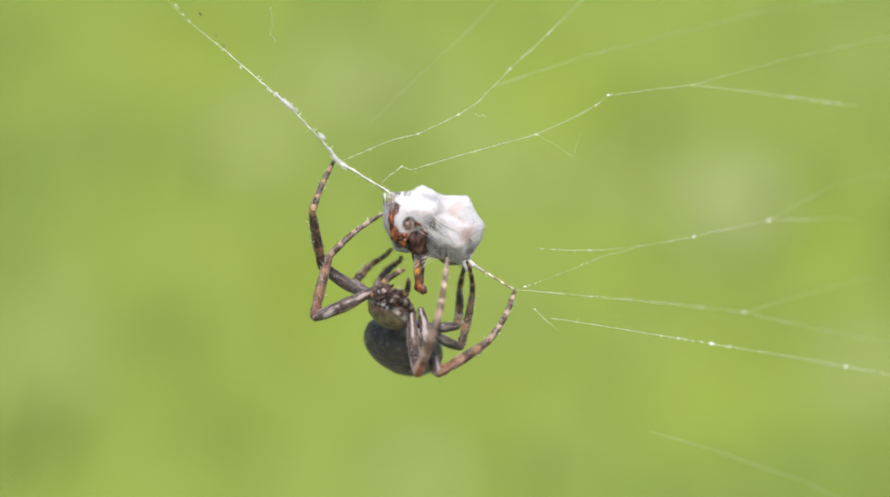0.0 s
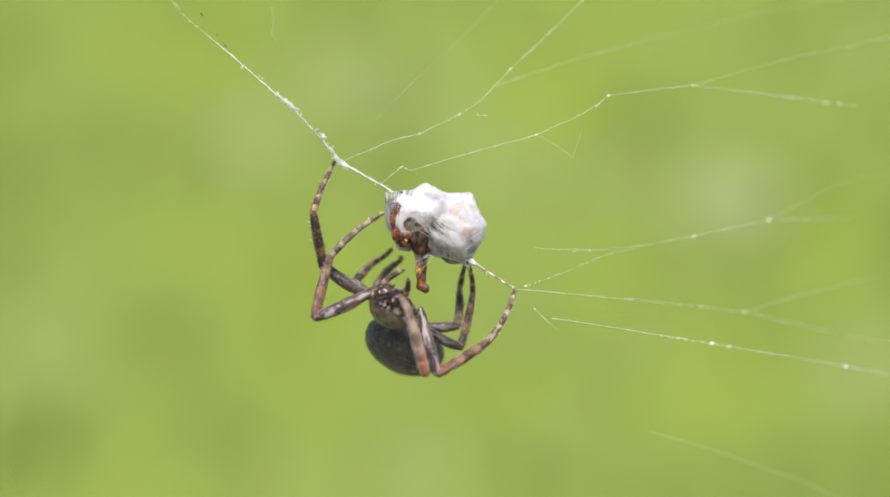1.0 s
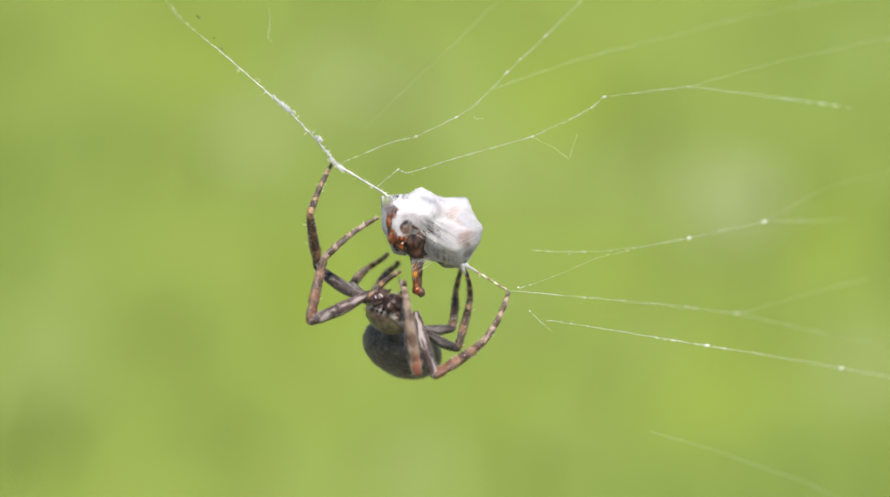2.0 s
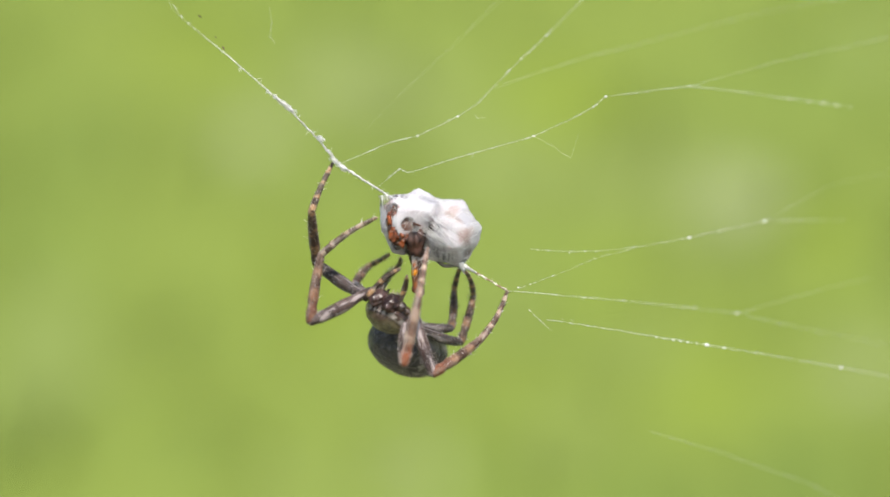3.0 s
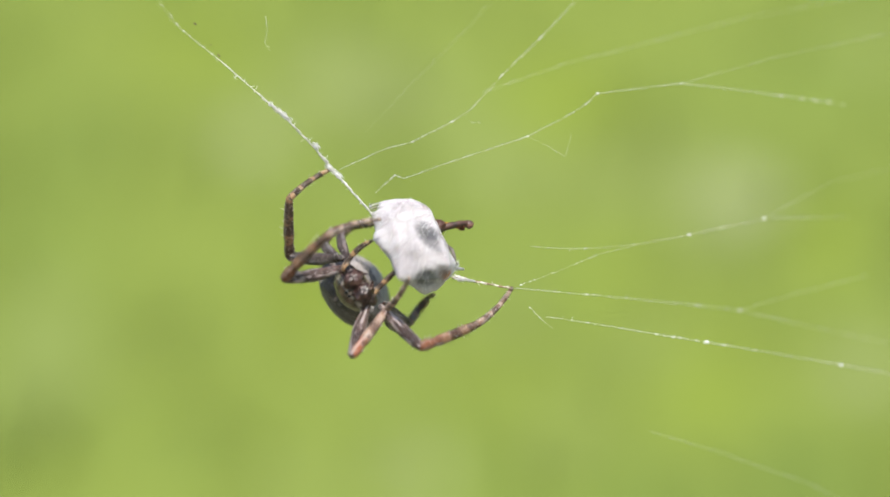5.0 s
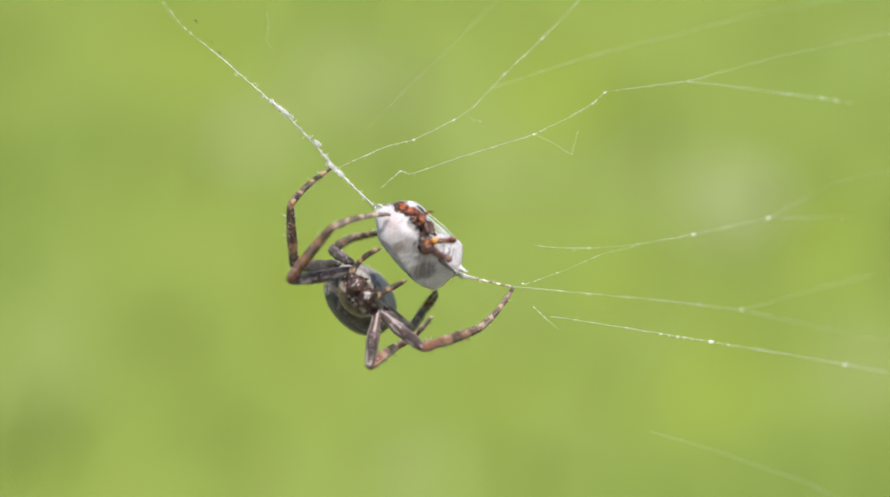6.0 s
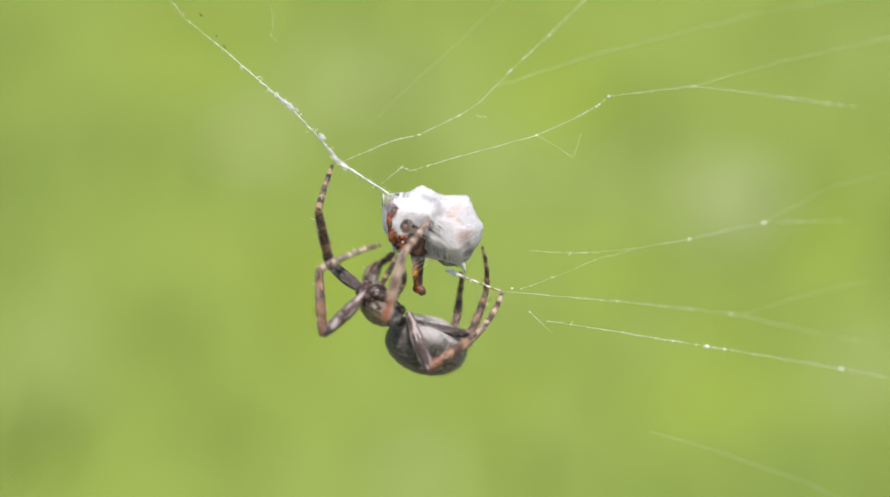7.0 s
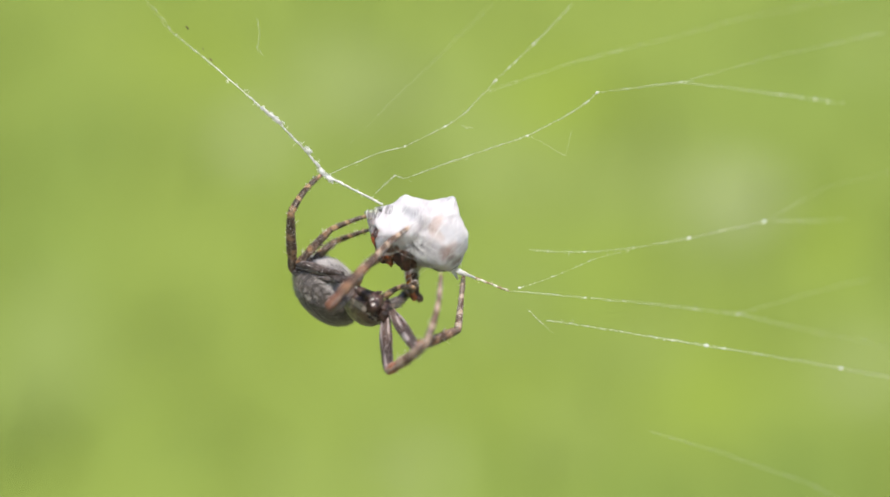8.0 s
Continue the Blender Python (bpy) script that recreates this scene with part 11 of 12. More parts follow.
    walk(thread["middle_far"], [(0, pose(.01862, .00325, .61746, 0, 0, 0)), (0.5, pose(.01851, .00325, .61736, 0, 0, 0)),
        (1, pose(.01862, .00325, .61743, 0, 0, 0)), (1.5, pose(.0181, .00325, .61723, 0, 0, 0)), (2.8, pose(.0183, .00325, .61733, 0, 0, 0)),
        (3, pose(.0183, .00325, .61733, 0, 0, 0)), (3.5, pose(.0182, .00325, .61743, 0, 0, 0)), (4, pose(.01859, .00325, .61743, 0, 0, 0)),
        (4.2, pose(.01849, .00325, .61733, 0, 0, 0)), (4.5, pose(.01772, .00325, .61765, 0, 0, 0)), (4.6, pose(.01778, .00325, .61823, 0, 0, 0)),
        (4.8, pose(.0172, .00325, .61797, 0, 0, 0)), (5, pose(.01739, .00325, .61765, 0, 0, 0)), (5.1, pose(.01869, .00325, .6181, 0, 0, 0)),
        (5.2, pose(.0183, .00325, .61742, 0, 0, 0)), (6.3, pose(.0181, .00325, .61797, 0, 0, 0)), (6.4, pose(.01759, .00325, .61778, 0, 0, 0)),
        (6.5, pose(.01733, .00325, .61791, 0, 0, 0)), (6.7, pose(.01765, .00325, .61726, 0, 0, 0)), (6.9, pose(.01804, .00325, .61713, 0, 0, 0)),
        (7, pose(.01869, .00325, .61733, 0, 0, 0)), (7.1, pose(.0181, .00325, .61681, 0, 0, 0)), (7.2, pose(.01843, .00325, .617, 0, 0, 0)),
        (7.3, pose(.01707, .00325, .61623, 0, 0, 0)), (7.4, pose(.01797, .00325, .6172, 0, 0, 0)), (7.5, pose(.01673, .00325, .61678, 0, 0, 0)),
        (7.6, pose(.01804, .00325, .61765, 0, 0, 0)), (7.7, pose(.01604, .00325, .61684, 0, 0, 0)), (7.8, pose(.01752, .00325, .61759, 0, 0, 0)),
        (7.9, pose(.01675, .00325, .61752, 0, 0, 0)), (8, pose(.01733, .00325, .61778, 0, 0, 0))])
    walk(thread["fan_low"], [(0, pose(.00784, 0, .59534, 0, 0, 0)), (0.5, pose(.00784, 0, .59534, 0, 0.1, 0)), (1, pose(.00791, 0, .59541, 0, 0.1, 0)),
        (1.5, pose(.00702, 0, .59522, 0, 0.1, 0)), (2.8, pose(.00727, 0, .59528, 0, 0.2, 0)), (3, pose(.00708, 0, .59522, 0, 0, 0)),
        (3.5, pose(.00695, 0, .59554, 0, 0.2, 0)), (4, pose(.00721, 0, .59566, 0, 0.2, 0)), (4.2, pose(.00739, 0, .59574, 0, 0.6, 0)),
        (4.5, pose(.00765, 0, .59585, 0, 0.7, 0)), (4.6, pose(.00762, 0, .59589, 0, 0, 0)), (4.8, pose(.00753, 0, .59579, 0, 0.4, 0)),
        (5, pose(.0074, 0, .59554, 0, 0, 0)), (5.1, pose(.00816, 0, .59605, 0, 0.4, 0)), (5.2, pose(.00702, 0, .59515, 0, -0.2, 0)),
        (6.3, pose(.00772, 0, .59579, 0, 0.2, 0)), (6.4, pose(.0074, 0, .59547, 0, 0.2, 0)), (6.5, pose(.00708, 0, .59515, 0, -0.5, 0)),
        (6.7, pose(.00676, 0, .59503, 0, 0, 0)), (6.9, pose(.00676, 0, .59496, 0, -0.1, 0)), (7, pose(.00638, 0, .59515, 0, 0, 0)),
        (7.1, pose(.00645, 0, .59503, 0, 0.3, 0)), (7.2, pose(.00651, 0, .5949, 0, 0.1, 0)), (7.3, pose(.00523, 0, .59407, 0, -0.1, 0)),
        (7.4, pose(.00625, 0, .59477, 0, -0.5, 0)), (7.5, pose(.00644, 0, .59426, 0, 0, 0)), (7.6, pose(.00708, 0, .59509, 0, -0.2, 0)),
        (7.7, pose(.00599, 0, .59388, 0, -0.5, 0)), (7.8, pose(.00695, 0, .59496, 0, -0.3, 0)), (7.9, pose(.00708, 0, .59509, 0, 0.8, 0)),
        (8, pose(.00721, 0, .59522, 0, 0.2, 0))])
    walk(thread["fan_bottom"], [(0, pose(.01199, 0, .59216, 0, 0, 0)), (0.5, pose(.01193, 0, .59209, 0, 0, 0)), (1, pose(.01199, 0, .59219, 0, 0, 0)),
        (1.5, pose(.01142, 0, .59196, 0, 0, 0)), (2.8, pose(.01142, 0, .592, 0, 0, 0)), (3, pose(.01142, 0, .59203, 0, 0, 0)),
        (3.5, pose(.01122, 0, .59225, 0, 0, 0)), (4, pose(.01154, 0, .59235, 0, 0, 0)), (4.2, pose(.01148, 0, .59228, 0, 0, 0)),
        (4.5, pose(.01135, 0, .59238, 0, 0, 0)), (4.6, pose(.01173, 0, .59267, 0, 0, 0)), (4.8, pose(.01154, 0, .59241, 0, 0, 0)),
        (5, pose(.01142, 0, .59235, 0, 0, 0)), (5.1, pose(.01256, 0, .5926, 0, 0, 0)), (5.2, pose(.01154, 0, .59203, 0, 0, 0)),
        (6.3, pose(.01199, 0, .59247, 0, 0, 0)), (6.4, pose(.01173, 0, .59216, 0, 0, 0)), (6.5, pose(.01154, 0, .59216, 0, 0, 0)),
        (6.7, pose(.01097, 0, .59184, 0, 0, 0)), (6.9, pose(.0111, 0, .59184, 0, 0, 0)), (7, pose(.01142, 0, .59187, 0, 0, 0)),
        (7.1, pose(.01122, 0, .59165, 0, 0, 0)), (7.2, pose(.01161, 0, .59158, 0, 0, 0)), (7.3, pose(.01046, 0, .59088, 0, 0, 0)),
        (7.4, pose(.01173, 0, .59171, 0, 0, 0)), (7.5, pose(.01008, 0, .5912, 0, 0, 0)), (7.6, pose(.01186, 0, .59196, 0, 0, 0)),
        (7.7, pose(.00998, 0, .59101, 0, 0, 0)), (7.8, pose(.01186, 0, .59187, 0, 0, 0)), (7.9, pose(.0111, 0, .59158, 0, 0, 0)),
        (8, pose(.01138, 0, .59196, 0, 0, 0))])
    walk(thread["fan_side"], [(0, pose(.01014, .00159, .60006, 0, 0, 0)), (0.5, pose(.01008, .00159, .6, 0, 0, 0)),
        (1, pose(.01014, .00159, .6001, 0, 0, 0)), (1.5, pose(.00957, .00159, .59987, 0, 0, 0)), (2.8, pose(.00957, .00159, .5999, 0, 0, 0)),
        (3, pose(.00957, .00159, .59994, 0, 0, 0)), (3.5, pose(.00937, .00159, .60016, 0, 0, 0)), (4, pose(.0097, .00159, .60026, 0, 0, 0)),
        (4.2, pose(.00963, .00159, .60019, 0, 0, 0)), (4.5, pose(.0095, .00159, .60029, 0, 0, 0)), (4.6, pose(.00989, .00159, .60058, 0, 0, 0)),
        (4.8, pose(.0097, .00159, .60032, 0, 0, 0)), (5, pose(.00957, .00159, .60026, 0, 0, 0)), (5.1, pose(.01072, .00159, .60051, 0, 0, 0)),
        (5.2, pose(.0097, .00159, .59994, 0, 0, 0)), (6.3, pose(.01014, .00159, .60039, 0, 0, 0)), (6.4, pose(.00989, .00159, .60006, 0, 0, 0)),
        (6.5, pose(.0097, .00159, .60006, 0, 0, 0)), (6.7, pose(.00912, .00159, .59974, 0, 0, 0)), (6.9, pose(.00925, .00159, .59974, 0, 0, 0)),
        (7, pose(.00957, .00159, .59978, 0, 0, 0)), (7.1, pose(.00937, .00159, .59955, 0, 0, 0)), (7.2, pose(.00976, .00159, .59949, 0, 0, 0)),
        (7.3, pose(.0086, .00159, .59878, 0, 0, 0)), (7.4, pose(.00989, .00159, .59961, 0, 0, 0)), (7.5, pose(.00822, .00159, .5991, 0, 0, 0)),
        (7.6, pose(.01002, .00159, .59987, 0, 0, 0)), (7.7, pose(.00812, .00159, .59891, 0, 0, 0)), (7.8, pose(.01002, .00159, .59978, 0, 0, 0)),
        (7.9, pose(.00925, .00159, .59949, 0, 0, 0)), (8, pose(.00953, .00159, .59987, 0, 0, 0))])
    walk(thread["fan_side_low"], [(0, pose(.00907, .00032, .59572, 0, 0, 0)), (0.5, pose(.009, .00032, .59566, 0, 0, 0)),
        (1, pose(.00907, .00032, .59575, 0, 0, 0)), (1.5, pose(.00849, .00032, .59553, 0, 0, 0)), (2.8, pose(.00849, .00032, .59556, 0, 0, 0)),
        (3, pose(.00849, .00032, .59559, 0, 0, 0)), (3.5, pose(.0083, .00032, .59582, 0, 0, 0)), (4, pose(.00862, .00032, .59591, 0, 0, 0)),
        (4.2, pose(.00856, .00032, .59585, 0, 0, 0)), (4.5, pose(.00843, .00032, .59594, 0, 0, 0)), (4.6, pose(.00881, .00032, .59623, 0, 0, 0)),
        (4.8, pose(.00862, .00032, .59598, 0, 0, 0)), (5, pose(.00849, .00032, .59591, 0, 0, 0)), (5.1, pose(.00964, .00032, .59617, 0, 0, 0)),
        (5.2, pose(.00862, .00032, .59559, 0, 0, 0)), (6.3, pose(.00907, .00032, .59604, 0, 0, 0)), (6.4, pose(.00881, .00032, .59572, 0, 0, 0)),
        (6.5, pose(.00862, .00032, .59572, 0, 0, 0)), (6.7, pose(.00805, .00032, .5954, 0, 0, 0)), (6.9, pose(.00817, .00032, .5954, 0, 0, 0)),
        (7, pose(.00849, .00032, .59543, 0, 0, 0)), (7.1, pose(.0083, .00032, .59521, 0, 0, 0)), (7.2, pose(.00869, .00032, .59515, 0, 0, 0)),
        (7.3, pose(.00754, .00032, .59444, 0, 0, 0)), (7.4, pose(.00881, .00032, .59527, 0, 0, 0)), (7.5, pose(.00715, .00032, .59476, 0, 0, 0)),
        (7.6, pose(.00894, .00032, .59553, 0, 0, 0)), (7.7, pose(.00706, .00032, .59457, 0, 0, 0)), (7.8, pose(.00894, .00032, .59543, 0, 0, 0)),
        (7.9, pose(.00817, .00032, .59515, 0, 0, 0)), (8, pose(.00846, .00032, .59553, 0, 0, 0))])
    walk(thread["spur"], [(0, pose(.00995, 0, .5933, 0, 0, 0)), (0.5, pose(.00989, 0, .59324, 0, 0, 0)), (1, pose(.00995, 0, .59334, 0, 0, 0)),
        (1.5, pose(.00938, 0, .59311, 0, 0, 0)), (2.8, pose(.00938, 0, .59314, 0, 0, 0)), (3, pose(.00938, 0, .59318, 0, 0, 0)),
        (3.5, pose(.00918, 0, .5934, 0, 0, 0)), (4, pose(.0095, 0, .59349, 0, 0, 0)), (4.2, pose(.00944, 0, .59343, 0, 0, 0)),
        (4.5, pose(.00931, 0, .59353, 0, 0, 0)), (4.6, pose(.00969, 0, .59381, 0, 0, 0)), (4.8, pose(.0095, 0, .59356, 0, 0, 0)),
        (5, pose(.00938, 0, .59349, 0, 0, 0)), (5.1, pose(.01052, 0, .59375, 0, 0, 0)), (5.2, pose(.0095, 0, .59318, 0, 0, 0)),
        (6.3, pose(.00995, 0, .59362, 0, 0, 0)), (6.4, pose(.00969, 0, .5933, 0, 0, 0)), (6.5, pose(.0095, 0, .5933, 0, 0, 0)),
        (6.7, pose(.00893, 0, .59298, 0, 0, 0)), (6.9, pose(.00906, 0, .59298, 0, 0, 0)), (7, pose(.00938, 0, .59302, 0, 0, 0)),
        (7.1, pose(.00918, 0, .59279, 0, 0, 0)), (7.2, pose(.00957, 0, .59273, 0, 0, 0)), (7.3, pose(.00842, 0, .59203, 0, 0, 0)),
        (7.4, pose(.00969, 0, .59286, 0, 0, 0)), (7.5, pose(.00804, 0, .59235, 0, 0, 0)), (7.6, pose(.00982, 0, .59311, 0, 0, 0)),
        (7.7, pose(.00794, 0, .59216, 0, 0, 0)), (7.8, pose(.00982, 0, .59302, 0, 0, 0)), (7.9, pose(.00906, 0, .59273, 0, 0, 0)),
        (8, pose(.00934, 0, .59311, 0, 0, 0))])
    walk(thread["haze_side"], [(0, pose(.03835, .0125, .60336, 0, 0, 0)), (0.5, pose(.03828, .0125, .60329, 0, 0, 0)),
        (1, pose(.03835, .0125, .60339, 0, 0, 0)), (1.5, pose(.03775, .0125, .60316, 0, 0, 0)), (2.8, pose(.03775, .0125, .60319, 0, 0, 0)),
        (3, pose(.03775, .0125, .60322, 0, 0, 0)), (3.5, pose(.03754, .0125, .60346, 0, 0, 0)), (4, pose(.03788, .0125, .60356, 0, 0, 0)),
        (4.2, pose(.03781, .0125, .60349, 0, 0, 0)), (4.5, pose(.03768, .0125, .60359, 0, 0, 0)), (4.6, pose(.03808, .0125, .6039, 0, 0, 0)),
        (4.8, pose(.03788, .0125, .60363, 0, 0, 0)), (5, pose(.03775, .0125, .60356, 0, 0, 0)), (5.1, pose(.03896, .0125, .60383, 0, 0, 0)),
        (5.2, pose(.03788, .0125, .60322, 0, 0, 0)), (6.3, pose(.03835, .0125, .60369, 0, 0, 0)), (6.4, pose(.03808, .0125, .60336, 0, 0, 0)),
        (6.5, pose(.03788, .0125, .60336, 0, 0, 0)), (6.7, pose(.03728, .0125, .60302, 0, 0, 0)), (6.9, pose(.03741, .0125, .60302, 0, 0, 0)),
        (7, pose(.03775, .0125, .60306, 0, 0, 0)), (7.1, pose(.03754, .0125, .60282, 0, 0, 0)), (7.2, pose(.03795, .0125, .60275, 0, 0, 0)),
        (7.3, pose(.03674, .0125, .60201, 0, 0, 0)), (7.4, pose(.03808, .0125, .60289, 0, 0, 0)), (7.5, pose(.03634, .0125, .60235, 0, 0, 0)),
        (7.6, pose(.03822, .0125, .60316, 0, 0, 0)), (7.7, pose(.03624, .0125, .60215, 0, 0, 0)), (7.8, pose(.03822, .0125, .60306, 0, 0, 0)),
        (7.9, pose(.03741, .0125, .60275, 0, 0, 0)), (8, pose(.03771, .0125, .60316, 0, 0, 0))])
    walk(thread["haze_mid"], [(0, pose(.03541, .01307, .59246, 0, 0, 0)), (0.5, pose(.03534, .01307, .59239, 0, 0, 0)),
        (1, pose(.03541, .01307, .59249, 0, 0, 0)), (1.5, pose(.0348, .01307, .59226, 0, 0, 0)), (2.8, pose(.0348, .01307, .59229, 0, 0, 0)),
        (3, pose(.0348, .01307, .59233, 0, 0, 0)), (3.5, pose(.0346, .01307, .59256, 0, 0, 0)), (4, pose(.03494, .01307, .59266, 0, 0, 0)),
        (4.2, pose(.03487, .01307, .59259, 0, 0, 0)), (4.5, pose(.03474, .01307, .5927, 0, 0, 0)), (4.6, pose(.03514, .01307, .593, 0, 0, 0)),
        (4.8, pose(.03494, .01307, .59273, 0, 0, 0)), (5, pose(.0348, .01307, .59266, 0, 0, 0)), (5.1, pose(.03602, .01307, .59293, 0, 0, 0)),
        (5.2, pose(.03494, .01307, .59233, 0, 0, 0)), (6.3, pose(.03541, .01307, .5928, 0, 0, 0)), (6.4, pose(.03514, .01307, .59246, 0, 0, 0)),
        (6.5, pose(.03494, .01307, .59246, 0, 0, 0)), (6.7, pose(.03433, .01307, .59212, 0, 0, 0)), (6.9, pose(.03447, .01307, .59212, 0, 0, 0)),
        (7, pose(.0348, .01307, .59216, 0, 0, 0)), (7.1, pose(.0346, .01307, .59192, 0, 0, 0)), (7.2, pose(.03501, .01307, .59185, 0, 0, 0)),
        (7.3, pose(.03379, .01307, .59111, 0, 0, 0)), (7.4, pose(.03514, .01307, .59199, 0, 0, 0)), (7.5, pose(.03339, .01307, .59145, 0, 0, 0)),
        (7.6, pose(.03528, .01307, .59226, 0, 0, 0)), (7.7, pose(.03329, .01307, .59125, 0, 0, 0)), (7.8, pose(.03528, .01307, .59216, 0, 0, 0)),
        (7.9, pose(.03447, .01307, .59185, 0, 0, 0)), (8, pose(.03477, .01307, .59226, 0, 0, 0))])
    walk(thread["haze_top"], [(0, pose(.00568, .00829, .61888, 0, 0, 0)), (0.5, pose(.00561, .00829, .61875, 0, -0.1, 0)),
        (1, pose(.00568, .00829, .61888, 0, 0, 0)), (1.5, pose(.00535, .00829, .61855, 0.1, -0.2, -0.1)),
        (2.8, pose(.00541, .00829, .61861, 0.1, -0.2, -0.1)), (3, pose(.00541, .00829, .61862, 0.1, -0.2, -0.1)),
        (3.5, pose(.00555, .00829, .61862, 0.1, -0.2, 0)), (4, pose(.00594, .00829, .61882, 0, -0.1, 0.1)),
        (4.2, pose(.00549, .00829, .61853, 0.1, -0.3, -0.1)), (4.5, pose(.00482, .00829, .61809, 0.2, -0.6, -0.3)),
        (4.6, pose(.00471, .00829, .6181, 0.2, -0.5, -0.3)), (4.8, pose(.0045, .00829, .61813, 0.2, -0.4, -0.3)),
        (5, pose(.00429, .00829, .61816, 0.2, -0.3, -0.4)), (5.1, pose(.00472, .00829, .61835, 0.2, -0.3, -0.3)),
        (5.2, pose(.00515, .00829, .61855, 0.1, -0.2, -0.2)), (6.3, pose(.00482, .00829, .61835, 0.2, -0.3, -0.3)),
        (6.5, pose(.00403, .00829, .61809, 0.2, -0.3, -0.5)), (6.7, pose(.00485, .00829, .61841, 0.1, -0.2, -0.2)),
        (6.9, pose(.00566, .00829, .61872, 0, -0.2, 0)), (7, pose(.00607, .00829, .61888, 0, -0.1, 0.1)),
        (7.2, pose(.00512, .00829, .61841, 0.1, -0.3, -0.2)), (7.3, pose(.00465, .00829, .61817, 0.2, -0.4, -0.3)),
        (7.4, pose(.00417, .00829, .61793, 0.3, -0.5, -0.4)), (7.5, pose(.0037, .00829, .61769, 0.3, -0.6, -0.6)),
        (7.6, pose(.00383, .00829, .61776, 0.3, -0.6, -0.5)), (7.7, pose(.00396, .00829, .61783, 0.3, -0.6, -0.5)),
        (7.8, pose(.00409, .00829, .61789, 0.3, -0.5, -0.5)), (8, pose(.00436, .00829, .61802, 0.3, -0.5, -0.4))])
    walk(thread["haze_right"], [(0, pose(.02851, .00599, .61884, 0, 0, 0)), (0.5, pose(.0284, .00599, .61874, 0, 0, 0)),
        (1, pose(.02851, .00599, .61881, 0, 0, 0)), (1.5, pose(.02799, .00599, .61861, 0, 0, 0)), (2.8, pose(.02819, .00599, .6187, 0, 0, 0)),
        (3, pose(.02819, .00599, .6187, 0, 0, 0)), (3.5, pose(.02809, .00599, .61881, 0, 0, 0)), (4, pose(.02848, .00599, .61881, 0, 0, 0)),
        (4.2, pose(.02838, .00599, .6187, 0, 0, 0)), (4.5, pose(.0276, .00599, .61903, 0, 0, 0)), (4.6, pose(.02766, .00599, .61962, 0, 0, 0)),
        (4.8, pose(.02708, .00599, .61936, 0, 0, 0)), (5, pose(.02727, .00599, .61903, 0, 0, 0)), (5.1, pose(.02858, .00599, .61949, 0, 0, 0)),
        (5.2, pose(.02819, .00599, .6188, 0, 0, 0)), (6.3, pose(.02799, .00599, .61936, 0, 0, 0)), (6.4, pose(.02747, .00599, .61916, 0, 0, 0)),
        (6.5, pose(.02721, .00599, .61929, 0, 0, 0)), (6.7, pose(.02753, .00599, .61864, 0, 0, 0)), (6.9, pose(.02793, .00599, .61851, 0, 0, 0)),
        (7, pose(.02858, .00599, .6187, 0, 0, 0)), (7.1, pose(.02799, .00599, .61818, 0, 0, 0)), (7.2, pose(.02832, .00599, .61838, 0, 0, 0)),
        (7.3, pose(.02695, .00599, .61759, 0, 0, 0)), (7.4, pose(.02786, .00599, .61857, 0, 0, 0)), (7.5, pose(.0266, .00599, .61815, 0, 0, 0)),
        (7.6, pose(.02793, .00599, .61903, 0, 0, 0)), (7.7, pose(.0259, .00599, .61821, 0, 0, 0)), (7.8, pose(.0274, .00599, .61897, 0, 0, 0)),
        (7.9, pose(.02662, .00599, .6189, 0, 0, 0)), (8, pose(.02721, .00599, .61916, 0, 0, 0))])
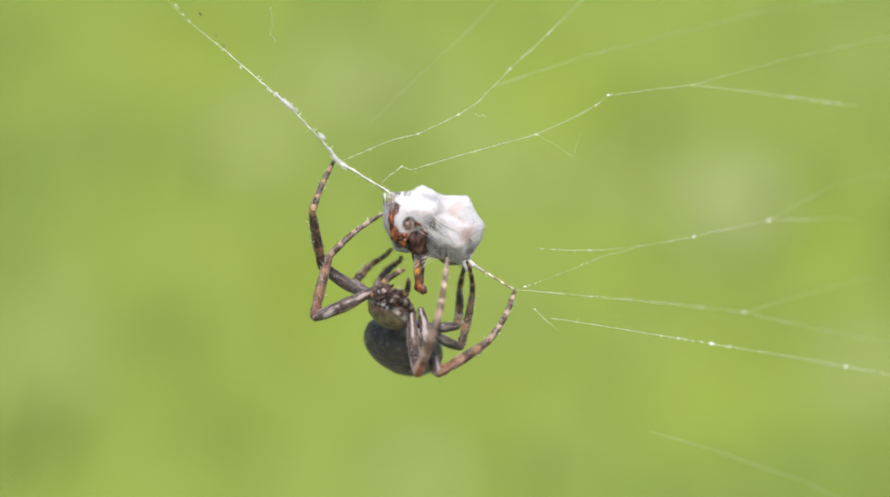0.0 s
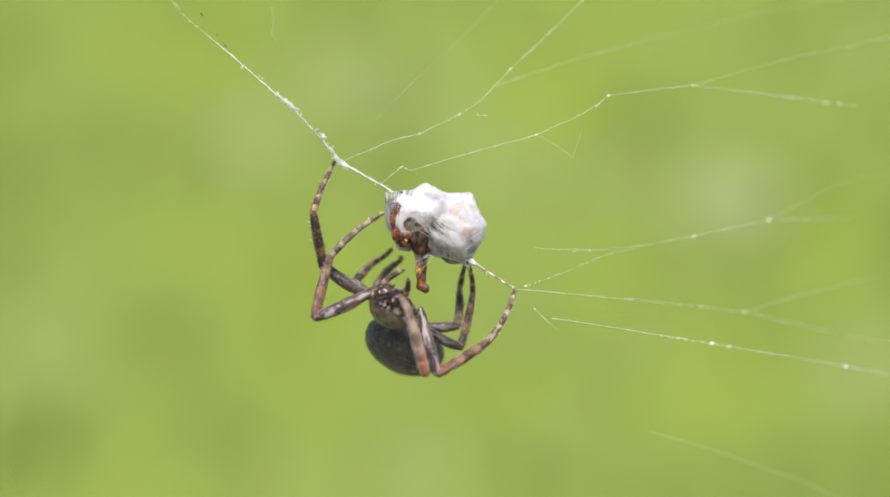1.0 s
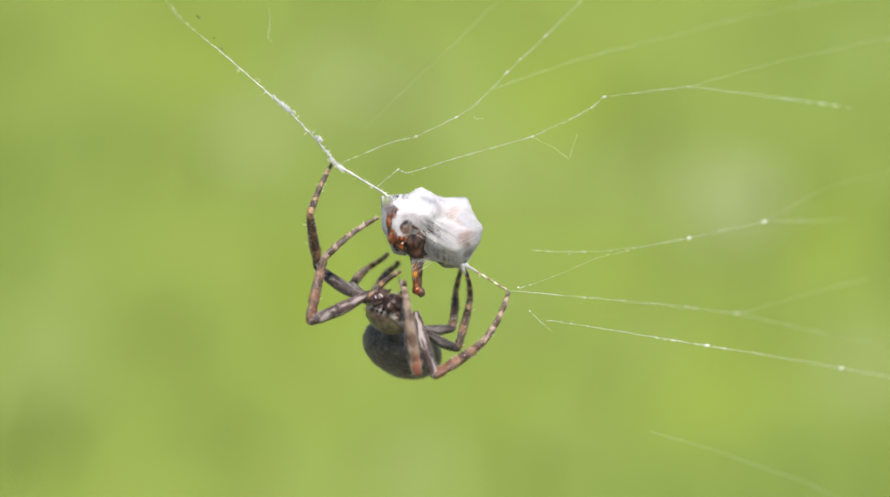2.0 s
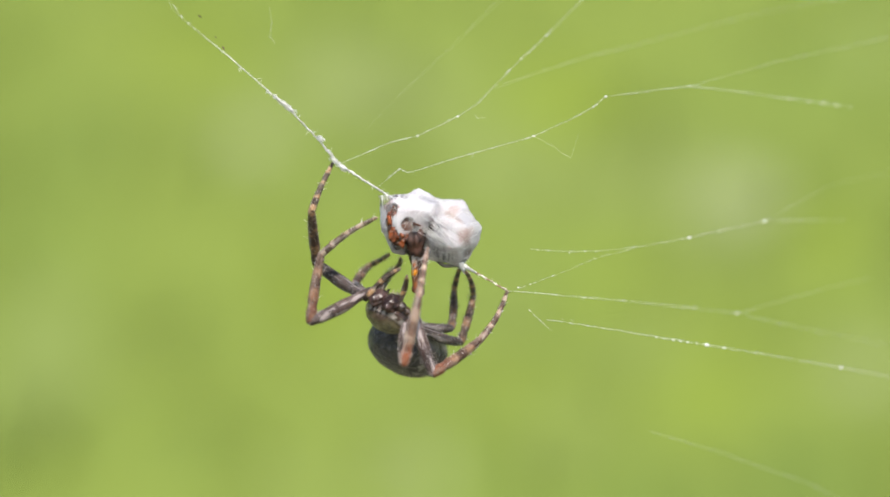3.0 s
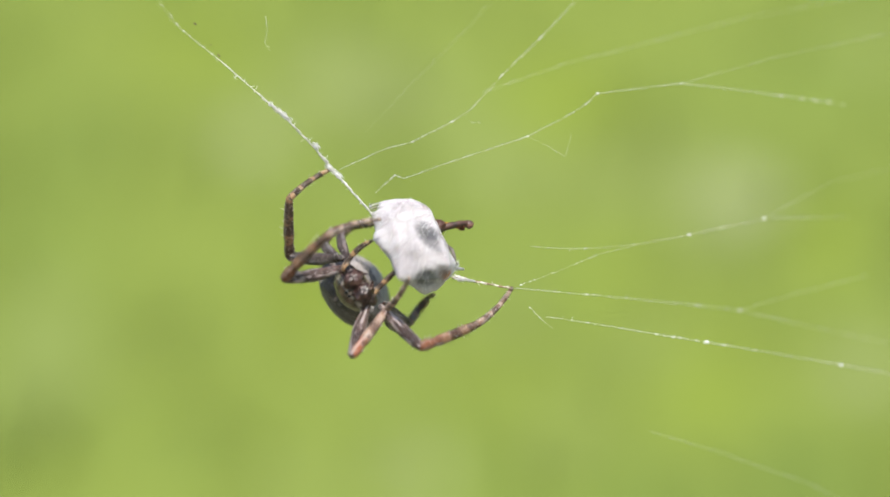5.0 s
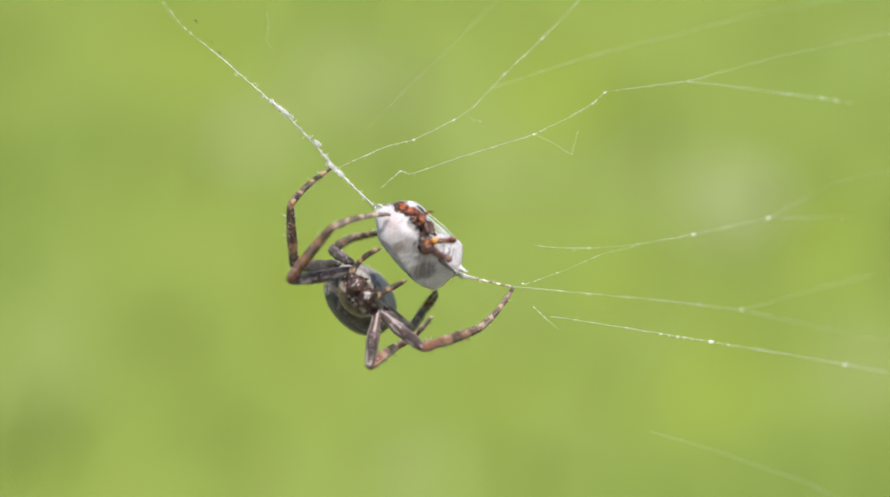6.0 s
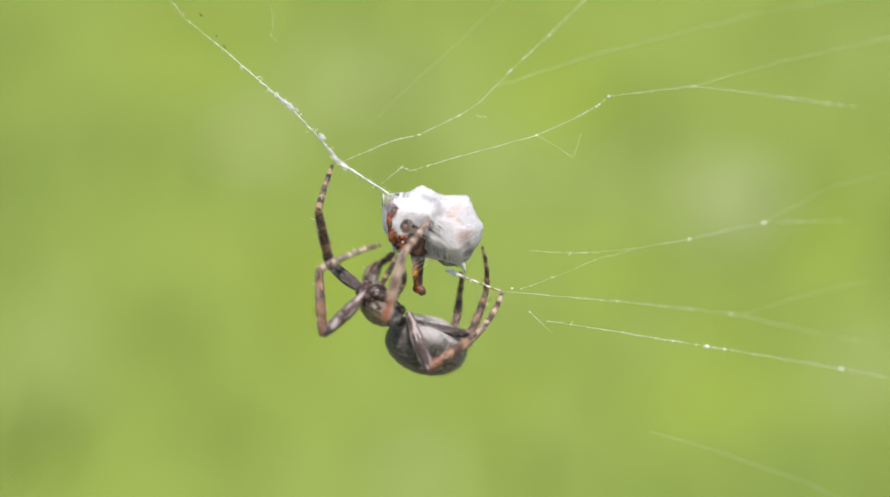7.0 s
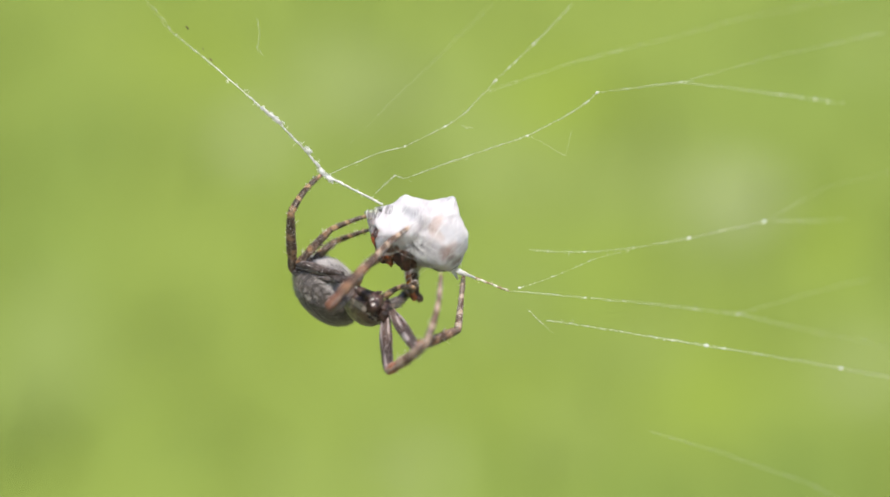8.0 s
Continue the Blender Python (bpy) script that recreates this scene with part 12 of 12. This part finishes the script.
    walk(thread["haze_upper_left"], [(0, pose(-.00933, .00383, .61348, 0, 0, 0)), (0.5, pose(-.00933, .00383, .61342, -0.1, 0, 0.1)),
        (1, pose(-.0092, .00383, .61348, 0, -0.2, 0.1)), (1.5, pose(-.00972, .00383, .61303, 0.1, -0.1, 0)),
        (2.8, pose(-.00933, .00383, .61342, -0.2, -0.1, 0.3)), (3, pose(-.0094, .00383, .61322, 0, -0.3, 0.2)),
        (3.5, pose(-.0092, .00383, .61329, -0.1, -0.3, 0.3)), (4, pose(-.00894, .00383, .61368, -0.3, 0.2, 0.1)),
        (4.2, pose(-.00907, .00383, .61361, -0.5, 0, 0.5)), (4.5, pose(-.00927, .00383, .6129, -0.3, -1, 1)),
        (4.6, pose(-.00927, .00383, .61296, -0.3, -1.1, 1.1)), (4.8, pose(-.00992, .00383, .61218, 0.5, -1.6, 0.6)),
        (5, pose(-.00992, .00383, .61238, 0.4, -1.6, 0.9)), (5.1, pose(-.0092, .00383, .61335, -0.5, -1, 1.2)),
        (5.2, pose(-.00998, .00383, .61264, 0.5, -0.5, -0.1)), (6.3, pose(-.00979, .00383, .6127, 0.2, -0.9, 0.4)),
        (6.5, pose(-.01082, .00383, .61193, 0.7, -1.3, 0.2)), (6.7, pose(-.01024, .00383, .61251, 0.5, -0.6, -0.1)),
        (6.9, pose(-.00992, .00383, .61277, 0.6, 0.1, -0.6)), (7, pose(-.00927, .00383, .61342, 0.1, 0.4, -0.4)),
        (7.2, pose(-.00966, .00383, .61303, 0, -0.3, 0.3)), (7.3, pose(-.01128, .00383, .61173, 1, -0.1, -0.9)),
        (7.4, pose(-.01031, .00383, .61251, 0, -0.8, 0.6)), (7.5, pose(-.01115, .00383, .6116, 0.7, -1.2, 0.2)),
        (7.6, pose(-.01024, .00383, .6127, -0.4, -0.9, 1.1)), (7.7, pose(-.01186, .00383, .61108, 1.3, -0.7, -0.7)),
        (7.8, pose(-.01089, .00383, .61186, 0.6, -0.9, 0.1)), (8, pose(-.01082, .00383, .61193, 0.7, -0.7, -0.1))])
    walk(thread["fragment"], [(0, pose(-.02, .0051, .62789, 0, 0, 0)), (0.5, pose(-.02, .0051, .62782, 0, 0, 0)),
        (1, pose(-.01987, .0051, .62789, 0, 0, 0)), (1.5, pose(-.02039, .0051, .62743, 0, 0, 0)), (2.8, pose(-.02, .0051, .62782, 0, 0, 0)),
        (3, pose(-.02007, .0051, .62763, 0, 0, 0)), (3.5, pose(-.01987, .0051, .62769, 0, 0, 0)), (4, pose(-.01961, .0051, .62808, 0, 0, 0)),
        (4.2, pose(-.01974, .0051, .62802, 0, 0, 0)), (4.5, pose(-.01994, .0051, .6273, 0, 0, 0)), (4.6, pose(-.01994, .0051, .62737, 0, 0, 0)),
        (4.8, pose(-.02059, .0051, .62658, 0, 0, 0)), (5, pose(-.02059, .0051, .62678, 0, 0, 0)), (5.1, pose(-.01987, .0051, .62776, 0, 0, 0)),
        (5.2, pose(-.02066, .0051, .62704, 0, 0, 0)), (6.3, pose(-.02046, .0051, .62711, 0, 0, 0)), (6.5, pose(-.0215, .0051, .62632, 0, 0, 0)),
        (6.7, pose(-.02092, .0051, .62691, 0, 0, 0)), (6.9, pose(-.02059, .0051, .62717, 0, 0, 0)), (7, pose(-.01994, .0051, .62782, 0, 0, 0)),
        (7.2, pose(-.02033, .0051, .62743, 0, 0, 0)), (7.3, pose(-.02196, .0051, .62613, 0, 0, 0)), (7.4, pose(-.02098, .0051, .62691, 0, 0, 0)),
        (7.5, pose(-.02183, .0051, .626, 0, 0, 0)), (7.6, pose(-.02092, .0051, .62711, 0, 0, 0)), (7.7, pose(-.02254, .0051, .62548, 0, 0, 0)),
        (7.8, pose(-.02157, .0051, .62626, 0, 0, 0)), (8, pose(-.0215, .0051, .62632, 0, 0, 0))])
    walk(thread["link_left"], [(0, pose(-.01186, 0, .60969, 0, 31, 0)), (0.5, pose(-.01186, 0, .60963, 0, 30.5, 0)),
        (1, pose(-.01173, 0, .60969, 0, 29.6, 0)), (1.5, pose(-.01224, 0, .60925, 0, 30.8, 0)), (2.8, pose(-.01186, 0, .60963, 0, 31, 0)),
        (3, pose(-.01193, 0, .60944, 0, 32.2, 0)), (3.5, pose(-.01173, 0, .6095, 0, 32.5, 0)), (4, pose(-.01148, 0, .60989, 0, 33, 0)),
        (4.2, pose(-.01161, 0, .60982, 0, 40.1, 0)), (4.5, pose(-.0118, 0, .60912, 0, 36.5, 0)), (4.6, pose(-.0118, 0, .60918, 0, 36.9, 0)),
        (4.8, pose(-.01244, 0, .60842, 0, 42.6, 0)), (5, pose(-.01244, 0, .60861, 0, 48.1, 0)), (5.1, pose(-.01173, 0, .60957, 0, 35.5, 0)),
        (5.2, pose(-.0125, 0, .60886, 0, 31.5, 0)), (6.3, pose(-.01231, 0, .60893, 0, 46.7, 0)), (6.5, pose(-.01333, 0, .60816, 0, 42.6, 0)),
        (6.7, pose(-.01276, 0, .60874, 0, 50, 0)), (6.9, pose(-.01244, 0, .60899, 0, 27.9, 0)), (7, pose(-.0118, 0, .60963, 0, 32.4, 0)),
        (7.2, pose(-.01218, 0, .60925, 0, 36.3, 0)), (7.3, pose(-.01378, 0, .60797, 0, 36.1, 0)), (7.4, pose(-.01282, 0, .60874, 0, 43.6, 0)),
        (7.5, pose(-.01365, 0, .60784, 0, 52.7, 0)), (7.6, pose(-.01276, 0, .60893, 0, 49.5, 0)), (7.7, pose(-.01435, 0, .60733, 0, 53, 0)),
        (7.8, pose(-.01339, 0, .6081, 0, 44.3, 0)), (8, pose(-.01333, 0, .60816, 0, 26.9, 0))])
    walk(thread["link_right"], [(0, pose(.00784, 0, .59534, 180, -31, 180)), (0.5, pose(.00784, 0, .59534, 180, -31, 180)),
        (1, pose(.00791, 0, .59541, 180, -32, 180)), (1.5, pose(.00702, 0, .59522, 180, -31, 180)),
        (2.8, pose(.00727, 0, .59528, 180, -31, 180)), (3, pose(.00708, 0, .59522, 180, -29.5, 180)),
        (3.5, pose(.00695, 0, .59554, 180, -29, 180)), (4, pose(.00721, 0, .59566, 180, -27, 180)),
        (4.2, pose(.00739, 0, .59574, 180, -26.5, 180)), (4.5, pose(.00765, 0, .59585, 180, -26, 180)),
        (4.6, pose(.00762, 0, .59589, 180, -24, 180)), (4.8, pose(.00753, 0, .59579, 180, -9.8, 180)), (5, pose(.0074, 0, .59554, 180, -10.4, 180)),
        (5.1, pose(.00816, 0, .59605, 180, -24.6, 180)), (5.2, pose(.00702, 0, .59515, 180, -26, 180)),
        (6.3, pose(.00772, 0, .59579, 180, -9.5, 180)), (6.5, pose(.00708, 0, .59515, 180, -12.1, 180)),
        (6.7, pose(.00676, 0, .59503, 180, -13.8, 180)), (6.9, pose(.00676, 0, .59496, 180, -25, 180)),
        (7, pose(.00638, 0, .59515, 180, -21, 180)), (7.2, pose(.00651, 0, .5949, 180, -25, 180)), (7.3, pose(.00523, 0, .59407, 180, -25, 180)),
        (7.4, pose(.00625, 0, .59477, 180, -20.9, 180)), (7.5, pose(.00644, 0, .59426, 180, -14, 180)),
        (7.6, pose(.00708, 0, .59509, 180, -10.7, 180)), (7.7, pose(.00599, 0, .59388, 180, -4.9, 180)),
        (7.8, pose(.00695, 0, .59496, 180, -12.4, 180)), (8, pose(.00721, 0, .59522, 180, -21, 180))])


motions()
